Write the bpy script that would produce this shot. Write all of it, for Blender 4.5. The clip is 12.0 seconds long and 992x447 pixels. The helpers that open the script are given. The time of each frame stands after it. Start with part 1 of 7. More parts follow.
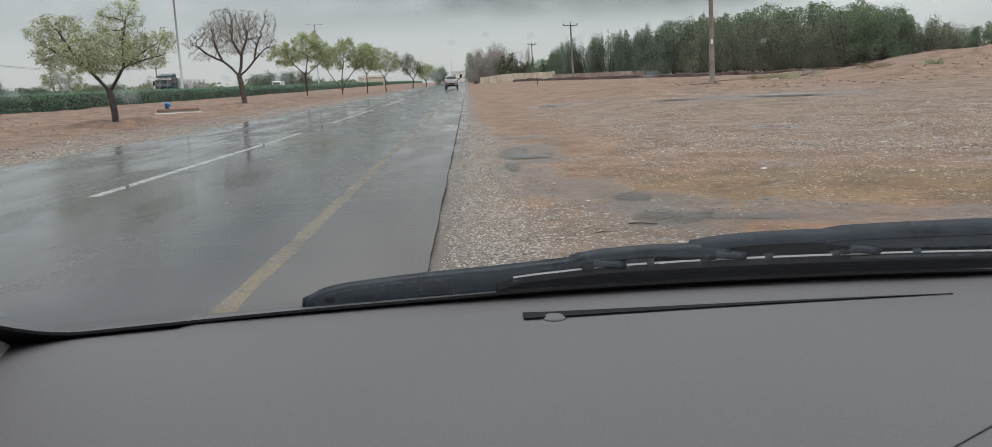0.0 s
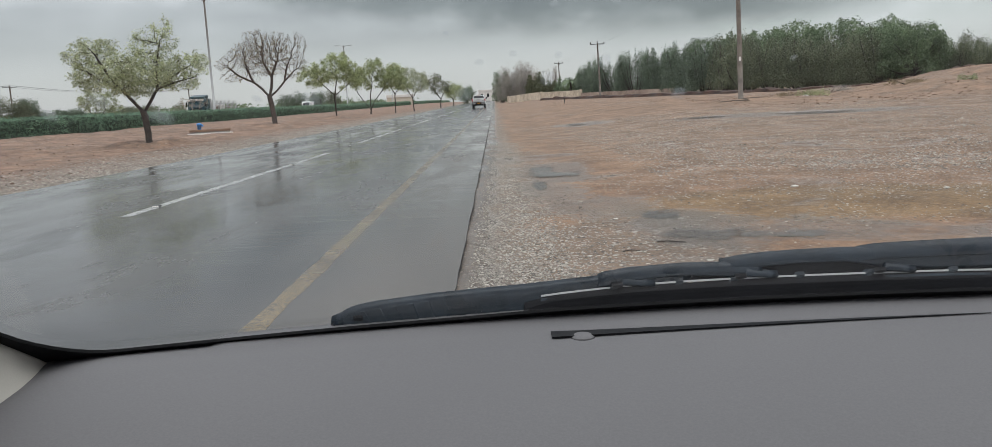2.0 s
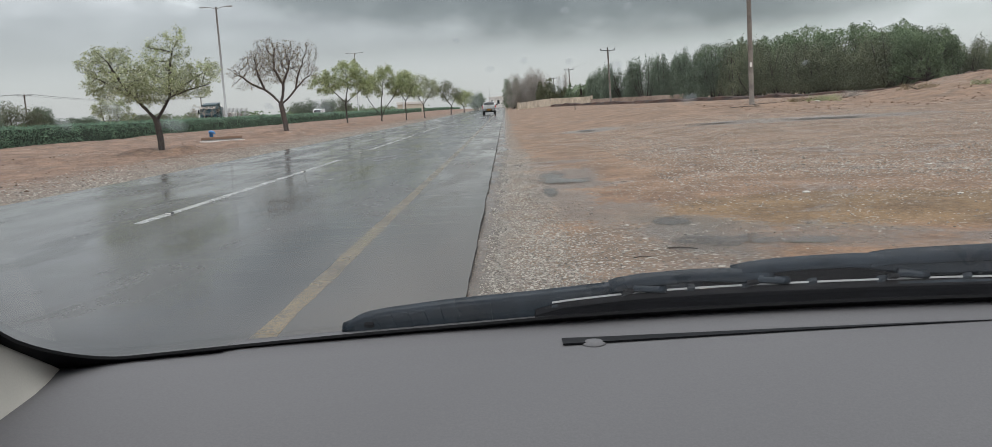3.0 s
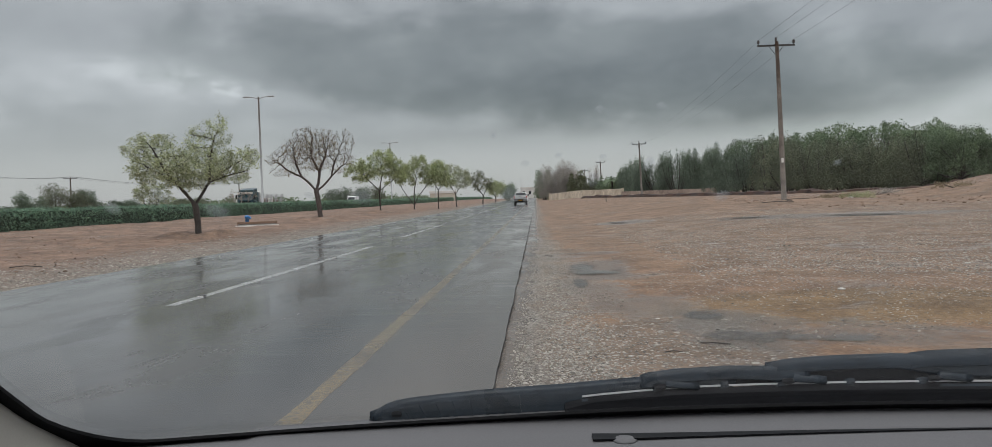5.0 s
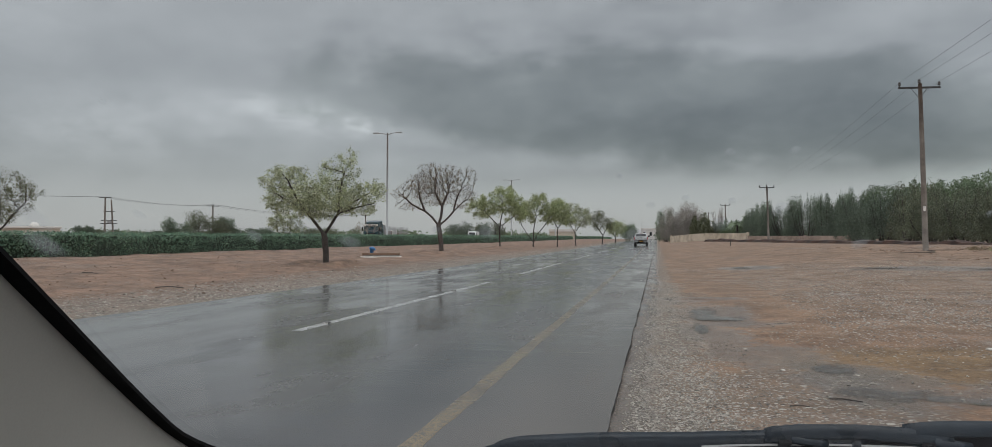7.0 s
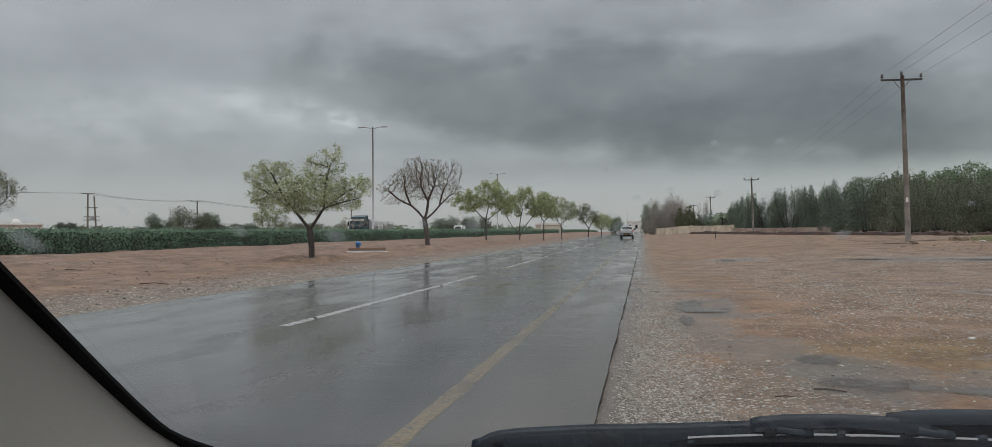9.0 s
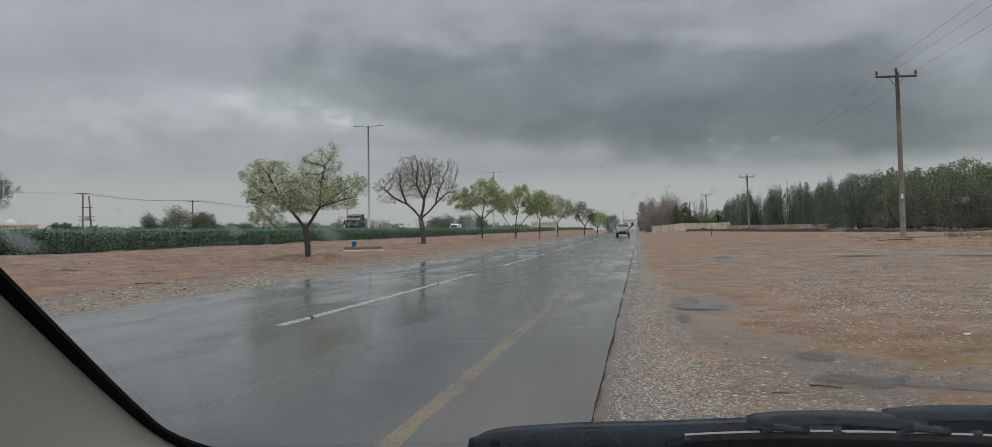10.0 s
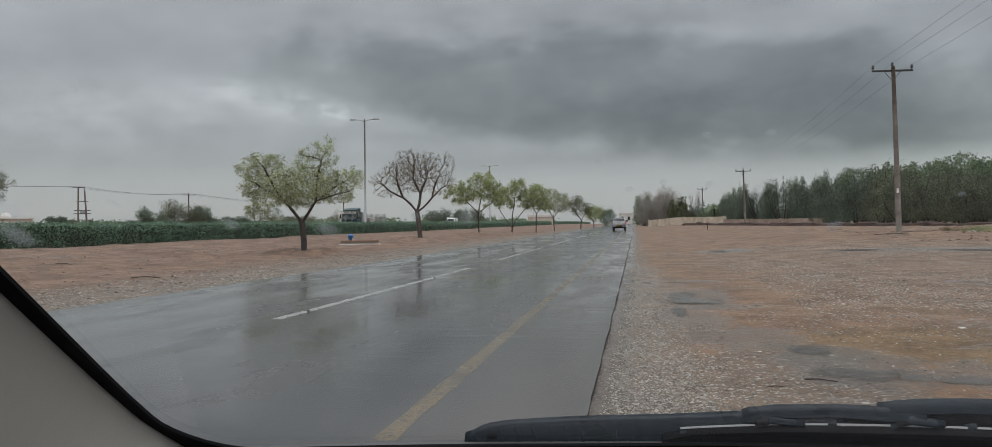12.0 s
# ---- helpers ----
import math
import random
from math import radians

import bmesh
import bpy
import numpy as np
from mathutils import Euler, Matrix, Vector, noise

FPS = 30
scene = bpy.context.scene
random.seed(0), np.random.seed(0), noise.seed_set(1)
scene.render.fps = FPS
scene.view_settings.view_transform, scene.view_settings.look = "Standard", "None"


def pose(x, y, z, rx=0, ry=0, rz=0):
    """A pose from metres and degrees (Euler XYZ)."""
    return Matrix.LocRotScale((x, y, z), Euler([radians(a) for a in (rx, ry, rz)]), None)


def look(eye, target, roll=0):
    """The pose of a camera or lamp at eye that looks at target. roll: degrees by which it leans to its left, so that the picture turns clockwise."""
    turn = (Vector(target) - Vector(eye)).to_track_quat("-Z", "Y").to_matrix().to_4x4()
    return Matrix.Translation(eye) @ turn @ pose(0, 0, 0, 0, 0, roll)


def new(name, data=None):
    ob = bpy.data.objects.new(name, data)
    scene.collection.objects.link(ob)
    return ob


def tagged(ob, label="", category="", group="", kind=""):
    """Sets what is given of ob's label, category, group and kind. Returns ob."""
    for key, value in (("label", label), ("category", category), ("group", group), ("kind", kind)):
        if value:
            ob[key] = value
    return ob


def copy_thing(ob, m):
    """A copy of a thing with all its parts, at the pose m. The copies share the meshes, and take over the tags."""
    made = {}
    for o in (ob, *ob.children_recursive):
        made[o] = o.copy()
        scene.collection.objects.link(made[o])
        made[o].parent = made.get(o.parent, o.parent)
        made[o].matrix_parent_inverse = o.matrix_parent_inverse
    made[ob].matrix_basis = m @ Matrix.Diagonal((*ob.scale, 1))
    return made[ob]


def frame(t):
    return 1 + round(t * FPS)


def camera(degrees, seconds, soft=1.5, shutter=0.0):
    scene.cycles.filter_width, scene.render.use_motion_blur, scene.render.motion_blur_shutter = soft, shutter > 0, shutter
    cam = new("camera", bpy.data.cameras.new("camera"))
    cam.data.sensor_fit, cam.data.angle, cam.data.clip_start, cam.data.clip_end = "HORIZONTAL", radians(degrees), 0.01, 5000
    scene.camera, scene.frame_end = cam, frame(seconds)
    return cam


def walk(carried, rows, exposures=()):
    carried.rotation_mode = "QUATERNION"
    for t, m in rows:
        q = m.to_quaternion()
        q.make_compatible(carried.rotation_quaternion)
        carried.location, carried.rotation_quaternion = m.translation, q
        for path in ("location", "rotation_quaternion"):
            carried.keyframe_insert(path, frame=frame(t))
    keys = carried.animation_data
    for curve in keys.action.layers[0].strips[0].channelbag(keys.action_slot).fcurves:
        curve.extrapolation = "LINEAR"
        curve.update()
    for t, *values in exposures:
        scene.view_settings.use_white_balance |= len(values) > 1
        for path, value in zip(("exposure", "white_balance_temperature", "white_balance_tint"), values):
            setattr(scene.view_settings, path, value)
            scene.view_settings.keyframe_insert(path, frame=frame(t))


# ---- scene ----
cam = camera(62.38, 12.0, soft=0.62)
EYE_Z = 1.32
# seconds, sideways drift, height drift, yaw, pitch, roll of the hand-held phone in the parked car
ROWS = [
    (0.0, .0000, .0000, -1.973, -9.881, 2.353), (0.5, .0000, .0003, -.963, -9.054, 2.595),
    (1.0, -.0004, .0003, -.842, -8.823, 2.761), (1.5, .0000, .0000, -.641, -8.626, 2.996),
    (2.0, -.0004, .0000, -.095, -8.507, 2.763), (2.5, -.0005, .0000, .346, -8.211, 2.780),
    (4.3, -.0012, .0010, 1.568, -5.850, 2.750), (4.5, -.0015, .0012, 1.813, -4.968, 2.522),
    (4.7, -.0018, .0013, 2.040, -4.080, 2.340), (5.0, -.0022, .0015, 2.817, -1.669, 1.924),
    (5.2, -.0027, .0018, 4.660, -.200, 1.500), (5.5, -.0034, .0022, 7.621, .840, 1.086),
    (5.7, -.0037, .0022, 9.000, 1.050, .770), (6.0, -.0040, .0022, 10.516, 1.199, .334), (6.5, -.0045, .0018, 11.312, 1.331, .000),
    (7.0, -.0044, .0018, 11.127, 1.132, -.070), (7.5, -.0042, .0018, 10.935, .883, -.047),
    (9.5, -.0045, .0015, 9.984, .660, .468), (10.0, -.0044, .0016, 9.895, .573, .587),
    (10.5, -.0044, .0018, 9.810, .461, .659), (11.0, -.0045, .0019, 9.714, .302, .600),
    (11.5, -.0046, .0018, 9.660, .169, .565), (12.0, -.0045, .0016, 9.646, .145, .548)]
# the phone is drawn back a little as it is raised
walk(cam, [(t, pose(dx, -0.007 * min(max((t - 4.0) / 1.7, 0), 1), EYE_Z + dz, 90 + pit, rol, yaw)) for t, dx, dz, yaw, pit, rol in ROWS],
     [(0.0, 0.33), (2.5, 0.35), (4.5, 0.18), (5.5, -0.08), (7.0, -0.13), (12.0, -0.12)])

# ---- sky and light ----
world = bpy.data.worlds.new("overcast_sky")
scene.world = world
world.use_nodes = True
WN, WL = world.node_tree.nodes, world.node_tree.links
WN.clear()


def wmath(op, a, b=None, c=None, clamp=False):
    n = WN.new("ShaderNodeMath")
    n.operation, n.use_clamp = op, clamp
    for i, v in enumerate((a, b, c)):
        if v is None:
            continue
        if isinstance(v, (int, float)):
            n.inputs[i].default_value = v
        else:
            WL.new(v, n.inputs[i])
    return n.outputs[0]


def wnoise(vec, scale, detail, rough, distortion=0.0):
    n = WN.new("ShaderNodeTexNoise")
    n.inputs["Scale"].default_value, n.inputs["Detail"].default_value = scale, detail
    n.inputs["Roughness"].default_value, n.inputs["Distortion"].default_value = rough, distortion
    WL.new(vec, n.inputs["Vector"])
    return n.outputs["Fac"]


def wramp(v, lo, hi, a=0.0, b=1.0):
    n = WN.new("ShaderNodeMapRange")
    n.interpolation_type = "SMOOTHSTEP"
    for k, val in (("From Min", lo), ("From Max", hi), ("To Min", a), ("To Max", b)):
        n.inputs[k].default_value = val
    WL.new(v, n.inputs["Value"])
    return n.outputs["Result"]


sky_co = WN.new("ShaderNodeTexCoord")
sky_xyz = WN.new("ShaderNodeSeparateXYZ")
WL.new(sky_co.outputs["Generated"], sky_xyz.inputs[0])
up = wmath("MAXIMUM", sky_xyz.outputs[2], 0.0)
ahead = wmath("MAXIMUM", sky_xyz.outputs[1], 0.05)
side_on, high = wmath("DIVIDE", sky_xyz.outputs[0], ahead), wmath("DIVIDE", up, ahead)
puff_co = WN.new("ShaderNodeMapping")
puff_co.inputs["Scale"].default_value = (1.0, 1.0, 2.0)
WL.new(sky_co.outputs["Generated"], puff_co.inputs[0])
big = wnoise(puff_co.outputs[0], 2.3, 3.0, 0.5, 0.3)
mid = wnoise(puff_co.outputs[0], 6.0, 6.0, 0.52, 0.25)
fine = wnoise(puff_co.outputs[0], 16.0, 5.0, 0.55, 0.2)


def bank(s, h, rs, rh, lo, hi, wobble, slope=0.0):
    """A soft-edged bank of cloud, 1 inside and 0 outside; s sideways and h upwards as slopes."""
    a = wmath("DIVIDE", wmath("SUBTRACT", side_on, s), rs)
    b = wmath("DIVIDE", wmath("SUBTRACT", wmath("SUBTRACT", high, h), wmath("MULTIPLY", wmath("SUBTRACT", side_on, s), slope)), rh)
    r = wmath("SQRT", wmath("ADD", wmath("MULTIPLY", a, a), wmath("MULTIPLY", b, b)))
    r = wmath("ADD", r, wmath("MULTIPLY", wmath("SUBTRACT", mid, 0.5), wobble))
    return wramp(r, lo, hi, 1.0, 0.0)


dark_bank = bank(0.06, 0.157, 0.58, 0.080, 0.60, 1.10, 1.5, -0.09)
core_bank = bank(0.17, 0.125, 0.34, 0.055, 0.2, 1.1, 1.0)
pale_bank = bank(-0.68, 0.16, 0.40, 0.085, 0.2, 1.15, 2.6)
rim_glow = bank(-0.44, 0.160, 0.20, 0.026, 0.1, 1.2, 3.4, -0.22)
break_glow = bank(-0.375, 0.150, 0.06, 0.013, 0.1, 1.2, 2.6, -0.15)
grey = wmath("ADD", 0.325, wmath("MULTIPLY", wmath("SUBTRACT", big, 0.5), 0.16))
grey = wmath("ADD", grey, wmath("MULTIPLY", wmath("MULTIPLY", wmath("SUBTRACT", mid, 0.5), wmath("SUBTRACT", 1.0, wmath("MULTIPLY", dark_bank, 0.5))), 0.31))
grey = wmath("ADD", grey, wmath("MULTIPLY", wmath("SUBTRACT", fine, 0.5), 0.10))
grey = wmath("SUBTRACT", grey, wmath("MULTIPLY", dark_bank, 0.108))
grey = wmath("SUBTRACT", grey, wmath("MULTIPLY", core_bank, 0.055))
grey = wmath("ADD", grey, wmath("MULTIPLY", wmath("MULTIPLY", pale_bank, wramp(mid, 0.36, 0.64, 0.55, 1.3)), 0.135))
grey = wmath("ADD", grey, wmath("MULTIPLY", bank(-1.05, 0.36, 0.55, 0.16, 0.3, 1.2, 1.6), 0.085))
grey = wmath("SUBTRACT", grey, wmath("MULTIPLY", bank(-0.16, 0.245, 0.36, 0.085, 0.2, 1.2, 1.4), 0.045))
clear_edge = bank(0.62, 0.105, 0.36, 0.050, 0.25, 1.15, 1.1, 0.22)
grey = wmath("ADD", grey, wmath("MULTIPLY", clear_edge, 0.19))
grey = wmath("ADD", grey, wmath("MULTIPLY", wmath("MULTIPLY", rim_glow, wramp(fine, 0.38, 0.62, 0.45, 1.25)), 0.13))
grey = wmath("ADD", grey, wmath("MULTIPLY", wmath("MULTIPLY", break_glow, wramp(fine, 0.40, 0.60, 0.2, 1.4)), 0.16))
low_sky = wramp(wmath("ADD", up, wmath("MULTIPLY", wmath("SUBTRACT", mid, 0.5), 0.07)), 0.045, 0.088, 1.0, 0.0)
grey = wmath("ADD", wmath("MULTIPLY", grey, wmath("SUBTRACT", 1.0, wmath("MULTIPLY", low_sky, 0.7))), wmath("MULTIPLY", low_sky, 0.7 * 0.46))
grey = wmath("ADD", grey, wramp(up, 0.16, 0.25, 0.0, 0.055))
# an overcast sky is brightest overhead
grey = wmath("ADD", grey, wramp(up, 0.26, 0.85, 0.0, 0.95))
tint = WN.new("ShaderNodeCombineColor")
# the heavy bank is greener than the pale cloud round it
for i, (k, bank_k) in enumerate(((0.970, -0.022), (1.0, 0.0), (1.026, -0.034))):
    WL.new(wmath("MULTIPLY", grey, wmath("ADD", k, wmath("MULTIPLY", dark_bank, bank_k))), tint.inputs[i])
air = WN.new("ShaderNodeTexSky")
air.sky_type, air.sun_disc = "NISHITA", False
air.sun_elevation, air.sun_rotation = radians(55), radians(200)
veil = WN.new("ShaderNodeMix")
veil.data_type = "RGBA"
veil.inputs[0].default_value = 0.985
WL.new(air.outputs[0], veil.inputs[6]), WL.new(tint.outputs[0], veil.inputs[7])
sky_bg, sky_out = WN.new("ShaderNodeBackground"), WN.new("ShaderNodeOutputWorld")
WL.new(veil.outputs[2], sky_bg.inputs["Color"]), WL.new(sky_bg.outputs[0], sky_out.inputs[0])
sky_bg.inputs["Strength"].default_value = 1.0

sun = new("sun_behind_clouds", bpy.data.lights.new("sun_behind_clouds", "SUN"))
sun.data.energy, sun.data.angle, sun.data.color = 0.8, radians(40), (1.0, 0.97, 0.93)
sun.matrix_world = look((0, 0, 60), (-9.0, 24.0, 0))

# ---- materials ----


def tint_nodes(name, rough=0.7, metal=0.0):
    m = bpy.data.materials.new(name)
    m.use_nodes = True
    bsdf = m.node_tree.nodes["Principled BSDF"]
    bsdf.inputs["Roughness"].default_value, bsdf.inputs["Metallic"].default_value = rough, metal
    return m, m.node_tree.nodes, m.node_tree.links, bsdf


def ramp_node(nodes, links, src, stops):
    r = nodes.new("ShaderNodeValToRGB")
    while len(r.color_ramp.elements) < len(stops):
        r.color_ramp.elements.new(0.5)
    for e, (p, c) in zip(r.color_ramp.elements, stops):
        e.position, e.color = p, (*c, 1) if len(c) == 3 else c
    links.new(src, r.inputs[0])
    return r.outputs[0]


def noise_node(nodes, links, co, scale, detail=4.0, rough=0.55, distortion=0.0):
    n = nodes.new("ShaderNodeTexNoise")
    n.inputs["Scale"].default_value, n.inputs["Detail"].default_value = scale, detail
    n.inputs["Roughness"].default_value, n.inputs["Distortion"].default_value = rough, distortion
    links.new(co, n.inputs["Vector"])
    return n.outputs["Fac"]


def mix_node(nodes, links, fac, a, b, blend="MIX"):
    n = nodes.new("ShaderNodeMix")
    n.data_type, n.blend_type = "RGBA", blend
    for i, v in ((0, fac), (6, a), (7, b)):
        if isinstance(v, (int, float)):
            n.inputs[i].default_value = v
        elif isinstance(v, tuple):
            n.inputs[i].default_value = (*v, 1)
        else:
            links.new(v, n.inputs[i])
    return n.outputs[2]


def math_node(nodes, links, op, a, b=None, clamp=False):
    n = nodes.new("ShaderNodeMath")
    n.operation, n.use_clamp = op, clamp
    for i, v in enumerate((a, b)):
        if v is None:
            continue
        if isinstance(v, (int, float)):
            n.inputs[i].default_value = v
        else:
            links.new(v, n.inputs[i])
    return n.outputs[0]


def map_node(nodes, links, v, lo, hi, a=0.0, b=1.0):
    n = nodes.new("ShaderNodeMapRange")
    n.interpolation_type = "SMOOTHSTEP"
    for k, val in (("From Min", lo), ("From Max", hi), ("To Min", a), ("To Max", b)):
        n.inputs[k].default_value = val
    links.new(v, n.inputs["Value"])
    return n.outputs["Result"]


def bump_node(nodes, links, bsdf, height, strength, distance):
    b = nodes.new("ShaderNodeBump")
    b.inputs["Strength"].default_value, b.inputs["Distance"].default_value = strength, distance
    links.new(height, b.inputs["Height"]), links.new(b.outputs[0], bsdf.inputs["Normal"])


def surface(name, dark, light, rough=0.7, metal=0.0, coarse=2.0, grain=30.0, bump=0.2, depth=0.01, gloss_var=0.1, islands=0.0):
    """A surface whose colour wanders between dark and light at two scales, with grain relief."""
    m, nodes, links, bsdf = tint_nodes(name, rough, metal)
    co = nodes.new("ShaderNodeTexCoord").outputs["Object"]
    a, b = noise_node(nodes, links, co, coarse, 5), noise_node(nodes, links, co, grain, 5, 0.65)
    f = math_node(nodes, links, "ADD", math_node(nodes, links, "MULTIPLY", a, 0.6), math_node(nodes, links, "MULTIPLY", b, 0.4))
    f = map_node(nodes, links, f, 0.34, 0.66)
    if islands:
        isl = nodes.new("ShaderNodeNewGeometry").outputs["Random Per Island"]
        f = math_node(nodes, links, "ADD", math_node(nodes, links, "MULTIPLY", f, 1 - islands), math_node(nodes, links, "MULTIPLY", isl, islands))
    links.new(mix_node(nodes, links, f, dark, light), bsdf.inputs["Base Color"])
    links.new(map_node(nodes, links, a, 0.3, 0.7, max(rough - gloss_var, 0.02), min(rough + gloss_var, 1)), bsdf.inputs["Roughness"])
    if bump:
        bump_node(nodes, links, bsdf, b, bump, depth)
    return m


def leaf_material(name, colours, rough=0.55, through_light=0.35, clump=0.0, spread=0.25):
    """Leaves, each with its own shade, that let some light through; clump: how many sprays of one shade to a metre."""
    m, nodes, links, bsdf = tint_nodes(name, rough)
    isl = nodes.new("ShaderNodeNewGeometry").outputs["Random Per Island"]
    n = len(colours)
    col = ramp_node(nodes, links, isl, [(i / (n - 1), c) for i, c in enumerate(colours)])
    if clump:
        co = nodes.new("ShaderNodeTexCoord").outputs["Object"]
        age = nodes.new("ShaderNodeObjectInfo").outputs["Random"]
        f = map_node(nodes, links, noise_node(nodes, links, co, clump, 3, 0.55), 0.32, 0.68, 1 - spread, 1 + spread)
        f = math_node(nodes, links, "MULTIPLY", f, map_node(nodes, links, age, 0, 1, 0.86, 1.14))
        tone = nodes.new("ShaderNodeCombineColor")
        for i in range(3):
            links.new(f, tone.inputs[i])
        col = mix_node(nodes, links, 1.0, col, tone.outputs[0], "MULTIPLY")
    links.new(col, bsdf.inputs["Base Color"])
    tr = nodes.new("ShaderNodeBsdfTranslucent")
    links.new(col, tr.inputs["Color"])
    mx = nodes.new("ShaderNodeMixShader")
    mx.inputs[0].default_value = through_light
    links.new(bsdf.outputs[0], mx.inputs[1]), links.new(tr.outputs[0], mx.inputs[2])
    links.new(mx.outputs[0], nodes["Material Output"].inputs[0])
    return m


def asphalt_material():
    m, nodes, links, bsdf = tint_nodes("wet_asphalt", 0.2)
    co = nodes.new("ShaderNodeTexCoord").outputs["Object"]
    st = nodes.new("ShaderNodeMapping")
    st.inputs["Scale"].default_value = (1.0, 0.12, 1.0)
    links.new(co, st.inputs[0])
    tracks = noise_node(nodes, links, st.outputs[0], 1.1, 4, 0.5)
    blot = noise_node(nodes, links, co, 0.35, 5, 0.6)
    stone = noise_node(nodes, links, co, 70.0, 3, 0.7)
    ripple = noise_node(nodes, links, co, 1.6, 3, 0.5)
    col = mix_node(nodes, links, map_node(nodes, links, tracks, 0.3, 0.7), (0.036, 0.035, 0.035), (0.069, 0.066, 0.064))
    col = mix_node(nodes, links, map_node(nodes, links, stone, 0.55, 0.75, 0, 0.35), col, (0.15, 0.145, 0.14))
    ax = nodes.new("ShaderNodeSeparateXYZ")
    links.new(co, ax.inputs[0])
    mud = map_node(nodes, links, math_node(nodes, links, "ADD", ax.outputs[0], math_node(nodes, links, "MULTIPLY", blot, 1.2)), -1.6, -0.2, 0, 0.85)
    col = mix_node(nodes, links, mud, col, (0.106, 0.090, 0.076))
    links.new(col, bsdf.inputs["Base Color"])
    wet = math_node(nodes, links, "ADD", math_node(nodes, links, "MULTIPLY", tracks, 0.55), math_node(nodes, links, "MULTIPLY", blot, 0.45))
    film = nodes.new("ShaderNodeMapping")
    film.inputs["Scale"].default_value = (0.9, 0.28, 1.0)
    links.new(co, film.inputs[0])
    bare = map_node(nodes, links, noise_node(nodes, links, film.outputs[0], 0.9, 7, 0.68, 0.5), 0.50, 0.60)
    chips = noise_node(nodes, links, co, 16.0, 4, 0.75)
    gloss = map_node(nodes, links, wet, 0.36, 0.64, 0.08, 0.22)
    links.new(math_node(nodes, links, "ADD", gloss, math_node(nodes, links, "MULTIPLY", bare, 0.10)), bsdf.inputs["Roughness"])
    h = math_node(nodes, links, "ADD", math_node(nodes, links, "MULTIPLY", stone, 0.25), math_node(nodes, links, "MULTIPLY", ripple, 0.75))
    h = math_node(nodes, links, "ADD", h, math_node(nodes, links, "MULTIPLY", bare, math_node(nodes, links, "MULTIPLY", chips, 0.55)))
    flow = nodes.new("ShaderNodeMapping")
    flow.inputs["Scale"].default_value = (0.35, 2.6, 1.0)
    links.new(co, flow.inputs[0])
    shoulder = map_node(nodes, links, ax.outputs[0], -4.2, -2.2, 0.40, 1.0)
    runnels = math_node(nodes, links, "MULTIPLY", map_node(nodes, links, noise_node(nodes, links, flow.outputs[0], 1.0, 4, 0.6, 0.3), 0.46, 0.62), shoulder)
    h = math_node(nodes, links, "ADD", h, math_node(nodes, links, "MULTIPLY", runnels, 0.9))
    bump_node(nodes, links, bsdf, h, 0.055, 0.02)
    bsdf.inputs["Specular IOR Level"].default_value = 0.5
    return m


def paint_material(name, colour, keep):
    """Worn road paint: asphalt shows through where it has flaked."""
    m, nodes, links, bsdf = tint_nodes(name, 0.3)
    co = nodes.new("ShaderNodeTexCoord").outputs["Object"]
    a, b = noise_node(nodes, links, co, 22.0, 6, 0.75), noise_node(nodes, links, co, 0.8, 3, 0.5)
    f = math_node(nodes, links, "ADD", math_node(nodes, links, "MULTIPLY", a, 0.6), math_node(nodes, links, "MULTIPLY", b, 0.4))
    f = map_node(nodes, links, f, keep - 0.10, keep + 0.12)
    links.new(mix_node(nodes, links, f, colour, (0.07, 0.068, 0.065)), bsdf.inputs["Base Color"])
    links.new(map_node(nodes, links, b, 0.35, 0.65, 0.12, 0.4), bsdf.inputs["Roughness"])
    bump_node(nodes, links, bsdf, a, 0.15, 0.01)
    return m


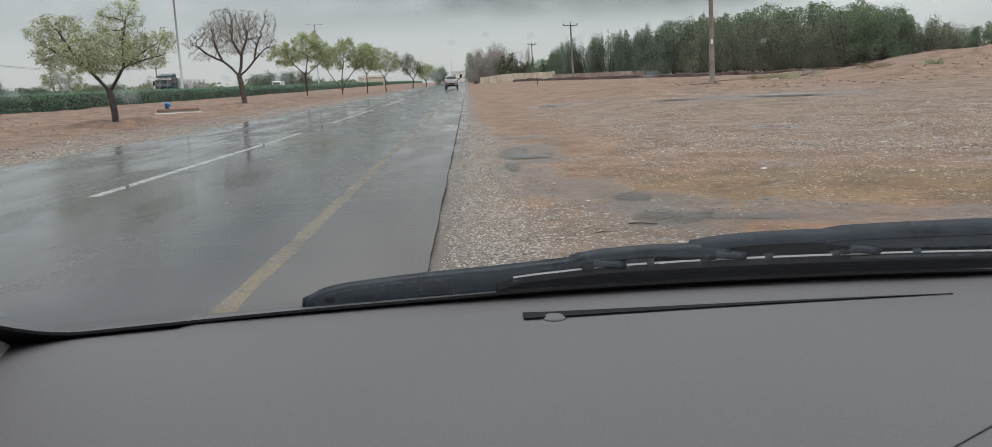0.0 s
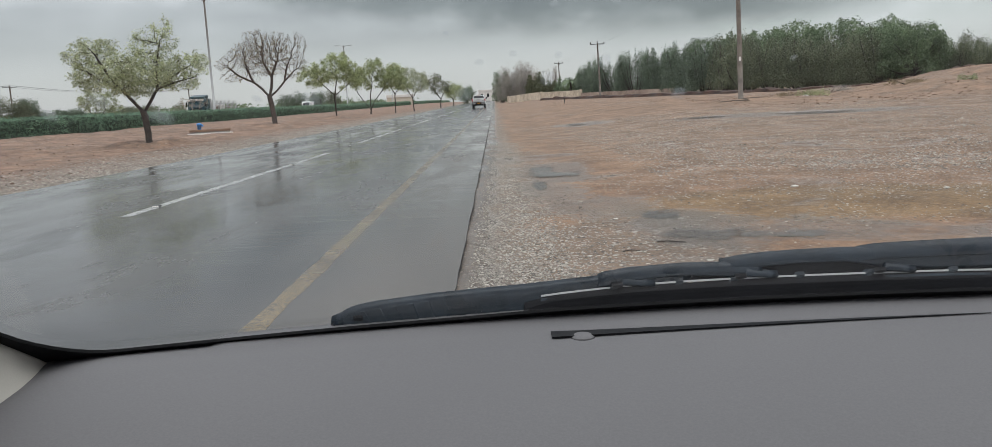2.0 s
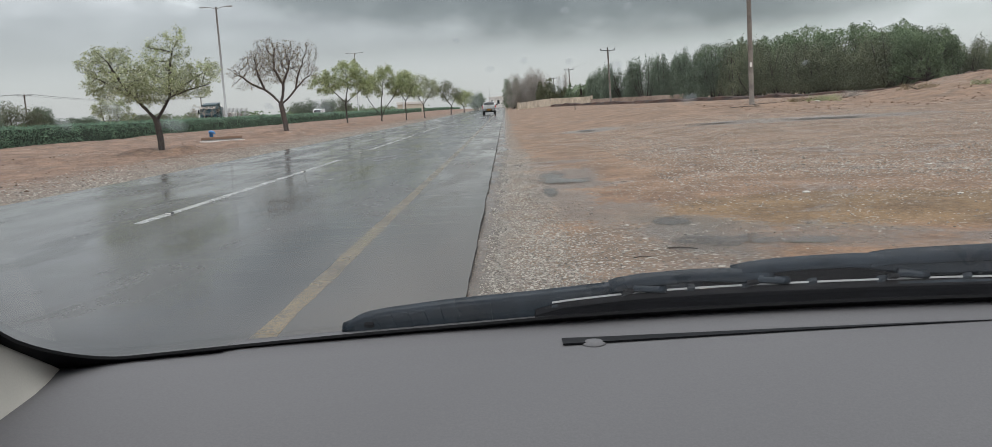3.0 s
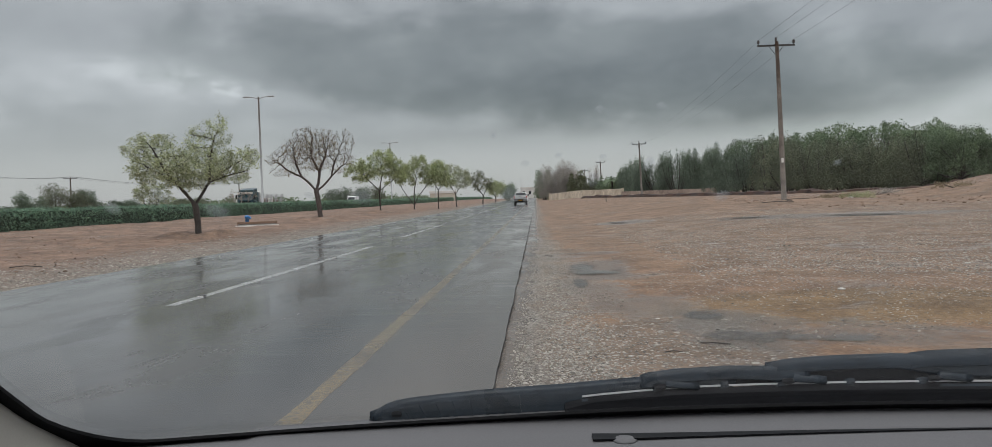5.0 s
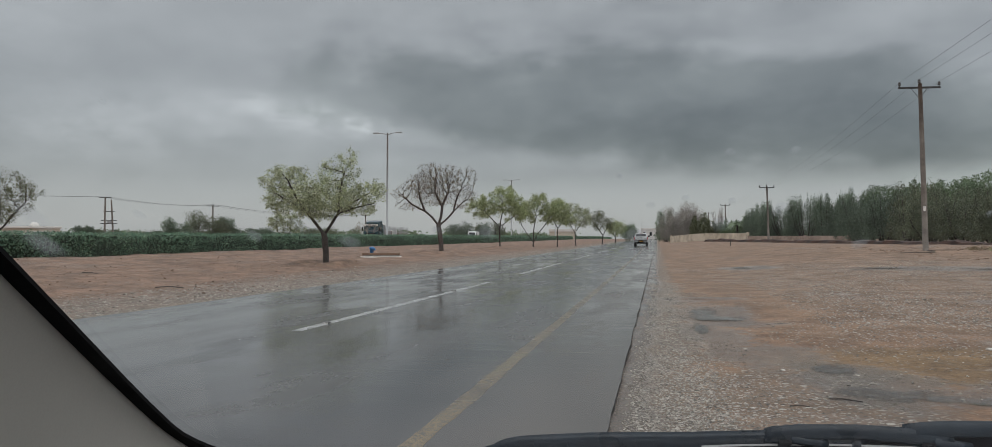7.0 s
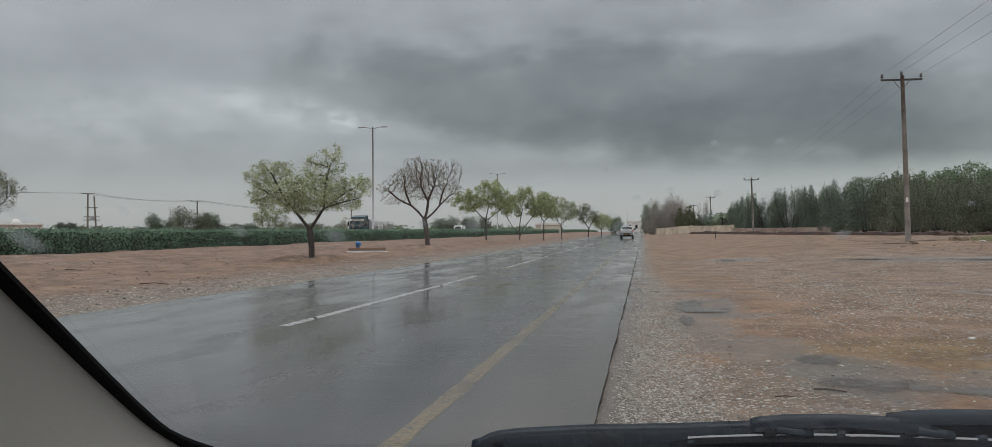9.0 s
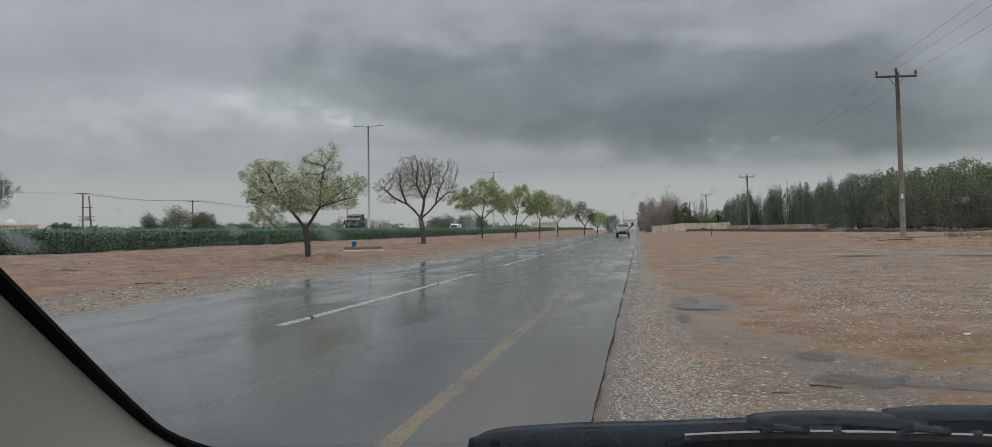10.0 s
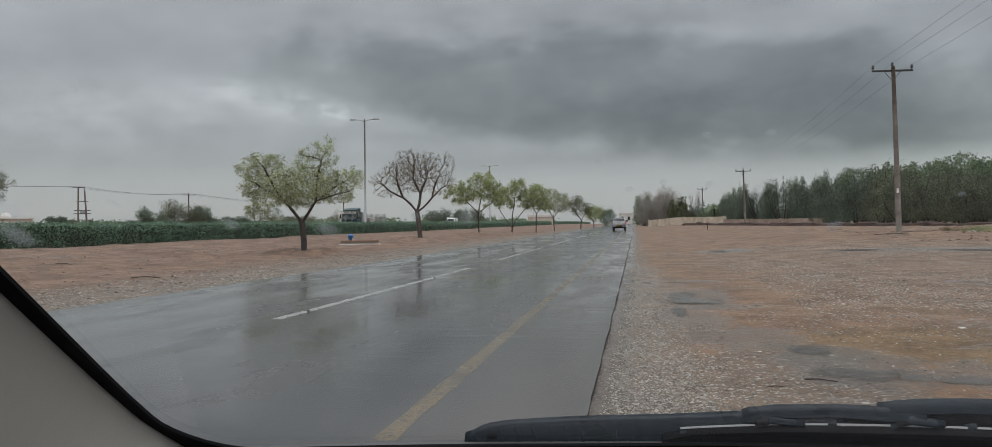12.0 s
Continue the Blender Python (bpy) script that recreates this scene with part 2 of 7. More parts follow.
def soil_material():
    m, nodes, links, bsdf = tint_nodes("damp_sandy_soil", 0.75)
    co = nodes.new("ShaderNodeTexCoord").outputs["Object"]
    xyz = nodes.new("ShaderNodeSeparateXYZ")
    links.new(co, xyz.inputs[0])
    px, py = xyz.outputs[0], xyz.outputs[1]
    patch = noise_node(nodes, links, co, 0.22, 5, 0.6, 0.6)
    blot = noise_node(nodes, links, co, 0.9, 6, 0.6, 0.3)
    grit = noise_node(nodes, links, co, 26.0, 5, 0.75)
    grain = noise_node(nodes, links, co, 7.0, 6, 0.75)

    def add(a, b):
        return math_node(nodes, links, "ADD", a, b)

    def mul(a, b):
        return math_node(nodes, links, "MULTIPLY", a, b)

    def pebble_layer(scale, lo, hi):
        vor = nodes.new("ShaderNodeTexVoronoi")
        vor.inputs["Scale"].default_value = scale
        links.new(co, vor.inputs["Vector"])
        tone = nodes.new("ShaderNodeSeparateColor")
        links.new(vor.outputs["Color"], tone.inputs[0])
        return vor.outputs["Distance"], tone.outputs[0], map_node(nodes, links, tone.outputs[1], lo, hi)

    d1, tone1, rare1 = pebble_layer(24.0, 0.35, 0.45)
    d2, tone2, rare2 = pebble_layer(9.0, 0.72, 0.82)
    shade = map_node(nodes, links, add(mul(blot, 0.36), add(mul(grain, 0.30), mul(grit, 0.34))), 0.41, 0.60)
    sand = mix_node(nodes, links, shade, (0.122, 0.066, 0.037), (0.312, 0.183, 0.107))
    red = mix_node(nodes, links, shade, (0.098, 0.056, 0.038), (0.305, 0.185, 0.124))
    col = mix_node(nodes, links, map_node(nodes, links, px, -8.0, -6.0, 1, 0), sand, red)
    col = mix_node(nodes, links, map_node(nodes, links, add(py, mul(patch, 10.0)), 41, 50, 0, 0.25), col, red)
    qa, qb = mul(math_node(nodes, links, "SUBTRACT", px, 4.4), 0.30), mul(math_node(nodes, links, "SUBTRACT", py, 9.4), 0.62)
    rust = map_node(nodes, links, add(add(mul(qa, qa), mul(qb, qb)), mul(math_node(nodes, links, "SUBTRACT", blot, 0.5), 1.6)), 0.5, 1.3, 0.95, 0)
    col = mix_node(nodes, links, rust, col, mix_node(nodes, links, shade, (0.105, 0.060, 0.025), (0.262, 0.160, 0.074)))
    rut = nodes.new("ShaderNodeMapping")
    rut.inputs["Scale"].default_value = (1.0, 0.55, 1.0)
    links.new(co, rut.inputs[0])
    stain = map_node(nodes, links, noise_node(nodes, links, rut.outputs[0], 0.75, 8, 0.68, 0.7), 0.50, 0.64, 0, 0.62)
    col = mix_node(nodes, links, mul(stain, map_node(nodes, links, px, -9.8, -9.0, 1, 0.35)), col, mix_node(nodes, links, grit, (0.060, 0.036, 0.026), (0.150, 0.098, 0.070)))
    pebbles = mix_node(nodes, links, tone1, (0.052, 0.043, 0.036), (0.53, 0.48, 0.42))
    dull = mul(map_node(nodes, links, add(py, mul(blot, 6.0)), 13.0, 26.0, 0, 0.24), map_node(nodes, links, px, -1, 1))
    col = mix_node(nodes, links, dull, col, mix_node(nodes, links, shade, (0.088, 0.062, 0.045), (0.275, 0.198, 0.146)))
    # gravel along the asphalt on both sides, and a wide gravelly stretch across the field
    near = map_node(nodes, links, add(px, add(mul(blot, 0.7), mul(patch, 0.5))), 0.75, 1.25, 1, 0)
    left = map_node(nodes, links, add(px, add(mul(blot, 4.0), mul(grain, 2.0))), -11.0, -7.6, 0, 1)
    strip = mul(near, left)
    apron = mul(map_node(nodes, links, add(py, mul(blot, 3.0)), 9.0, 11.5, 0.8, 0), map_node(nodes, links, add(px, mul(blot, 1.0)), 2.2, 3.0, 1, 0))
    strip = math_node(nodes, links, "MAXIMUM", strip, mul(apron, map_node(nodes, links, px, -1.5, -0.5)))
    far_gravel = mul(map_node(nodes, links, add(py, mul(patch, 9.0)), 13.5, 17.0), map_node(nodes, links, add(py, mul(patch, 14.0)), 43, 52, 1, 0))
    far_gravel = mul(far_gravel, mul(map_node(nodes, links, add(px, mul(patch, 6.0)), 4.6, 7.4, 0.10, 0.9), map_node(nodes, links, blot, 0.36, 0.60, 0.25, 1.0)))
    drift = map_node(nodes, links, patch, 0.53, 0.62, 0, 0.6)
    cover = math_node(nodes, links, "MAXIMUM", math_node(nodes, links, "MAXIMUM", strip, mul(far_gravel, map_node(nodes, links, px, -1, 1))), drift)
    stone1 = mul(mul(map_node(nodes, links, d1, 0.40, 0.50, 1, 0), rare1), map_node(nodes, links, cover, 0, 1, 0.16, 1.0))
    col = mix_node(nodes, links, add(mul(strip, 0.42), mul(cover, 0.14)), col, (0.170, 0.147, 0.124))
    col = mix_node(nodes, links, stone1, col, pebbles)
    pale = mix_node(nodes, links, tone2, (0.20, 0.18, 0.155), (0.56, 0.52, 0.46))
    stone2 = mul(mul(map_node(nodes, links, d2, 0.26, 0.34, 1, 0), rare2), map_node(nodes, links, cover, 0, 1, 0.35, 1.0))
    col = mix_node(nodes, links, stone2, col, pale)
    damp = map_node(nodes, links, noise_node(nodes, links, co, 0.42, 5, 0.6, 0.8), 0.52, 0.68)
    damp = mul(damp, mul(map_node(nodes, links, px, -2, -1), map_node(nodes, links, py, 16, 34, 1, 0.25)))
    damp = math_node(nodes, links, "MAXIMUM", damp, mul(map_node(nodes, links, add(px, mul(blot, 0.5)), 0.05, 0.35, 1, 0), map_node(nodes, links, px, -2, -1)))
    # wet ground that drains from one puddle to the next
    wet = None
    for wx, wy, ra, rb in ((0.95, 15.4, 0.8, 2.9), (0.8, 12.0, 0.55, 2.6), (1.3, 9.9, 0.75, 1.2), (2.0, 8.2, 0.75, 1.4), (12.0, 32.7, 5.5, 1.7), (4.0, 37.5, 1.6, 2.4)):
        ea, eb = mul(math_node(nodes, links, "SUBTRACT", px, wx), 1 / ra), mul(math_node(nodes, links, "SUBTRACT", py, wy), 1 / rb)
        r2 = add(add(mul(ea, ea), mul(eb, eb)), mul(math_node(nodes, links, "SUBTRACT", grain, 0.5), 2.2))
        r2 = add(r2, mul(math_node(nodes, links, "SUBTRACT", blot, 0.5), 2.0))
        one = map_node(nodes, links, r2, 0.35, 1.25, 1, 0)
        wet = one if wet is None else math_node(nodes, links, "MAXIMUM", wet, one)
    damp = math_node(nodes, links, "MAXIMUM", damp, mul(wet, 0.9))
    col = mix_node(nodes, links, mul(damp, 0.50), col, (0.112, 0.086, 0.068))
    # a film of water standing in the low strip beside the asphalt
    run = nodes.new("ShaderNodeMapping")
    run.inputs["Scale"].default_value = (3.0, 0.8, 1.0)
    links.new(co, run.inputs[0])
    low = mul(map_node(nodes, links, add(px, mul(patch, 0.6)), 0.15, 0.50, 1, 0), map_node(nodes, links, px, -2, -1))
    low = mul(low, map_node(nodes, links, add(py, mul(blot, 3.0)), 9.5, 18.0, 0.35, 1.0))
    pond = mul(low, map_node(nodes, links, noise_node(nodes, links, run.outputs[0], 1.0, 5, 0.6), 0.42, 0.54))
    col = mix_node(nodes, links, mul(pond, 0.7), col, (0.125, 0.105, 0.090))
    links.new(col, bsdf.inputs["Base Color"])
    rough = map_node(nodes, links, damp, 0, 1, 0.84, 0.26)
    links.new(add(mul(rough, math_node(nodes, links, "SUBTRACT", 1.0, pond)), mul(pond, 0.10)), bsdf.inputs["Roughness"])
    h = add(mul(grit, 0.45), add(mul(grain, 0.35), add(mul(stone1, 0.35), mul(stone2, 0.7))))
    h = mul(h, math_node(nodes, links, "SUBTRACT", 1.0, mul(pond, 0.93)))
    bump_node(nodes, links, bsdf, h, 0.95, 0.045)
    return m


def water_material(name, rough, ripple):
    """Rain water that clears towards its shallow rim; ripple: how far the rain stirs it."""
    m, nodes, links, bsdf = tint_nodes(name, rough)
    co = nodes.new("ShaderNodeTexCoord").outputs["Object"]
    a = noise_node(nodes, links, co, 1.2, 3)
    links.new(mix_node(nodes, links, a, (0.098, 0.078, 0.063), (0.140, 0.112, 0.090)), bsdf.inputs["Base Color"])
    bump_node(nodes, links, bsdf, noise_node(nodes, links, co, 18.0, 2), ripple, 0.02)
    depth = nodes.new("ShaderNodeAttribute")
    depth.attribute_name = "depth"
    rag = math_node(nodes, links, "MULTIPLY", math_node(nodes, links, "SUBTRACT", noise_node(nodes, links, co, 5.0, 7, 0.7), 0.5), 0.085)
    edge = map_node(nodes, links, math_node(nodes, links, "ADD", depth.outputs["Fac"], rag), 0.0, 0.042, 0.0, 0.80)
    tr, mx = nodes.new("ShaderNodeBsdfTransparent"), nodes.new("ShaderNodeMixShader")
    links.new(edge, mx.inputs[0]), links.new(tr.outputs[0], mx.inputs[1]), links.new(bsdf.outputs[0], mx.inputs[2])
    links.new(mx.outputs[0], nodes["Material Output"].inputs[0])
    return m


def pane_material():
    """Clear car glass: a mirror-like reflection over a clear view."""
    m, nodes, links, bsdf = tint_nodes("windscreen_glass", 0.0)
    nodes.remove(bsdf)
    fr = nodes.new("ShaderNodeFresnel")
    fr.inputs["IOR"].default_value = 1.62
    tr, gl, mx = nodes.new("ShaderNodeBsdfTransparent"), nodes.new("ShaderNodeBsdfGlossy"), nodes.new("ShaderNodeMixShader")
    tr.inputs["Color"].default_value = (0.955, 0.97, 0.965, 1)
    gl.inputs["Roughness"].default_value = 0.12
    links.new(math_node(nodes, links, "MULTIPLY", fr.outputs[0], 0.5), mx.inputs[0]), links.new(tr.outputs[0], mx.inputs[1]), links.new(gl.outputs[0], mx.inputs[2])
    links.new(mx.outputs[0], nodes["Material Output"].inputs[0])
    return m


def drop_material():
    """Water on the glass: mostly clear, with a cloudy, out-of-focus body."""
    m, nodes, links, bsdf = tint_nodes("raindrop_water", 0.5)
    nodes.remove(bsdf)
    tr, gl, mx = nodes.new("ShaderNodeBsdfTransparent"), nodes.new("ShaderNodeBsdfGlass"), nodes.new("ShaderNodeMixShader")
    gl.inputs["Roughness"].default_value, gl.inputs["IOR"].default_value = 0.35, 1.2
    fade = nodes.new("ShaderNodeAttribute")
    fade.attribute_name = "fullness"
    links.new(math_node(nodes, links, "MULTIPLY", fade.outputs["Fac"], 0.24), mx.inputs[0])
    links.new(tr.outputs[0], mx.inputs[1]), links.new(gl.outputs[0], mx.inputs[2])
    links.new(mx.outputs[0], nodes["Material Output"].inputs[0])
    return m


M_DROP = drop_material()
M_ASPHALT, M_SOIL, M_WATER, M_PANE = asphalt_material(), soil_material(), water_material("muddy_rain_water", 0.05, 0.06), pane_material()
M_STIRRED = water_material("rain_stirred_water", 0.16, 0.9)
M_YELLOW, M_WHITE_LINE = paint_material("worn_yellow_paint", (0.190, 0.136, 0.070), 0.505), paint_material("worn_white_paint", (0.45, 0.45, 0.44), 0.52)
M_FADED = paint_material("faded_edge_paint", (0.24, 0.235, 0.22), 0.46)
# broken edge; the shadow below it is put into this near-black colour
M_EDGE = surface("crumbled_asphalt_edge_with_shade", (0.010, 0.009, 0.009), (0.034, 0.031, 0.029), 0.8, coarse=4, grain=40, bump=0.8, depth=0.02)
M_DASH = surface("grey_dashboard_vinyl", (0.094, 0.091, 0.096), (0.123, 0.120, 0.125), 0.75, coarse=2.2, grain=420, bump=0.12, depth=0.001)
M_TRIM = surface("beige_pillar_trim", (0.395, 0.375, 0.335), (0.435, 0.414, 0.37), 0.8, coarse=8, grain=500, bump=0.1, depth=0.001)
M_BLACK = surface("black_glass_border", (0.009, 0.009, 0.010), (0.014, 0.014, 0.015), 0.8, coarse=20, grain=200, bump=0)
M_BLACK.node_tree.nodes["Principled BSDF"].inputs["Specular IOR Level"].default_value = 0.1
M_RUBBER = surface("black_rubber", (0.0045, 0.0047, 0.006), (0.011, 0.0115, 0.014), 0.6, coarse=20, grain=200, bump=0.1, depth=0.001)
M_WIPER = surface("wet_black_wiper_plastic", (0.005, 0.0095, 0.015), (0.021, 0.030, 0.041), 0.33, coarse=25, grain=160, bump=0.12, depth=0.002)
for dull, gleam in ((M_WIPER, 0.22), (M_RUBBER, 0.15)):
    dull.node_tree.nodes["Principled BSDF"].inputs["Specular IOR Level"].default_value = gleam
M_CHROME = surface("brushed_steel_strip", (0.26, 0.26, 0.265), (0.34, 0.34, 0.345), 0.4, 0.8, coarse=20, grain=200, bump=0.05, depth=0.001)
M_STRIP = surface("bright_flexor_steel", (0.26, 0.26, 0.265), (0.36, 0.36, 0.365), 0.5, 0.0, coarse=20, grain=200, bump=0)
M_CARPAINT = surface("silver_car_paint", (0.42, 0.42, 0.42), (0.47, 0.47, 0.47), 0.3, 0.35, coarse=2, grain=100, bump=0)
M_LINER = surface("pale_roof_liner", (0.50, 0.48, 0.44), (0.55, 0.53, 0.49), 0.9, coarse=5, grain=200, bump=0.1, depth=0.002)
M_WOOD = surface("weathered_pole_wood", (0.10, 0.083, 0.072), (0.26, 0.225, 0.195), 0.85, coarse=1.2, grain=18, bump=0.4, depth=0.02)
M_STEEL = surface("galvanised_steel", (0.33, 0.335, 0.34), (0.44, 0.445, 0.45), 0.6, 0.1, coarse=1, grain=20, bump=0.1)
M_DARKSTEEL = surface("dark_crossarm_steel", (0.035, 0.035, 0.037), (0.07, 0.068, 0.066), 0.55, 0.3, coarse=3, grain=30, bump=0.1)
M_CERAMIC = surface("dark_glazed_insulator", (0.02, 0.015, 0.014), (0.05, 0.035, 0.03), 0.25, coarse=10, grain=60, bump=0)
M_WIRE = surface("overhead_wire", (0.035, 0.035, 0.037), (0.06, 0.06, 0.062), 0.5, 0.3, bump=0)
M_BARK = surface("dark_wet_bark", (0.030, 0.024, 0.021), (0.085, 0.068, 0.058), 0.75, coarse=4, grain=40, bump=0.5, depth=0.02)
M_TWIG = surface("brown_twig_bark", (0.045, 0.034, 0.030), (0.115, 0.090, 0.078), 0.8, coarse=4, grain=40, bump=0.4, depth=0.02)
M_BARK_PALE = surface("grey_brown_twigs", (0.17, 0.148, 0.13), (0.30, 0.265, 0.235), 0.85, coarse=2, grain=20, bump=0.2)
M_CONCRETE = surface("weathered_concrete", (0.24, 0.225, 0.21), (0.42, 0.40, 0.37), 0.85, coarse=1.5, grain=25, bump=0.3)
M_WALL = surface("cream_boundary_wall_render", (0.44, 0.355, 0.27), (0.76, 0.66, 0.53), 0.9, coarse=0.6, grain=2.5, bump=0.4)
M_PINKWALL = surface("pinkish_weathered_wall_render", (0.25, 0.185, 0.15), (0.47, 0.37, 0.31), 0.9, coarse=0.4, grain=2.5, bump=0.4)
M_HOUSE = surface("cream_house_render", (0.52, 0.45, 0.36), (0.66, 0.59, 0.50), 0.9, coarse=0.3, grain=5, bump=0.2)
M_WHITEWALL = surface("white_house_render", (0.66, 0.62, 0.58), (0.78, 0.75, 0.72), 0.9, coarse=0.3, grain=5, bump=0.2)
M_DARKGLASS = surface("dark_window_glass", (0.012, 0.014, 0.016), (0.02, 0.022, 0.025), 0.08, coarse=1, grain=10, bump=0)
M_BLUE = surface("blue_painted_valve", (0.03, 0.16, 0.42), (0.06, 0.24, 0.55), 0.45, coarse=5, grain=40, bump=0.1)
M_STONE = surface("pale_gravel_stones", (0.062, 0.053, 0.046), (0.51, 0.465, 0.405), 0.75, coarse=3, grain=60, bump=0.2, islands=0.85)
M_PALESTONE = surface("pale_limestone", (0.42, 0.39, 0.35), (0.60, 0.57, 0.53), 0.8, coarse=8, grain=60, bump=0.3)
M_BANK = surface("dark_red_bank_soil", (0.022, 0.013, 0.011), (0.085, 0.045, 0.032), 0.9, coarse=0.5, grain=6, bump=0.6, depth=0.08)
M_CLOD = surface("earth_clods_and_litter", (0.110, 0.066, 0.046), (0.27, 0.17, 0.12), 0.85, coarse=3, grain=60, bump=0.2, islands=0.75)
M_LEAF_PALE = leaf_material("pale_green_new_leaves", [(0.195, 0.225, 0.105), (0.31, 0.345, 0.170), (0.47, 0.495, 0.295), (0.235, 0.275, 0.125), (0.63, 0.64, 0.48), (0.33, 0.365, 0.190), (0.175, 0.170, 0.10)], through_light=0.45, clump=1.1, spread=0.3)
M_LEAF_SPARSE = leaf_material("sparse_yellowing_leaves", [(0.16, 0.125, 0.075), (0.25, 0.20, 0.115), (0.33, 0.26, 0.165), (0.21, 0.155, 0.105)])
M_LEAF_GREEN = leaf_material("mid_green_leaves", [(0.225, 0.262, 0.120), (0.360, 0.402, 0.195), (0.510, 0.540, 0.320), (0.285, 0.332, 0.158), (0.420, 0.460, 0.245)], through_light=0.5, clump=0.9, spread=0.22)
# these two far leaves let more light through, in place of rain haze
M_LEAF_DARK = leaf_material("hazed_dark_green_leaves", [(0.120, 0.166, 0.092), (0.152, 0.206, 0.116), (0.186, 0.240, 0.142)], through_light=0.38, clump=0.55, spread=0.34)
M_LEAF_SLENDER = leaf_material("hazed_grey_green_slender_leaves", [(0.110, 0.148, 0.104), (0.145, 0.188, 0.134), (0.185, 0.228, 0.165)], through_light=0.38, clump=0.5, spread=0.32)
M_LEAF_HEDGE = leaf_material("hedge_leaves", [(0.070, 0.132, 0.094), (0.120, 0.215, 0.142), (0.195, 0.300, 0.190), (0.092, 0.172, 0.120), (0.235, 0.330, 0.220)], through_light=0.25, clump=0.8, spread=0.25)
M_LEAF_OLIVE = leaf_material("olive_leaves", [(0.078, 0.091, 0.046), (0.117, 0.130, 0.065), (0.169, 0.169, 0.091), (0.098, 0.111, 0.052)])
# far leaves too, lightened in place of rain haze
M_LEAF_BELT = leaf_material("hazed_brownish_green_leaves", [(0.126, 0.148, 0.092), (0.154, 0.176, 0.110), (0.184, 0.190, 0.124)], through_light=0.38, clump=0.4, spread=0.34)
M_LEAF_GREY = leaf_material("grey_brown_brush", [(0.345, 0.308, 0.275), (0.405, 0.368, 0.332), (0.46, 0.42, 0.38)], clump=0.35, spread=0.22)
# the shade between the hedge's leaves is put into this near-black green
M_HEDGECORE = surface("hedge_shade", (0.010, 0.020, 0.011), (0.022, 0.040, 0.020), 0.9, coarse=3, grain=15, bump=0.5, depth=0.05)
M_TRUCK = surface("silver_truck_paint", (0.64, 0.645, 0.64), (0.70, 0.705, 0.70), 0.25, 0.1, coarse=1, grain=40, bump=0)
M_TEAL = surface("dark_teal_lorry_paint", (0.018, 0.050, 0.062), (0.032, 0.072, 0.086), 0.3, 0.1, coarse=1, grain=40, bump=0)
# sky reflection is put into this glass as a paler base colour
M_LORRYGLASS = surface("sky_lit_lorry_glass", (0.10, 0.12, 0.13), (0.16, 0.18, 0.19), 0.06, coarse=1, grain=10, bump=0)
M_LAMPRED = surface("red_lamp_lens", (0.42, 0.012, 0.016), (0.55, 0.02, 0.025), 0.2, coarse=5, grain=60, bump=0)
M_TYRE = surface("wet_tyre_rubber", (0.012, 0.012, 0.012), (0.03, 0.03, 0.03), 0.55, coarse=5, grain=60, bump=0.2)
M_PLATE = surface("orange_plate", (0.62, 0.30, 0.02), (0.68, 0.34, 0.03), 0.4, coarse=5, grain=60, bump=0)

# ---- building helpers ----


def mesh_data(name, verts, faces, smooth=False):
    me = bpy.data.meshes.new(name)
    me.from_pydata([tuple(v) for v in verts], [], faces)
    me.update()
    if smooth:
        me.polygons.foreach_set("use_smooth", [True] * len(me.polygons))
    return me


def part(name, bm, material, parent=None, label="", smooth=False):
    """Links a bmesh, a mesh, or (verts, faces) as one mesh object under a thing."""
    if isinstance(bm, tuple):
        me = mesh_data(name, bm[0], bm[1], smooth)
    elif isinstance(bm, bmesh.types.BMesh):
        me = bpy.data.meshes.new(name)
        bm.to_mesh(me)
        bm.free()
        if smooth:
            me.polygons.foreach_set("use_smooth", [True] * len(me.polygons))
    else:
        me = bm
    if material and not me.materials:
        me.materials.append(material)
    ob = new(name, me)
    ob.parent = parent
    if label:
        tagged(ob, label)
    return ob


def box_bm(x0, x1, y0, y1, z0, z1, bevel=0.0, seg=2, taper=None):
    bm = bmesh.new()
    bmesh.ops.create_cube(bm, size=1.0)
    for v in bm.verts:
        v.co = Vector(((x0 + x1) / 2 + v.co.x * (x1 - x0), (y0 + y1) / 2 + v.co.y * (y1 - y0), (z0 + z1) / 2 + v.co.z * (z1 - z0)))
    if taper:
        for v in bm.verts:
            taper(v)
    if bevel:
        bmesh.ops.bevel(bm, geom=bm.edges[:], offset=bevel, segments=seg, affect="EDGES", profile=0.6)
    return bm


def tube(points, radii, sides=6, cap=True):
    """A tapered tube along points, as (verts, faces)."""
    verts, faces = [], []
    n = len(points)
    pts = [Vector(p) for p in points]
    for i, p in enumerate(pts):
        d = (pts[min(i + 1, n - 1)] - pts[max(i - 1, 0)]).normalized()
        a = d.cross(Vector((0, 0, 1)) if abs(d.z) < 0.9 else Vector((1, 0, 0))).normalized()
        b = d.cross(a)
        for k in range(sides):
            t = 2 * math.pi * k / sides
            verts.append(p + (a * math.cos(t) + b * math.sin(t)) * radii[i])
    for i in range(n - 1):
        for k in range(sides):
            k2 = (k + 1) % sides
            faces.append((i * sides + k, i * sides + k2, (i + 1) * sides + k2, (i + 1) * sides + k))
    if cap:
        faces.append(tuple(range(sides)))
        faces.append(tuple((n - 1) * sides + k for k in reversed(range(sides))))
    return verts, faces


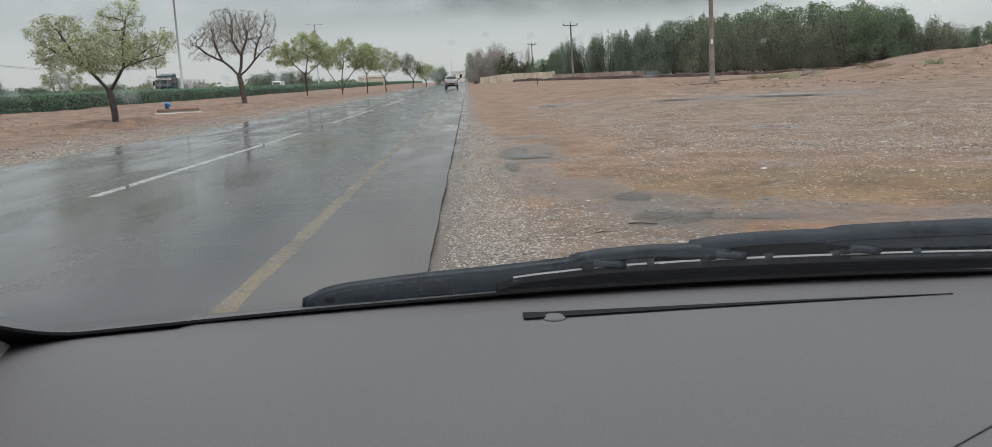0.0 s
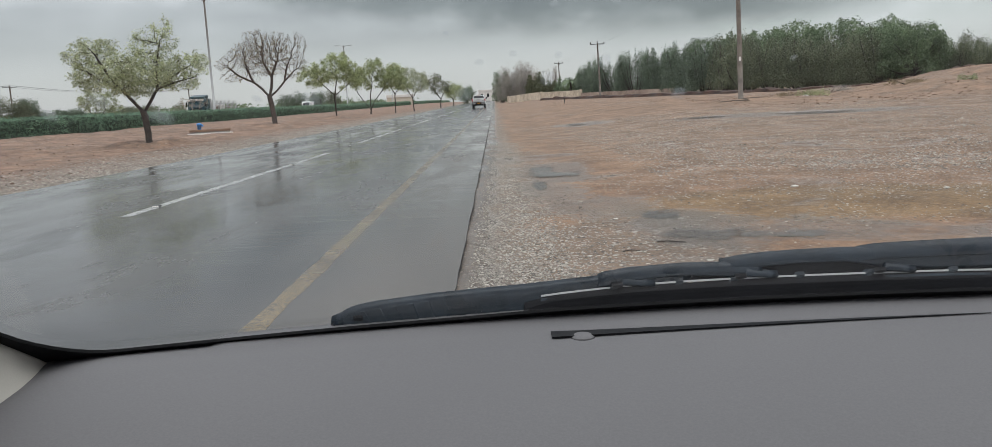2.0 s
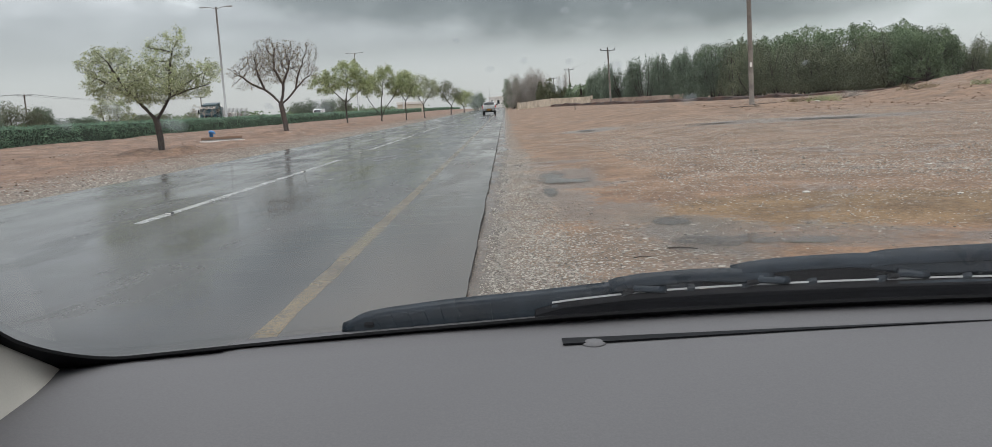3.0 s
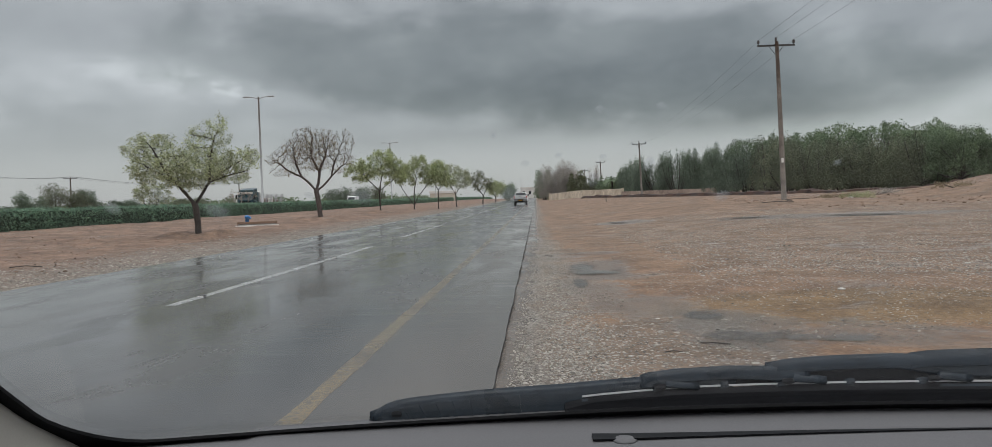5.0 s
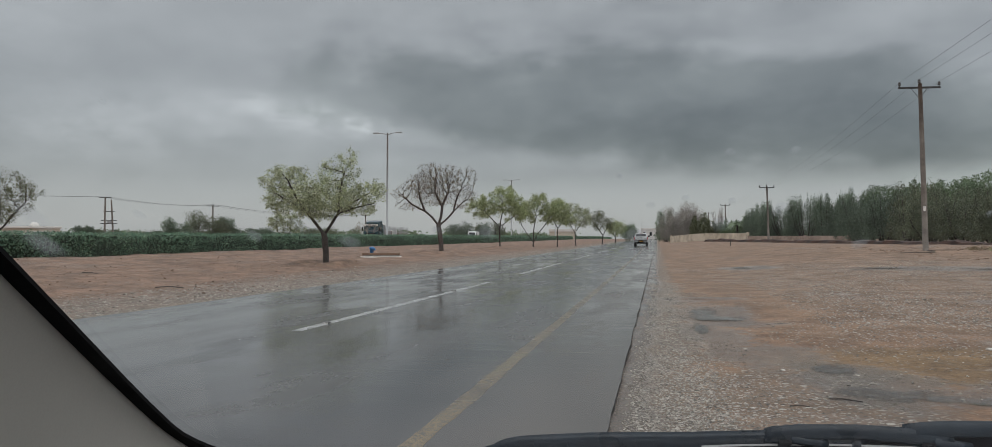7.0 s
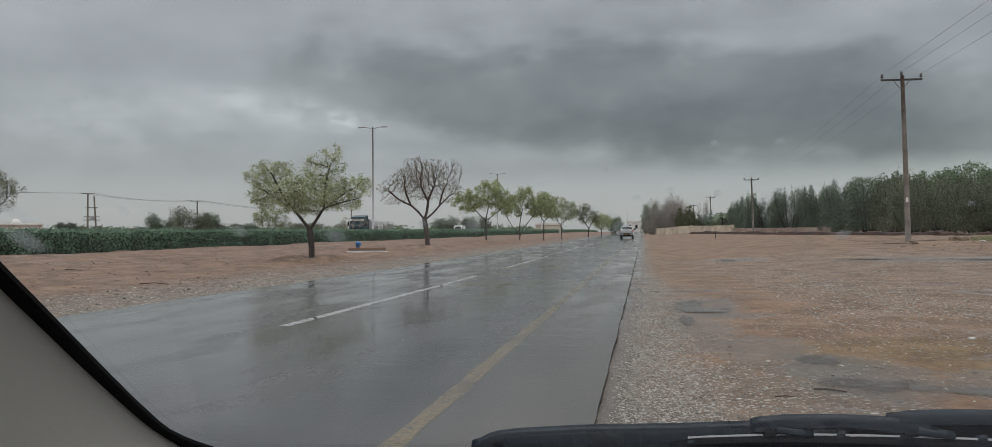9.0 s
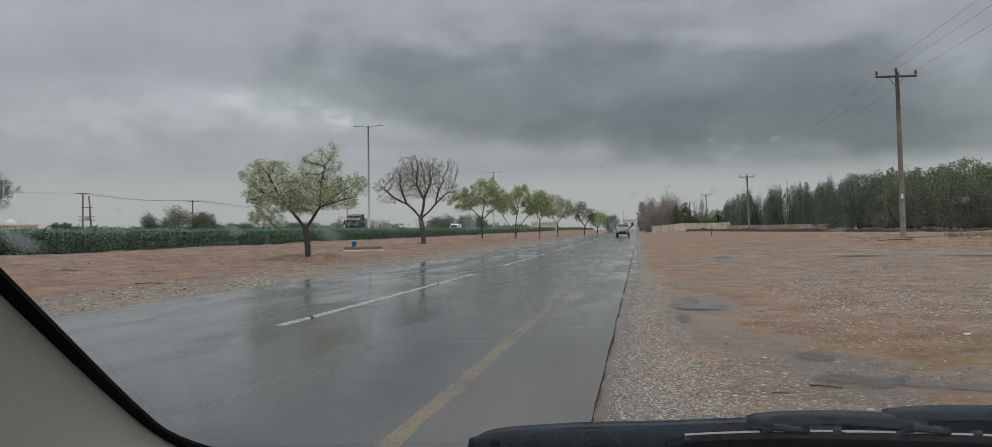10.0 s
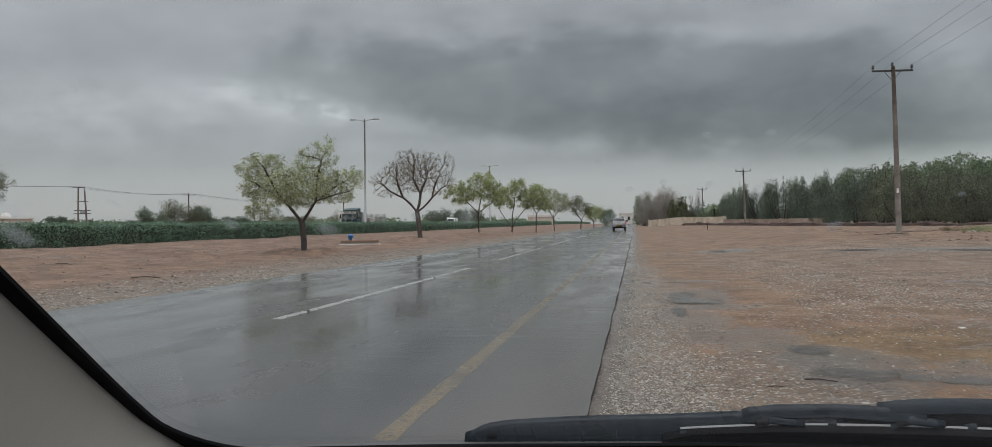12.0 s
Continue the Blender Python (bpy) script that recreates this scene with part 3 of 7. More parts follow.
def lathe(profile, sides=16):
    """A solid turned about z from (radius, height) pairs, as (verts, faces)."""
    verts, faces = [], []
    for r, z in profile:
        verts += [(r * math.cos(2 * math.pi * k / sides), r * math.sin(2 * math.pi * k / sides), z) for k in range(sides)]
    for i in range(len(profile) - 1):
        for k in range(sides):
            k2 = (k + 1) % sides
            faces.append((i * sides + k, i * sides + k2, (i + 1) * sides + k2, (i + 1) * sides + k))
    faces += [tuple(reversed(range(sides))), tuple((len(profile) - 1) * sides + k for k in range(sides))]
    return verts, faces


def merge(*pieces):
    verts, faces = [], []
    for v, f in pieces:
        o = len(verts)
        verts += list(v)
        faces += [tuple(i + o for i in q) for q in f]
    return verts, faces


def shifted(piece, m):
    return [m @ Vector(v) for v in piece[0]], piece[1]


def smooth01(a, b, v):
    v = min(max((v - a) / (b - a), 0.0), 1.0)
    return v * v * (3 - 2 * v)


# ---- the lie of the land ----
ROAD_RIGHT, ROAD_LEFT = -0.35, -9.45
# hollows that hold rain: each puddle a few lobes of (x, y, half width, half length, depth)
POOLS = [[(0.86, 16.0, 0.40, 1.5, 0.030), (1.15, 14.8, 0.48, 0.60, 0.028), (0.64, 12.7, 0.18, 1.15, 0.028)],
         [(1.80, 9.0, 0.26, 0.55, 0.015)], [(1.88, 7.62, 0.42, 0.42, 0.015), (2.34, 7.68, 0.34, 0.38, 0.015), (2.75, 7.40, 0.34, 0.30, 0.014)],
         [(3.8, 37.6, 0.6, 1.3, 0.016)], [(8.6, 33.0, 0.8, 0.6, 0.016), (12.2, 32.7, 2.2, 0.9, 0.018)]]
PUDDLES = [lobe for pool in POOLS for lobe in pool]


def rise(y):
    y = min(max(y, 22.0), 420.0) - 22
    return 0.004 * (y - 8 * (1 - math.exp(-y / 16)))


def land(x, y):
    """The broad height of the ground."""
    z = rise(y)
    if x < 0:
        z += 0.35 * smooth01(-10, -31, x)
    else:
        r = math.hypot(x, y)
        z += 0.55 * smooth01(15, 55, r) * smooth01(2, 10, x) * (1 - 0.6 * smooth01(-5, -30, y))
        z += 1.9 * smooth01(19, 42, x) * (1 - smooth01(52, 62, x)) * math.exp(-((y - 58) / 11.0) ** 2)
    return z


def ground_z(x, y):
    z = land(x, y)
    near = 1 - smooth01(40, 120, math.hypot(x, y))
    p = Vector((x, y, 0))
    for px, py, rx, ry, dep in PUDDLES:
        near *= 1 - (0.55 if py < 30 else 0.9) * math.exp(-0.35 * (((x - px) / rx) ** 2 + ((y - py) / ry) ** 2))
    z += 0.035 * near * noise.noise(p * 0.45) + 0.018 * near * noise.noise(p * 1.7 + Vector((7, 3, 0)))
    z += 0.10 * noise.noise(p * 0.09 + Vector((3, 1, 5))) * smooth01(3, 12, abs(x + 5) - 4.6)
    if -31 < x < -10.5 and 0 < y < 130:
        k = smooth01(-10.5, -12.5, x)
        z += k * (0.075 * noise.noise(p * 0.75 + Vector((2, 6, 1))) + 0.065 * max(0, noise.noise(p * 2.1 + Vector((5, 1, 7)))))
    if 0 < x < 60 and 38 < y < 95:
        z += 0.16 * max(0, noise.noise(p * 0.22 + Vector((1, 8, 2)))) * smooth01(38, 52, y)
    if 20 < x < 75 and 30 < y < 90:
        z += 0.35 * noise.noise(p * 0.16 + Vector((9, 2, 4))) * smooth01(34, 46, y) + 0.10 * noise.noise(p * 0.7) * smooth01(40, 52, y)
    for px, py, rx, ry, dep in PUDDLES:
        q = ((x - px) / rx) ** 2 + ((y - py) / ry) ** 2
        if q < 6:
            z -= dep * math.exp(-q)
    for tx, ty in TREE_SPOTS:
        q = (x - tx) ** 2 + (y - ty) ** 2
        if q < 12:
            z += (0.24 + 0.12 * noise.noise(p * 1.3)) * math.exp(-((math.sqrt(q) - 1.2) / 0.7) ** 2)
    d = max(ROAD_LEFT - x, x - ROAD_RIGHT)
    return z - (0.036 if x > -5 else 0.05) - 0.06 * (1 - smooth01(-0.12, 0.02, d)) if d < 1 else z - (0.036 if x > -5 else 0.05) * (1 - smooth01(1, 3, d))


TREE_SPOTS = [(-15.2, 36.1), (-16.5, 61.9), (-16.9, 88.0)]


def steps(*spans):
    """Grid lines from (start, end, spacing) spans."""
    out = []
    for a, b, s in spans:
        n = max(1, round((b - a) / s))
        out += [a + (b - a) * i / n for i in range(n)]
    return out + [spans[-1][1]]


def grow_lines(a, b, first, ratio=1.35):
    """Grid lines from a to b that get ever wider apart, without a."""
    out, s, v = [], first, a
    sign = 1 if b > a else -1
    while abs(b - v) > s * 1.3:
        v += sign * s
        out.append(v)
        s *= ratio
    return out + [b]


gx = sorted(set(grow_lines(-36, -2600, 3) + steps((-36, -20, 0.5), (-20, -9.7, 0.28), (-9.7, -9.2, 0.06), (-9.2, -0.6, 2.0), (-0.6, -0.2, 0.05), (-0.2, 5, 0.12), (5, 16, 0.3), (16, 50, 0.8)) + grow_lines(50, 2600, 2)))
gy = sorted(set(grow_lines(-8, -600, 3) + steps((-8, 3, 1.0), (3, 19, 0.13), (19, 42, 0.3), (42, 76, 0.8), (76, 150, 2.2)) + grow_lines(150, 4200, 4)))
gv = [(x, y, ground_z(x, y)) for y in gy for x in gx]
nx = len(gx)
gf = [(j * nx + i, j * nx + i + 1, (j + 1) * nx + i + 1, (j + 1) * nx + i) for j in range(len(gy) - 1) for i in range(nx - 1)]
ground = tagged(part("ground", (gv, gf), M_SOIL, smooth=True), "damp reddish-brown sandy soil with grey gravel drifts beside the road", "ground", kind="structure")

for pool in POOLS:
    x0, x1 = min(l[0] - 1.75 * l[2] for l in pool), max(l[0] + 1.75 * l[2] for l in pool)
    y0, y1 = min(l[1] - 1.75 * l[3] for l in pool), max(l[1] + 1.75 * l[3] for l in pool)
    na, nb = 44, 56
    pts = [(x0 + (x1 - x0) * i / na, y0 + (y1 - y0) * j / nb) for j in range(nb + 1) for i in range(na + 1)]
    reach = [min(((x - l[0]) / l[2]) ** 2 + ((y - l[1]) / l[3]) ** 2 for l in pool) for x, y in pts]
    bed = [ground_z(x, y) for x, y in pts]
    level = sorted(z for z, q in zip(bed, reach) if q < 0.95)
    level = level[int(len(level) * 0.80)]
    far = 1.0 if y0 < 25 else 0.35
    mean = sum(z for z, q in zip(bed, reach) if q < 0.95) / sum(q < 0.95 for q in reach)
    rag = [q + 0.75 * noise.noise(Vector((x * 2.3 * far, y * 1.3 * far, 6))) + 0.45 * noise.noise(Vector((x * 6.5 * far, y * 4.0 * far, 2))) for (x, y), q in zip(pts, reach)]
    deep = [0.030 - 0.066 * smooth01(-0.3, 2.3, q) + 1.0 * (mean - z) for z, q in zip(bed, rag)]
    film = 0.004 if y0 < 25 else 0.012
    wf = [(j * (na + 1) + i, j * (na + 1) + i + 1, (j + 1) * (na + 1) + i + 1, (j + 1) * (na + 1) + i) for j in range(nb) for i in range(na)
          if min(reach[j * (na + 1) + i], reach[(j + 1) * (na + 1) + i + 1]) < 2.9]
    pool_ob = tagged(part("puddle", ([(x, y, max(level, z + film)) for (x, y), z in zip(pts, bed)], wf), M_WATER if y0 < 25 else M_STIRRED, smooth=True), "shallow muddy rain puddle lying on the roadside soil", "puddle", kind="structure")
    pool_ob.data.attributes.new("depth", "FLOAT", "POINT").data.foreach_set("value", deep)

# ---- road ----


def road_edge(y, side):
    w = 0.012 * noise.noise(Vector((side * 31.0, y * 0.7, 0))) + 0.007 * noise.noise(Vector((side * 11.0, y * 2.6, 2))) + 0.004 * noise.noise(Vector((side * 5.0, y * 9.0, 4)))
    return (ROAD_RIGHT if side > 0 else ROAD_LEFT) + w * (1.0 if side > 0 else 2.0)


ry_lines = steps((-60, -6, 4), (-6, 3, 0.8), (3, 25, 0.09), (25, 60, 0.4), (60, 160, 2), (160, 460, 8), (460, 1500, 60))
rv, rf = [], []
COLS = 7
for y in ry_lines:
    xl, xr = road_edge(y, -1), road_edge(y, 1)
    z = rise(y)
    rv += [(xl, y, z - 0.12), (xl, y, z - 0.006)] + [(xl + (xr - xl) * (k + 1) / COLS, y, z + 0.012 * math.sin(math.pi * (k + 1) / COLS)) for k in range(COLS - 1)] + [(xr, y, z - 0.008), (xr + 0.008, y, z - 0.13)]
rw = COLS + 3
for j in range(len(ry_lines) - 1):
    rf += [(j * rw + i, j * rw + i + 1, (j + 1) * rw + i + 1, (j + 1) * rw + i) for i in range(rw - 1)]
road = tagged(part("road", (rv, rf), M_ASPHALT), "wet grey two-lane asphalt road with a broken edge", "road", kind="structure")
# the right edge's drop face takes the near-black shadow colour
road.data.materials.append(M_EDGE)
for face in road.data.polygons:
    if face.index % (rw - 1) == rw - 2:
        face.material_index = 1


def road_top(x, y):
    t = min(max((x - ROAD_LEFT) / (ROAD_RIGHT - ROAD_LEFT), 0), 1) * COLS
    k = min(int(t), COLS - 1)
    a, b = (0.012 * math.sin(math.pi * j / COLS) if 0 < j < COLS else -0.007 for j in (k, k + 1))
    return rise(y) + a + (b - a) * (t - k)


def road_line(x, y0, y1, width, material, label):
    v, f = [], []
    ys = steps((y0, min(y1, 40), 0.15), (min(y1, 40), y1, 4.0)) if y0 < 36 < 40 < y1 else steps((y0, y1, 0.15 if y0 < 30 else 0.5))
    for y in ys:
        w = width * (1 + 0.14 * noise.noise(Vector((x, y * 2.3, 1))) + 0.10 * noise.noise(Vector((x, y * 9.0, 5))))
        for s, lift in ((-1, -0.006), (-1, 0.0014), (1, 0.0014), (1, -0.006)):
            v.append((x + s * w / 2 + 0.01 * noise.noise(Vector((x * s, y, 4))) + (0.002 * s if lift < 0 else 0), y, road_top(x + s * w / 2, y) + lift))
    f = [(4 * i + k, 4 * i + k + 1, 4 * i + k + 5, 4 * i + k + 4) for i in range(len(ys) - 1) for k in range(3)]
    tagged(part("road_marking", (v, f), material), label, "road marking", kind="structure")


road_line(-1.55, -40, 330, 0.15, M_YELLOW, "worn yellow edge line on the wet asphalt")
for a in (-10.0, 11.0, 30.6, 51.0, 71.3, 91.6, 112.0, 132.0, 152.0):
    road_line(-5.08, a, a + 13.8, 0.165, M_WHITE_LINE, "worn white centre line on the wet asphalt")
road_line(-8.95, -20, 260, 0.12, M_FADED, "faded pale edge line on the wet asphalt")

# ---- the parked car that the view is from ----
XC = 0.29
GN = Vector((0, 0.507, 0.862))


def glass_at(x, u, off=0.0):
    """A point of the windscreen: x across at its foot, u from foot (0) to head (1), off outwards."""
    s = x - XC
    return Vector((XC + s * (1 - 0.12 * u), 0.894 - 0.155 * s * s - 0.85 * u, 1.085 + 0.5 * u)) + GN * off


def stand_at(x, u, off):
    """A point of the wiper, which stands on edge: its height u rises away from the glass."""
    return glass_at(x * (1 + u), u * 0.15, max(off + u * (0.245 + 0.10 * max(0.0, x - 0.15)), 0.001))


def on_glass(xs, lows, highs, off, thick, rows=3, bulge=0.0):
    """A rounded slab that stands along the foot of the windscreen, from low to high u at each x, as (verts, faces)."""
    v, f = [], []
    for x, lo, hi in zip(xs, lows, highs):
        for k in range(rows + 1):
            t = k / rows
            v.append(stand_at(x, lo + (hi - lo) * t, off + thick * (1 - bulge * (2 * t - 1) ** 2)))
        for k in range(rows + 1):
            v.append(stand_at(x, hi + (lo - hi) * k / rows, off))
    w = 2 * rows + 2
    for i in range(len(xs) - 1):
        for k in range(w):
            k2 = (k + 1) % w
            f.append((i * w + k, i * w + k2, (i + 1) * w + k2, (i + 1) * w + k))
    f += [tuple(reversed(range(w))), tuple((len(xs) - 1) * w + k for k in range(w))]
    return v, f


def lerp_list(x, pts):
    for (xa, va), (xb, vb) in zip(pts, pts[1:]):
        if x <= xb:
            return va + (vb - va) * max(0, (x - xa)) / (xb - xa)
    return pts[-1][1]


car = tagged(new("parked_car"), "parked car seen from its driver's seat, grey dashboard and wet windscreen", "car")
car.location = (0, 0, 0)

# windscreen: one clear sheet, its edge hidden under a black printed border
NS, NU = 40, 20
sv = [glass_at(-0.50 + 1.58 * i / NS, -0.05 + 1.05 * j / NU) for j in range(NU + 1) for i in range(NS + 1)]
sf = [(j * (NS + 1) + i, j * (NS + 1) + i + 1, (j + 1) * (NS + 1) + i + 1, (j + 1) * (NS + 1) + i) for j in range(NU) for i in range(NS)]
windscreen = part("windscreen", (sv, sf), M_PANE, car, "clear raked windscreen spotted with rain", smooth=True)
windscreen.visible_shadow = False


def pillar_lean(u):
    """How far the pillar has leant in at height u."""
    q = max(0, u - 0.08)
    return 0.1345 * q * q / (q + 0.2)


def border_path():
    """Clear edge and outer edge of the black border down one side and along the foot, as pairs of (x, u)."""
    out = []
    for k in range(15):
        u = 1.0 - 0.87 * k / 14
        clear = -0.461 - 0.003 * (1 - smooth01(0.08, 0.40, u)) + pillar_lean(u)
        out.append(((clear, u), (clear - 0.050, u)))
    for k in range(1, 9):
        a = math.pi / 2 * k / 8
        out.append(((-0.397 - 0.0667 * math.cos(a), 0.012 + 0.118 * (1 - math.sin(a))), (-0.509 + 0.112 * (1 - math.cos(a)), -0.035 + 0.165 * (1 - math.sin(a)))))
    for k in range(1, 25):
        x = -0.397 + 0.687 * k / 24
        out.append(((x, 0.012 + 0.006 * smooth01(-0.4, -0.1, x) + 0.009 * smooth01(-0.12, 0.10, x)), (x, -0.035)))
    return out


path = border_path()
both = path + [tuple((2 * XC - x, u) for x, u in pr) for pr in reversed(path[:-1])]
bv = [glass_at(x, u, o) for pr in both for o in (-0.003, -0.006) for x, u in pr]
bf = []
for i in range(len(both) - 1):
    a, b = 4 * i, 4 * i + 4
    bf += [(a, a + 1, b + 1, b), (a + 2, b + 2, b + 3, a + 3), (a, b, b + 2, a + 2), (a + 1, a + 3, b + 3, b + 1)]
part("border", (bv, bf), M_BLACK, windscreen, "black printed border round the glass")

# dashboard
DASH = [(0.0, 0.000), (0.025, 0.000), (0.05, 0.000), (0.075, 0.0), (0.10, -0.0005), (0.125, -0.001), (0.16, -0.002), (0.20, -0.003), (0.27, -0.008), (0.33, -0.017), (0.40, -0.034), (0.47, -0.062), (0.52, -0.10), (0.55, -0.16), (0.56, -0.45)]
dv, df = [], []
ND = 160
for back, drop in DASH:
    for i in range(ND + 1):
        wide = 0.776
        x = XC + wide * (2 * i / ND - 1)
        s = x - XC
        edge = 1 - smooth01(0.0, 0.05, wide - abs(x - XC))
        lip = (0.006 * smooth01(-0.315, -0.295, x) + 0.003 * smooth01(-0.2, 0.2, x)) * (1 - smooth01(0.004, 0.055, back))
        dv.append((x, 0.908 - 0.155 * s * s * (1 - back) - back, 1.081 + drop + lip - 0.012 * edge * smooth01(0.02, 0.12, back)))
df = [(j * (ND + 1) + i, (j + 1) * (ND + 1) + i, (j + 1) * (ND + 1) + i + 1, j * (ND + 1) + i + 1) for j in range(len(DASH) - 1) for i in range(ND)]
dashboard = part("dashboard", (dv, df), M_DASH, car, "plain mid-grey vinyl dashboard top", smooth=True)
solid = dashboard.modifiers.new("thickness", "SOLIDIFY")
solid.thickness, solid.offset = 0.012, -1

# demister vent: a long dark tapering strip, laid on for the slot's shade
vv, vf = [], []
for i in range(21):
    x = 0.046 + 0.45 * i / 20
    w = 0.021 - 0.0195 * (i / 20) ** 0.7
    y = 0.797 + 0.016 * math.sin(math.pi * 0.5 * i / 20)
    for dy, dz in ((0, 0.0), (0, 0.0006 + 0.001 * (1 - i / 20)), (w, 0.0006 + 0.001 * (1 - i / 20)), (w, 0.0)):
        vv.append((x, y + dy, 1.0815 + dz))
for i in range(20):
    for k in range(4):
        vf.append((4 * i + k, 4 * i + (k + 1) % 4, 4 * i + 4 + (k + 1) % 4, 4 * i + 4 + k))
vf += [(0, 1, 2, 3), (83, 82, 81, 80)]
part("demister_vent", (vv, vf), M_RUBBER, dashboard, "dark tapering strip for the demister slot's shade")

tab = part("vent_tab", lathe([(0.0130, -0.0012), (0.0112, 0.0002), (0.0088, 0.0016), (0.003, 0.0022)], 20), M_DASH, dashboard, "grey moulded tab in the slot", smooth=True)
tab.location = (0.077, 0.8015, 1.0815)


def dash_z(x, y):
    back = 0.908 - 0.155 * (x - XC) ** 2 - y
    return 1.081 + lerp_list(back, DASH)


seam = [(0.29 + 0.30 * k / 14, 0.51 + 0.15 * k / 14) for k in range(15)]
part("seam", tube([(x, y, dash_z(x, y) + 0.0006) for x, y in seam], [0.0007] * 15, 5), M_DARKSTEEL, dashboard, "thin dark panel seam")

# pillar trim, both sides
for side in (1, -1):
    tv, tf = [], []
    TK, TC = 96, 10
    for k in range(TK + 1):
        u = 1.0 - 1.13 * k / TK
        clear = -0.4735 - 0.0015 * (1 - smooth01(0.08, 0.45, u)) + 0.99 * pillar_lean(u) + 0.008 * (1 - smooth01(0, 0.14, u))
        e = glass_at(clear, u, -0.008)
        foot = Vector((-0.438, 0.80 - 0.80 * u - 0.03 * smooth01(0.0, 0.1, u), 1.055))
        mid_a, mid_b = e.lerp(foot, 0.1) + Vector((-0.002, -0.008, 0)), e.lerp(foot, 0.55) + Vector((-0.016, 0, 0))
        for c in range(TC + 1):
            w = c / TC
            p = e * (1 - w) ** 3 + mid_a * 3 * w * (1 - w) ** 2 + mid_b * 3 * w * w * (1 - w) + foot * w ** 3
            tv.append((p.x if side > 0 else 2 * XC - p.x, p.y, p.z))
    tf = [((TC + 1) * k + i, (TC + 1) * k + i + 1, (TC + 1) * (k + 1) + i + 1, (TC + 1) * (k + 1) + i) for k in range(TK) for i in range(TC)]
    trim = part("pillar_trim", (tv, tf), M_TRIM, car, "beige plastic windscreen pillar trim", smooth=True)
    so = trim.modifiers.new("thickness", "SOLIDIFY")
    so.thickness, so.offset = 0.006, 0

# wiper parked along the foot of the windscreen
def spine(pts, x0, x1, n):
    xs = [x0 + (x1 - x0) * i / (n - 1) for i in range(n)]
    return xs, [lerp_list(x, pts) for x in xs]


fx, fh = spine([(-0.2, -0.050), (-0.19, -0.036), (-0.175, -0.008), (-0.16, 0.008), (-0.14, 0.017), (-0.073, 0.032), (0.028, 0.043), (0.10, 0.058), (0.22, 0.058)], -0.2, 0.2, 33)
wiper = part("wiper", on_glass(fx, [-0.055] * 25 + [-0.02 + 0.004 * i for i in range(8)], fh, 0.016, 0.014, 5, 0.5), M_WIPER, car, "wet black bridge wiper with a steel flexor strip", smooth=True)
for k in range(9):
    x = -0.155 + 0.018 * k
    part("rib", on_glass([x - 0.0022, x - 0.001, x + 0.001, x + 0.0022], [-0.045] * 4, [lerp_list(x, list(zip(fx, fh))) - 0.004] * 4, 0.0145, 0.003, 3, 0.3), M_WIPER, wiper)
yx, yh = spine([(0.100, 0.058), (0.105, 0.072), (0.110, 0.078), (0.125, 0.081), (0.17, 0.084), (0.24, 0.083), (0.27, 0.076)], 0.100, 0.27, 24)
yl = [lerp_list(x, [(0.100, 0.050), (0.115, 0.046), (0.13, 0.066), (0.19, 0.074), (0.225, 0.064), (0.235, 0.058), (0.27, 0.058)]) for x in yx]
part("yoke", on_glass(yx, yl, yh, 0.012, 0.014, 4, 0.4), M_WIPER, wiper, smooth=True)
ax_, ah = spine([(0.228, 0.072), (0.233, 0.088), (0.24, 0.092), (0.28, 0.095), (0.36, 0.097), (0.42, 0.094), (0.50, 0.09), (0.9, 0.07)], 0.228, 0.9, 48)
al = [lerp_list(x, [(0.228, 0.066), (0.243, 0.058), (0.262, 0.076), (0.30, 0.083), (0.355, 0.082), (0.385, 0.064), (0.41, 0.048), (0.46, 0.038), (0.9, 0.03)]) for x in ax_]
part("arm", on_glass(ax_, al, ah, 0.016, 0.015, 4, 0.4), M_WIPER, wiper, smooth=True)
cx_, ch = spine([(0.366, 0.090), (0.380, 0.098), (0.395, 0.102), (0.43, 0.105), (0.5, 0.108), (0.7, 0.110), (0.9, 0.105)], 0.366, 0.9, 36)
part("arm_cover", on_glass(cx_, [min(h - 0.004, 0.092) for h in ch], ch, 0.0135, 0.018, 4, 0.5), M_WIPER, wiper, smooth=True)
sx_, sh = spine([(0.036, 0.022), (0.06, 0.029), (0.14, 0.045), (0.20, 0.047), (0.27, 0.047), (0.46, 0.042), (0.9, 0.022)], 0.040, 0.9, 40)
part("flexor_strip", on_glass(sx_, [h - 0.0005 for h in sh], [h + 0.001 for h in sh], 0.0120, 0.0019, 2), M_STRIP, wiper, "bright steel flexor strip")
part("lower_flexor", on_glass(sx_, [h - 0.0100 for h in sh], [h - 0.0062 for h in sh], 0.009, 0.003, 2), M_WIPER, wiper)
# dark plate added to close the gap between arm and blade
sp_x, sp_h = spine([(0.10, 0.05), (0.115, 0.062), (0.24, 0.070), (0.25, 0.074), (0.36, 0.084), (0.42, 0.08), (0.9, 0.05)], 0.10, 0.9, 48)
part("gap_backing", on_glass(sp_x, [lerp_list(x, [(0.10, 0.026), (0.9, 0.0)]) for x in sp_x], sp_h, 0.019, 0.004, 2), M_RUBBER, wiper)
bx_, bh = spine([(0.022, -0.020), (0.028, -0.004), (0.06, 0.005), (0.14, 0.020), (0.27, 0.021), (0.46, 0.015), (0.9, -0.004)], 0.022, 0.9, 30)
part("rubber_edge", on_glass(bx_, [-0.05] * 30, [h + 0.0205 for h in bh], 0.006, 0.009, 3, 0.2), M_RUBBER, wiper)
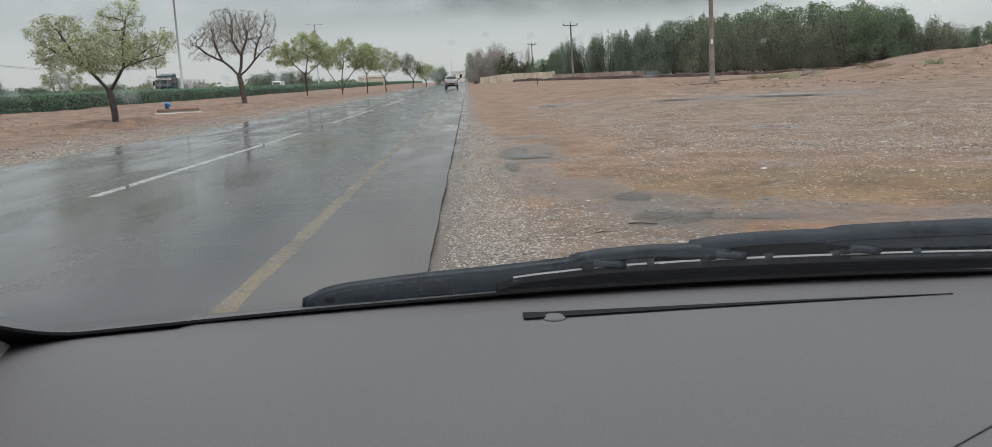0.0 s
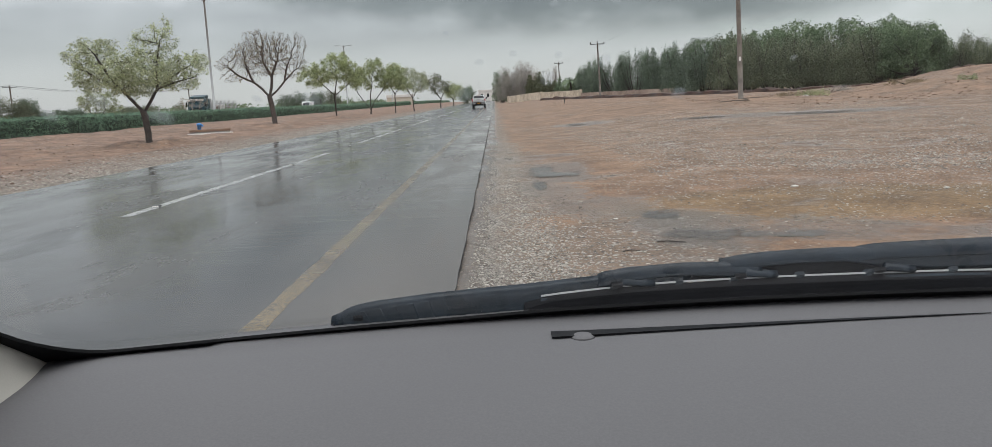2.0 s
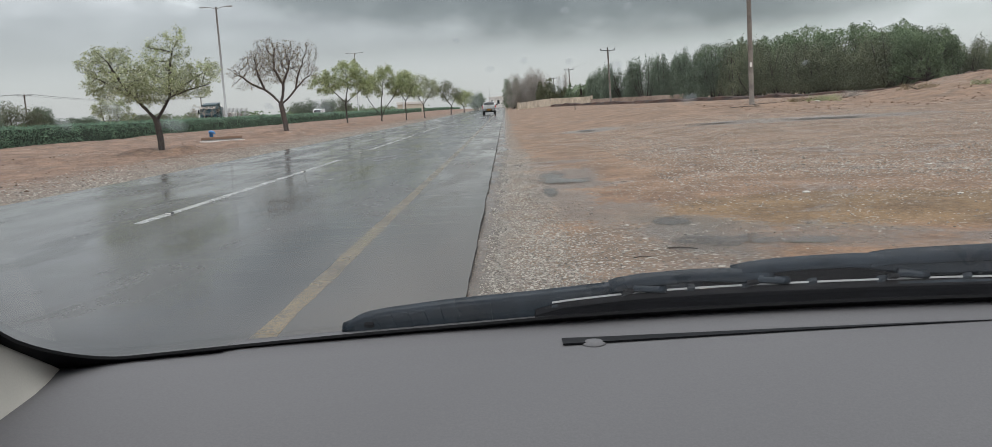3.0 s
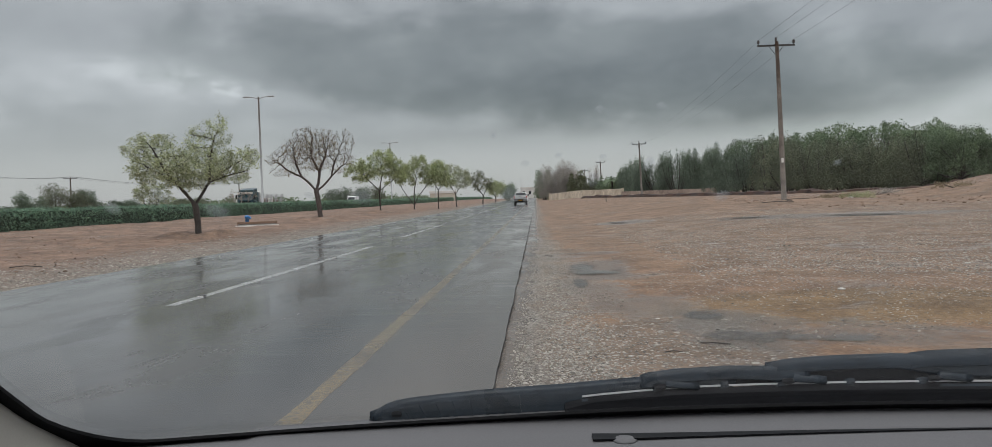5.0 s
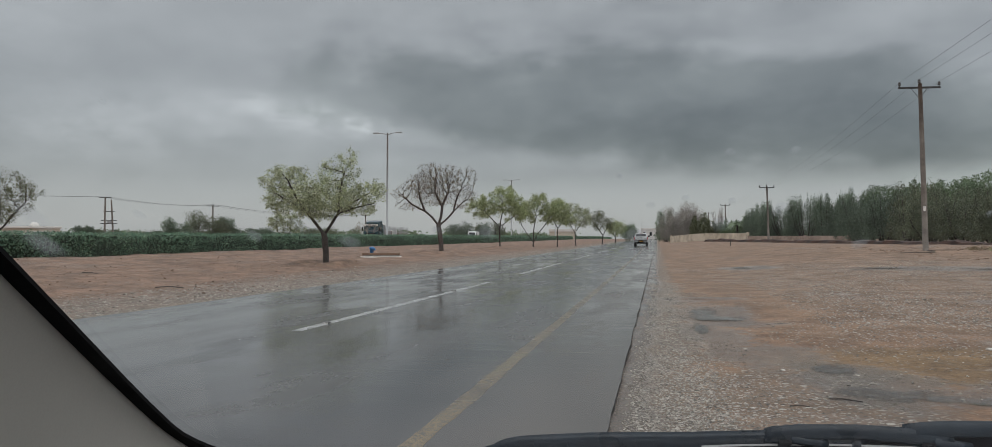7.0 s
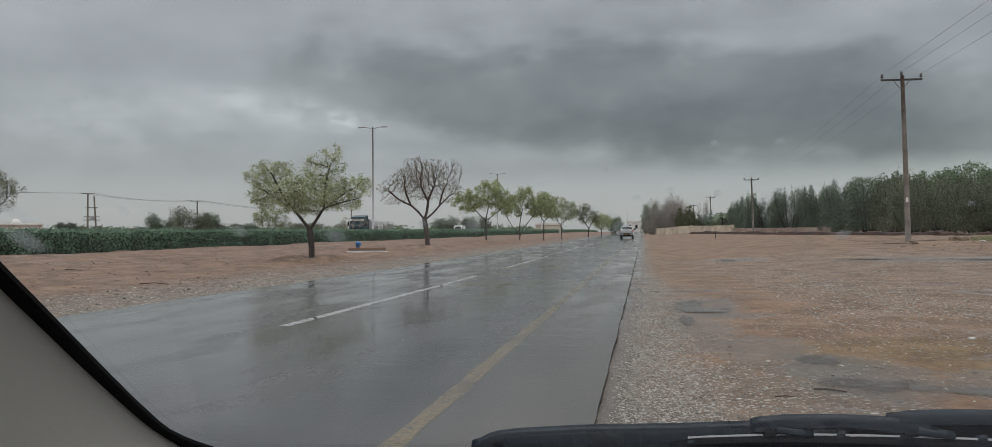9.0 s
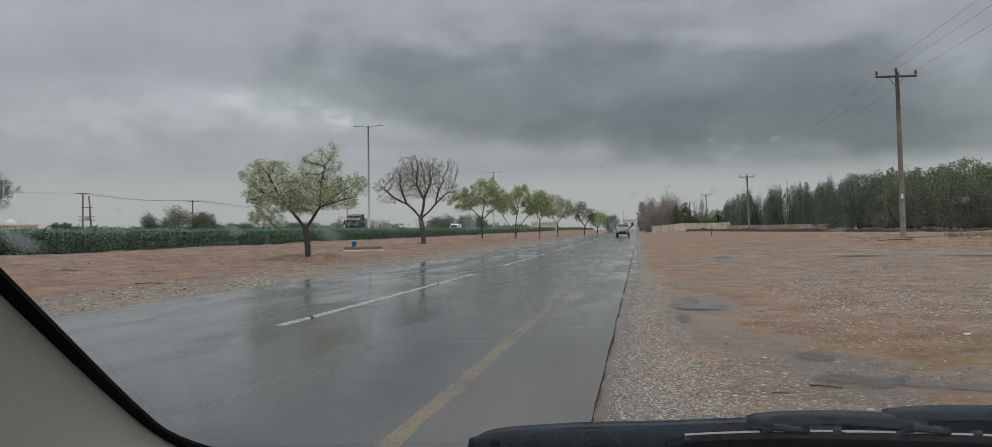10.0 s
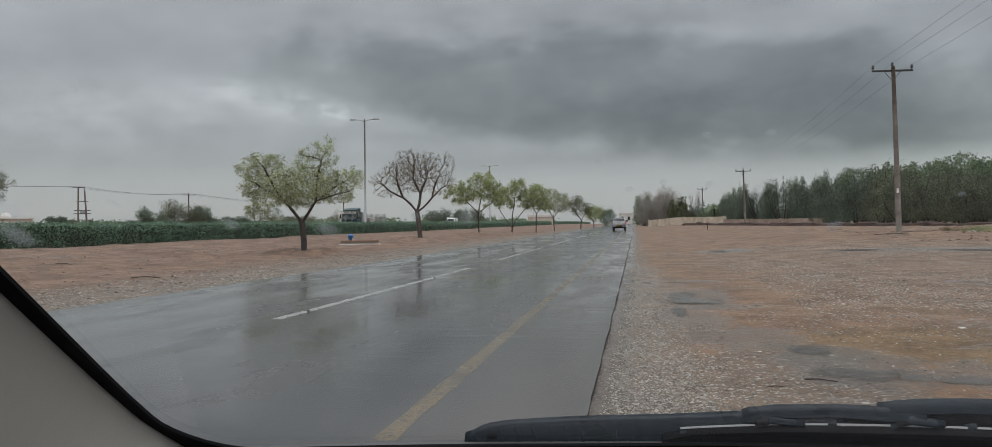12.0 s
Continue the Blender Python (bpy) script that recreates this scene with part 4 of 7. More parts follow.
for x, claw in ((0.118, 1), (0.188, 0), (0.247, 1), (0.318, 0), (0.392, 1), (0.48, 0)):
    h = lerp_list(x, list(zip(sx_, sh)))
    part("clamp", on_glass([x - 0.004, x - 0.003, x + 0.003, x + 0.004], [h - 0.010] * 4, [h + 0.003, h + 0.007, h + 0.007, h + 0.003], 0.0115, 0.006, 2, 0.3), M_WIPER, wiper)
    if claw:
        bow = [x + 0.006 + 0.012 * i for i in range(4)]
        part("link", on_glass(bow, [h + 0.022 - 0.0042 * i for i in range(4)], [h + 0.034 - 0.0052 * i for i in range(4)], 0.008, 0.008, 2, 0.3), M_WIPER, wiper, smooth=True)
        part("rivet", on_glass([x - 0.006, x - 0.004, x, x + 0.004, x + 0.006], [h + 0.028, h + 0.0245, h + 0.023, h + 0.0245, h + 0.028], [h + 0.029, h + 0.0325, h + 0.034, h + 0.0325, h + 0.029], 0.005, 0.005, 2, 0.3), M_RUBBER, wiper)
# dark slab where the hole is, its shade given as colour
part("pivot_hole_shade", on_glass([-0.168, -0.165, -0.161, -0.158], [-0.018, -0.021, -0.021, -0.018], [-0.012, -0.009, -0.009, -0.012], 0.0125, 0.004, 2), M_RUBBER, wiper)

# raindrops left on the outside of the glass
def raindrop(x, u, rx, ru, name="raindrop"):
    v, f = [glass_at(x, u, 0.0016)], []
    for ring, h in ((0.45, 0.0013), (0.8, 0.0007), (1.0, 0.0002)):
        for k in range(14):
            a = 2 * math.pi * k / 14
            w = 1 + 0.18 * noise.noise(Vector((x * 90 + math.cos(a), u * 90 + math.sin(a), 0)))
            v.append(glass_at(x + rx * ring * w * math.cos(a), u + ru * ring * w * math.sin(a), 0.0005 + h))
    f = [(0, 1 + k, 1 + (k + 1) % 14) for k in range(14)]
    for r in range(2):
        f += [(1 + 14 * r + k, 15 + 14 * r + k, 15 + 14 * r + (k + 1) % 14, 1 + 14 * r + (k + 1) % 14) for k in range(14)]
    d = part(name, (v, f), M_DROP, windscreen, "blurred raindrop on the glass", smooth=True)
    d.visible_shadow = False
    full = d.data.attributes.new("fullness", "FLOAT", "POINT")
    full.data.foreach_set("value", [1.0] + [0.85] * 14 + [0.35] * 14 + [0.0] * 14)


for x, u, rx, ru in ((0.012, 0.558, .0045, .004), (0.045, 0.559, .005, .004), (-0.027, 0.510, .005, .004), (-0.036, 0.477, .009, .010), (-0.239, 0.488, .008, .010), (0.014, 0.490, .008, .009),
                     (0.046, 0.506, .007, .010), (-0.270, 0.476, .007, .008), (-0.126, 0.479, .009, .010), (-0.213, 0.468, .011, .010), (-0.156, 0.483, .005, .005), (-0.008, 0.517, .004, .004), (0.018, 0.514, .004, .004),
                     (0.098, 0.467, .008, .008), (-0.045, 0.538, .003, .003), (-0.394, 0.497, .013, .020), (-0.405, 0.465, .016, .018), (-0.33, 0.50, .006, .006), (0.16, 0.50, .004, .004), (-0.30, 0.60, .003, .003)):
    raindrop(x, u, rx * 0.72, ru)

# cowl, bonnet and the plain shell of the cabin
part("cowl", box_bm(-0.46, 1.04, 0.80, 1.00, 0.90, 1.015, 0.02), M_RUBBER, car, "black plastic cowl under the wipers")


def bonnet_shape(v):
    if v.co.y > 1.5:
        v.co.z -= 0.25 if v.co.z > 0.8 else 0.0
        v.co.x = XC + (v.co.x - XC) * 0.9


part("bonnet", box_bm(-0.50, 1.08, 1.00, 1.95, 0.45, 0.98, 0.05, 3, bonnet_shape), M_CARPAINT, car, "silver bonnet")
part("roof", box_bm(-0.36, 0.94, -2.0, 0.03, 1.575, 1.615, 0.015), M_LINER, car, "pale lined roof")
part("roof_skin", box_bm(-0.37, 0.95, -2.02, 0.04, 1.619, 1.648, 0.013, 2), M_CARPAINT, car, "silver painted roof")
part("floor_pan", box_bm(-0.50, 1.08, -2.5, 1.02, 0.28, 0.36, 0.02), M_RUBBER, car)
part("bulkhead", box_bm(-0.46, 1.04, 0.90, 0.99, 0.36, 0.95, 0.01), M_RUBBER, car)
for sx in (-0.52, 1.05):
    part("door", box_bm(sx, sx + 0.05, -2.3, 0.80, 0.34, 1.04, 0.015), M_CARPAINT, car)
    for y0, y1 in ((-0.30, -0.18), (-2.10, -1.90)):
        part("pillar", box_bm(sx + 0.005, sx + 0.045, y0, y1, 1.04, 1.60, 0.01, 2, lambda v: setattr(v.co, "x", v.co.x + (0.15 if sx < 0 else -0.15)) if v.co.z > 1.3 else None), M_TRIM, car)
part("tailgate", box_bm(-0.50, 1.08, -2.55, -2.48, 0.34, 1.10, 0.02), M_CARPAINT, car)
for wx in (-0.47, 1.05):
    for wy in (1.35, -1.75):
        tyre = part("wheel", shifted(lathe([(0.20, -0.10), (0.30, -0.10), (0.325, -0.07), (0.325, 0.07), (0.30, 0.10), (0.20, 0.10)], 24), Matrix.Rotation(math.pi / 2, 4, "Y")), M_TYRE, car)
        tyre.location = (wx, wy, 0.285)

# ---- trees ----


def grow(rng, blobs, limbs, count, step, reach, kill, gaps=0.0):
    """Branches that grow from the limbs towards points strewn in the crown's blobs. Returns nodes and parents."""
    pts = []
    vol = np.array([b[3] * b[4] * b[5] for b in blobs])
    for b, n in zip(blobs, np.maximum(4, (count * vol / vol.sum())).astype(int)):
        d = rng.normal(size=(n, 3))
        d /= np.linalg.norm(d, axis=1)[:, None]
        pts.append(np.array(b[:3]) + d * (rng.random((n, 1)) ** 0.42) * np.array(b[3:6]))
    goal = np.concatenate(pts)
    if gaps:
        goal = goal[[noise.noise(Vector(p) * 2.3) + 0.5 * noise.noise(Vector(p) * 4.8) > gaps - 0.5 for p in goal.tolist()]]
    nodes, parent = [], []
    fork_at = -1
    for limb in limbs:
        link = fork_at if limb[0] == -2 else -1
        prev = link
        start = np.array(limb[1] if link < 0 else nodes[link], float)
        if link < 0:
            nodes.append(start), parent.append(-1)
            prev = len(nodes) - 1
        for q in limb[2:] if link < 0 else limb[1:]:
            q = np.array(q, float)
            a = nodes[prev]
            n = max(1, int(np.linalg.norm(q - a) / (step * 1.4)))
            for k in range(1, n + 1):
                w = rng.normal(size=3) * step * 0.10
                nodes.append(a + (q - a) * k / n + w), parent.append(prev)
                prev = len(nodes) - 1
        if fork_at < 0:
            fork_at = prev
    first = len(nodes)
    alive = np.ones(len(goal), bool)
    for _ in range(140):
        if not alive.any() or len(nodes) > 9000:
            break
        P = np.array(nodes)
        g = goal[alive]
        d2 = ((g[:, None, :] - P[None, :, :]) ** 2).sum(2)
        near = d2.argmin(1)
        dist = np.sqrt(d2[np.arange(len(g)), near])
        ok = dist < reach
        if not ok.any():
            reach *= 1.4
            continue
        added = False
        for i in np.unique(near[ok]):
            v = g[(near == i) & ok] - P[i]
            v = (v / np.linalg.norm(v, axis=1)[:, None]).mean(0) + rng.normal(size=3) * 0.28
            v /= np.linalg.norm(v) + 1e-9
            q = P[i] + v * step
            if (((P - q) ** 2).sum(1) < (step * 0.3) ** 2).any():
                continue
            nodes.append(q), parent.append(int(i))
            added = True
        P = np.array(nodes)
        idx = np.where(alive)[0]
        dd = ((goal[idx][:, None, :] - P[None, :, :]) ** 2).sum(2).min(1)
        alive[idx[dd < kill * kill]] = False
        if not added:
            kill *= 1.3
    return np.array(nodes), parent, first


def branch_mesh(nodes, parent, r_tip, power=2.4, r_max=0.2):
    n = len(nodes)
    kids = [[] for _ in range(n)]
    for i, p in enumerate(parent):
        if p >= 0:
            kids[p].append(i)
    rad = np.zeros(n)
    for i in range(n - 1, -1, -1):
        s = sum(rad[k] ** power for k in kids[i])
        rad[i] = max(r_tip, s ** (1 / power)) if kids[i] else r_tip
    rad = np.minimum(rad, r_max)
    verts, faces = [], []

    def chain(i, p):
        run = [] if p < 0 else [p]
        while True:
            run.append(i)
            if not kids[i]:
                break
            main = max(kids[i], key=lambda k: rad[k])
            todo.extend((k, i) for k in kids[i] if k != main)
            i = main
        return run

    todo = [(i, -1) for i in range(n) if parent[i] < 0]
    while todo:
        i, p = todo.pop()
        run = chain(i, p)
        if len(run) < 2:
            continue
        big_r = rad[run[1]]
        sides = 8 if big_r > 0.06 else 5 if big_r > 0.02 else 3
        rr = [min(rad[j], big_r) for j in run]
        if p < 0:
            rr[0] *= 1.45
        v, f = tube([nodes[j] for j in run], rr, sides, False)
        o = len(verts)
        verts += v
        faces += [tuple(a + o for a in q) for q in f]
    tips = [i for i in range(n) if not kids[i]]
    return (verts, faces), tips, rad


def leaves_mesh(rng, centres, spread, size, slim=0.5, droop=0.0):
    """One folded leaf of four corners at each centre."""
    n = len(centres)
    c = np.asarray(centres) + rng.normal(size=(n, 3)) * spread
    a = rng.normal(size=(n, 3))
    a[:, 2] -= droop
    a /= np.linalg.norm(a, axis=1)[:, None]
    b = np.cross(a, rng.normal(size=(n, 3)))
    b /= np.linalg.norm(b, axis=1)[:, None]
    s = size * (0.6 + 0.8 * rng.random((n, 1)))
    w = b * s * slim
    m = np.cross(a, b) * s * 0.12
    v = np.stack([c - a * s * 0.5, c + w * 0.5 + m, c + a * s * 0.5, c - w * 0.5 + m], 1).reshape(-1, 3)
    return [tuple(q) for q in v.tolist()], [(4 * i, 4 * i + 1, 4 * i + 2, 4 * i + 3) for i in range(n)]


def tree(name, seed, at, turn, blobs, limbs, count, step, tip, trunk_r, leaf_n, leaf_size, leaf_mat, bark, label, spread=0.1, along=0.5, slim=0.5, group="", power=2.4, gaps=0.0):
    rng = np.random.default_rng(seed)
    nodes, parent, first = grow(rng, blobs, limbs, count, step, step * 9, step * 1.5, gaps)
    br, tips, rad = branch_mesh(nodes, parent, tip, power, trunk_r)
    root = tagged(new(name), label, "tree", group)
    root.location, root.rotation_euler = (at[0], at[1], ground_z(*at) - 0.06), (0, 0, radians(turn))
    part("trunk", br, bark, root, smooth=True)
    thin = [i for i in range(first, len(nodes)) if rad[i] < tip * 2.6]
    if leaf_n and thin:
        pick = np.concatenate([rng.choice(tips, int(leaf_n * (1 - along))), rng.choice(thin, int(leaf_n * along))])
        part("crown", leaves_mesh(rng, nodes[pick], spread, leaf_size, slim), leaf_mat, root)
    return root


def fork(z0, lean, limbs):
    """A trunk to height z0 and limbs from its top: each limb a list of points."""
    return [[-1, (0, 0, 0), (lean * 0.25, 0.02, z0 * 0.5), (lean, 0, z0)]] + [[-2] + l for l in limbs]


tree("roadside_tree", 11, (-15.2, 36.1), 22.9,
     [(-0.4, 0, 3.25, 2.5, 2.0, 1.0), (-2.15, 0, 3.95, 0.95, 1.2, 0.75), (1.8, 0, 3.45, 1.1, 1.1, 0.75), (0.98, 0, 4.75, 0.66, 0.7, 0.86), (0.15, 0.1, 4.45, 0.6, 0.6, 0.75), (-1.7, 0, 4.4, 1.0, 0.9, 0.40), (-2.0, 0.2, 2.95, 0.95, 0.9, 0.38), (1.6, 0, 2.75, 0.9, 0.9, 0.35), (2.45, 0, 3.5, 0.55, 0.6, 0.55), (-0.3, -0.4, 2.65, 1.5, 1.1, 0.45), (0.3, 0.5, 3.0, 1.2, 0.8, 0.6), (-1.2, 0.4, 3.0, 1.1, 0.8, 0.5)],
     fork(1.5, -0.1, [[(-0.42, 0.05, 1.95), (-0.80, 0.08, 2.42), (-1.5, 0.3, 2.9), (-2.3, 0.2, 3.4)], [(-0.43, 0.04, 1.96), (-0.82, 0.07, 2.44), (-1.3, -0.3, 3.1), (-1.7, -0.3, 3.9)], [(-0.41, 0.06, 1.95), (-0.76, 0.12, 2.40), (-0.8, 0.5, 3.1)],
                      [(0.26, -0.05, 2.05), (0.52, -0.08, 2.52), (0.62, 0, 3.5), (0.85, 0, 4.6)], [(0.27, -0.04, 2.04), (0.54, -0.06, 2.54), (1.2, 0.3, 3.0), (2.0, 0.2, 3.5)], [(0.28, -0.06, 2.04), (0.56, -0.10, 2.50), (1.3, -0.5, 2.75), (2.2, -0.4, 3.0)]]),
     3900, 0.13, 0.0070, 0.19, 21500, 0.082, M_LEAF_PALE, M_BARK, "forked roadside tree with sparse pale green new leaves", 0.085, 0.55, power=2.05, gaps=0.32, group="trees along the verge")
tree("roadside_tree", 12, (-16.5, 61.9), 14.9,
     [(-0.5, 0, 5.3, 2.3, 2.2, 1.55), (-3.2, 0, 4.7, 0.9, 0.8, 0.8), (-2.2, 0, 5.4, 0.9, 1.0, 0.9), (-0.9, 0, 6.7, 1.0, 1.0, 0.7), (0.6, 0, 6.3, 1.0, 1.0, 0.9), (2.1, 0, 6.0, 0.75, 0.9, 1.0), (2.1, 0, 4.7, 0.9, 1.0, 0.7), (-2.6, 0, 3.8, 1.1, 0.7, 0.4), (1.4, 0, 3.9, 0.8, 0.8, 0.4)],
     fork(2.3, -0.25, [[(-0.7, 0.1, 2.9), (-1.3, 0.15, 3.45), (-2.2, 0.2, 3.9), (-3.0, 0.1, 4.6)], [(-0.71, 0.1, 2.92), (-1.32, 0.12, 3.46), (-1.7, -0.4, 4.5)], [(-0.05, 0.0, 3.0), (0.05, 0.05, 3.8), (0.5, 0, 4.9)], [(-0.06, 0.01, 3.0), (0.04, 0.06, 3.8), (-0.5, 0.3, 4.9)],
                      [(0.35, 0.1, 2.8), (0.9, 0.2, 3.4), (1.7, 0.2, 4.2)], [(0.36, 0.1, 2.8), (0.92, 0.2, 3.42), (1.2, -0.4, 4.6)]]),
     9500, 0.13, 0.0084, 0.24, 6000, 0.082, M_LEAF_SPARSE, M_TWIG, "nearly bare roadside tree with dark twigs and a few yellow leaves", 0.07, 0.6, power=2.2, gaps=0.25, group="trees along the verge")
tree("roadside_tree", 13, (-16.9, 88.0), 10.9,
     [(-1.7, 0, 4.6, 2.0, 2.0, 1.3), (0.4, 0, 5.4, 1.8, 1.8, 1.5), (1.9, 0, 4.3, 1.6, 1.6, 1.4)],
     fork(2.3, 0.0, [[(-0.8, 0.2, 3.2), (-1.6, 0.2, 4.0)], [(0.2, -0.2, 3.4), (0.4, 0, 4.6)], [(0.9, 0.1, 3.1), (1.8, 0.1, 3.8)]]),
     760, 0.24, 0.011, 0.17, 7600, 0.165, M_LEAF_GREEN, M_BARK, "roadside tree with clusters of broad mid-green leaves", 0.18, 0.15, 0.7, gaps=0.36, group="trees along the verge")
tree("roadside_tree", 14, (-16.3, 109.0), 8.5,
     [(-1.2, 0, 4.6, 1.6, 1.8, 1.4), (0.6, 0, 5.6, 1.6, 1.8, 1.5), (2.2, 0, 4.4, 1.5, 1.8, 1.5)],
     fork(0.5, 0.0, [[(-0.7, 0.1, 1.6), (-1.6, 0.1, 2.8), (-1.8, 0, 3.8)], [(0.5, 0, 1.8), (1.5, 0.1, 2.8), (2.0, 0, 3.6)], [(0.0, 0.2, 2.2), (0.4, 0, 4.2)]]),
     620, 0.27, 0.013, 0.18, 5600, 0.18, M_LEAF_GREEN, M_BARK, "many-stemmed roadside tree with clustered mid-green leaves", 0.22, 0.15, 0.7, gaps=0.36, group="trees along the verge")
tree("roadside_tree", 15, (-13.3, 110.8), 6.8,
     [(0, 0, 4.9, 1.7, 1.7, 1.7), (0.8, 0, 4.0, 1.5, 1.5, 1.1)],
     fork(2.6, 0.05, [[(-0.5, 0.1, 3.6), (-0.8, 0, 4.4)], [(0.6, 0, 3.5), (1.0, 0, 4.4)]]),
     420, 0.30, 0.013, 0.18, 3200, 0.20, M_LEAF_GREEN, M_BARK, "roadside tree with a dark trunk and thin green leaves", 0.22, 0.4, 0.7, group="trees along the verge")
tree("roadside_tree", 16, (-12.2, 125.2), 5.6,
     [(-0.6, 0, 4.8, 2.0, 2.0, 1.9), (0.9, 0, 4.4, 1.7, 1.7, 1.7)],
     fork(2.0, -0.1, [[(-0.8, 0.1, 3.2), (-1.2, 0, 4.4)], [(0.6, 0, 3.1), (1.2, 0, 4.2)], [(0.1, 0.2, 3.6)]]),
     700, 0.28, 0.012, 0.15, 4600, 0.17, M_LEAF_PALE, M_BARK, "roadside tree with thin yellowish-green foliage", 0.2, 0.5, group="trees along the verge")
tree("roadside_tree", 17, (-10.9, 166.6), 3.7,
     [(-0.8, 0, 4.8, 2.2, 2.2, 2.2), (1.2, 0, 3.9, 1.6, 1.6, 1.6)],
     fork(1.8, 0.1, [[(-0.9, 0.1, 3.2)], [(0.9, 0, 3.1)]]),
     300, 0.4, 0.02, 0.17, 2400, 0.24, M_LEAF_OLIVE, M_BARK, "roadside tree with dull olive foliage", 0.3, 0.5, group="trees along the verge")
tree("roadside_tree", 18, (-10.2, 205.0), 2.6,
     [(0, 0, 3.6, 2.6, 2.6, 2.0)], fork(1.4, 0.1, [[(-0.9, 0.1, 2.6)], [(0.9, 0, 2.5)]]),
     140, 0.5, 0.03, 0.18, 2200, 0.32, M_LEAF_GREEN, M_BARK, "low roadside tree with green foliage", 0.4, 0.5, group="trees along the verge")
tree("roadside_tree", 19, (-8.8, 268.0), 1.65,
     [(0, 0, 3.0, 2.9, 2.9, 2.4)], fork(0.8, 0.1, [[(-0.9, 0.1, 2.0)], [(0.9, 0, 2.0)]]),
     140, 0.5, 0.03, 0.2, 3200, 0.38, M_LEAF_DARK, M_BARK, "rounded dark green tree beside the far road", 0.5, 0.5, group="trees along the verge")
# trees beyond the hedge
tree("garden_tree", 21, (-34.6, 72.2), 25.6, [(0, 0, 2.5, 1.7, 1.6, 1.1), (0.5, 0, 1.8, 1.6, 1.5, 0.7)], fork(0.8, 0, [[(-0.6, 0, 1.6)], [(0.6, 0, 1.7)]]),
     300, 0.25, 0.014, 0.1, 3600, 0.13, M_LEAF_PALE, M_BARK, "small feathery pale green tree behind the hedge", 0.14, 0.5)
tree("garden_tree", 22, (-44.5, 48.9), 42.3, [(0, 0, 4.0, 2.6, 2.2, 1.8), (-0.8, 0, 3.0, 2.2, 2.0, 1.2)], fork(1.3, -0.2, [[(-0.9, 0.1, 2.4), (-1.6, 0, 3.2)], [(0.7, 0, 2.5), (1.4, 0, 3.4)], [(0, 0.2, 3.0)]]),
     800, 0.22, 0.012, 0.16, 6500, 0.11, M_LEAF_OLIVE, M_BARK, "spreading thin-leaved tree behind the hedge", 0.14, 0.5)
tree("dry_shrub", 23, (-38.0, 104.0), 20, [(0, 0, 2.3, 2.3, 1.5, 1.0)], fork(0.6, 0, [[(-0.8, 0, 1.4)], [(0.8, 0, 1.4)], [(0, 0, 1.6)]]),
     300, 0.28, 0.014, 0.07, 300, 0.12, M_LEAF_SPARSE, M_BARK_PALE, "bare reddish-brown shrub behind the hedge", 0.1, 0.5)


def leafy_mass(rng, blobs, n, size, slim=0.55, droop=0.0, shell=0.5):
    """Many leaf clumps strewn through uneven blobs."""
    out = []
    vol = np.array([b[3] * b[4] + b[4] * b[5] + b[3] * b[5] for b in blobs])
    for b, k in zip(blobs, (n * vol / vol.sum()).astype(int)):
        d = rng.normal(size=(k, 3))
        d /= np.linalg.norm(d, axis=1)[:, None]
        r = shell + (1 - shell) * rng.random((k, 1)) ** 0.6
        lump = 1 + 0.25 * np.sin(d[:, :1] * 5 + b[0] * 3) * np.cos(d[:, 2:] * 6 + b[1])
        out.append(np.array(b[:3]) + d * r * lump * np.array(b[3:6]))
    return leaves_mesh(rng, np.concatenate(out), size * 0.4, size, slim, droop)


def massed_tree(name, seed, height, width, n, size, leaf_mat, label, spires=6, low=0.12, slim=0.5, bark=None, thick=1.0, droop=0.0):
    """A dense tree of many upright leafy spires round a trunk."""
    rng = np.random.default_rng(seed)
    root = tagged(new(name), label, "tree")
    blobs, stems = [], []
    for k in range(spires):
        a, r = rng.random() * 6.28, width * 0.5 * math.sqrt(rng.random())
        h = height * (0.72 + 0.28 * rng.random()) * (1 - 0.2 * r / width)
        x, y = r * math.cos(a), r * math.sin(a)
        w = width * (0.13 + 0.09 * rng.random()) * thick
        blobs.append((x, y, h * 0.80, w * 0.6, w * 0.6, h * 0.22))
        blobs.append((x * 1.1, y * 1.1, h * 0.48, w * 1.15, w * 1.15, h * 0.34))
        blobs.append((x * 1.2, y * 1.2, h * (low + 0.17), w * 1.1, w * 1.1, h * 0.17))
        stems.append(tube([(x * 0.2, y * 0.2, 0), (x * 0.7, y * 0.7, h * 0.4), (x, y, h * 0.9)], [0.11, 0.07, 0.02], 5))
    part("trunk", merge(*stems), bark or M_BARK, root)
    part("crown", leafy_mass(rng, blobs, n, size, slim, droop, shell=0.35), leaf_mat, root)
    return root


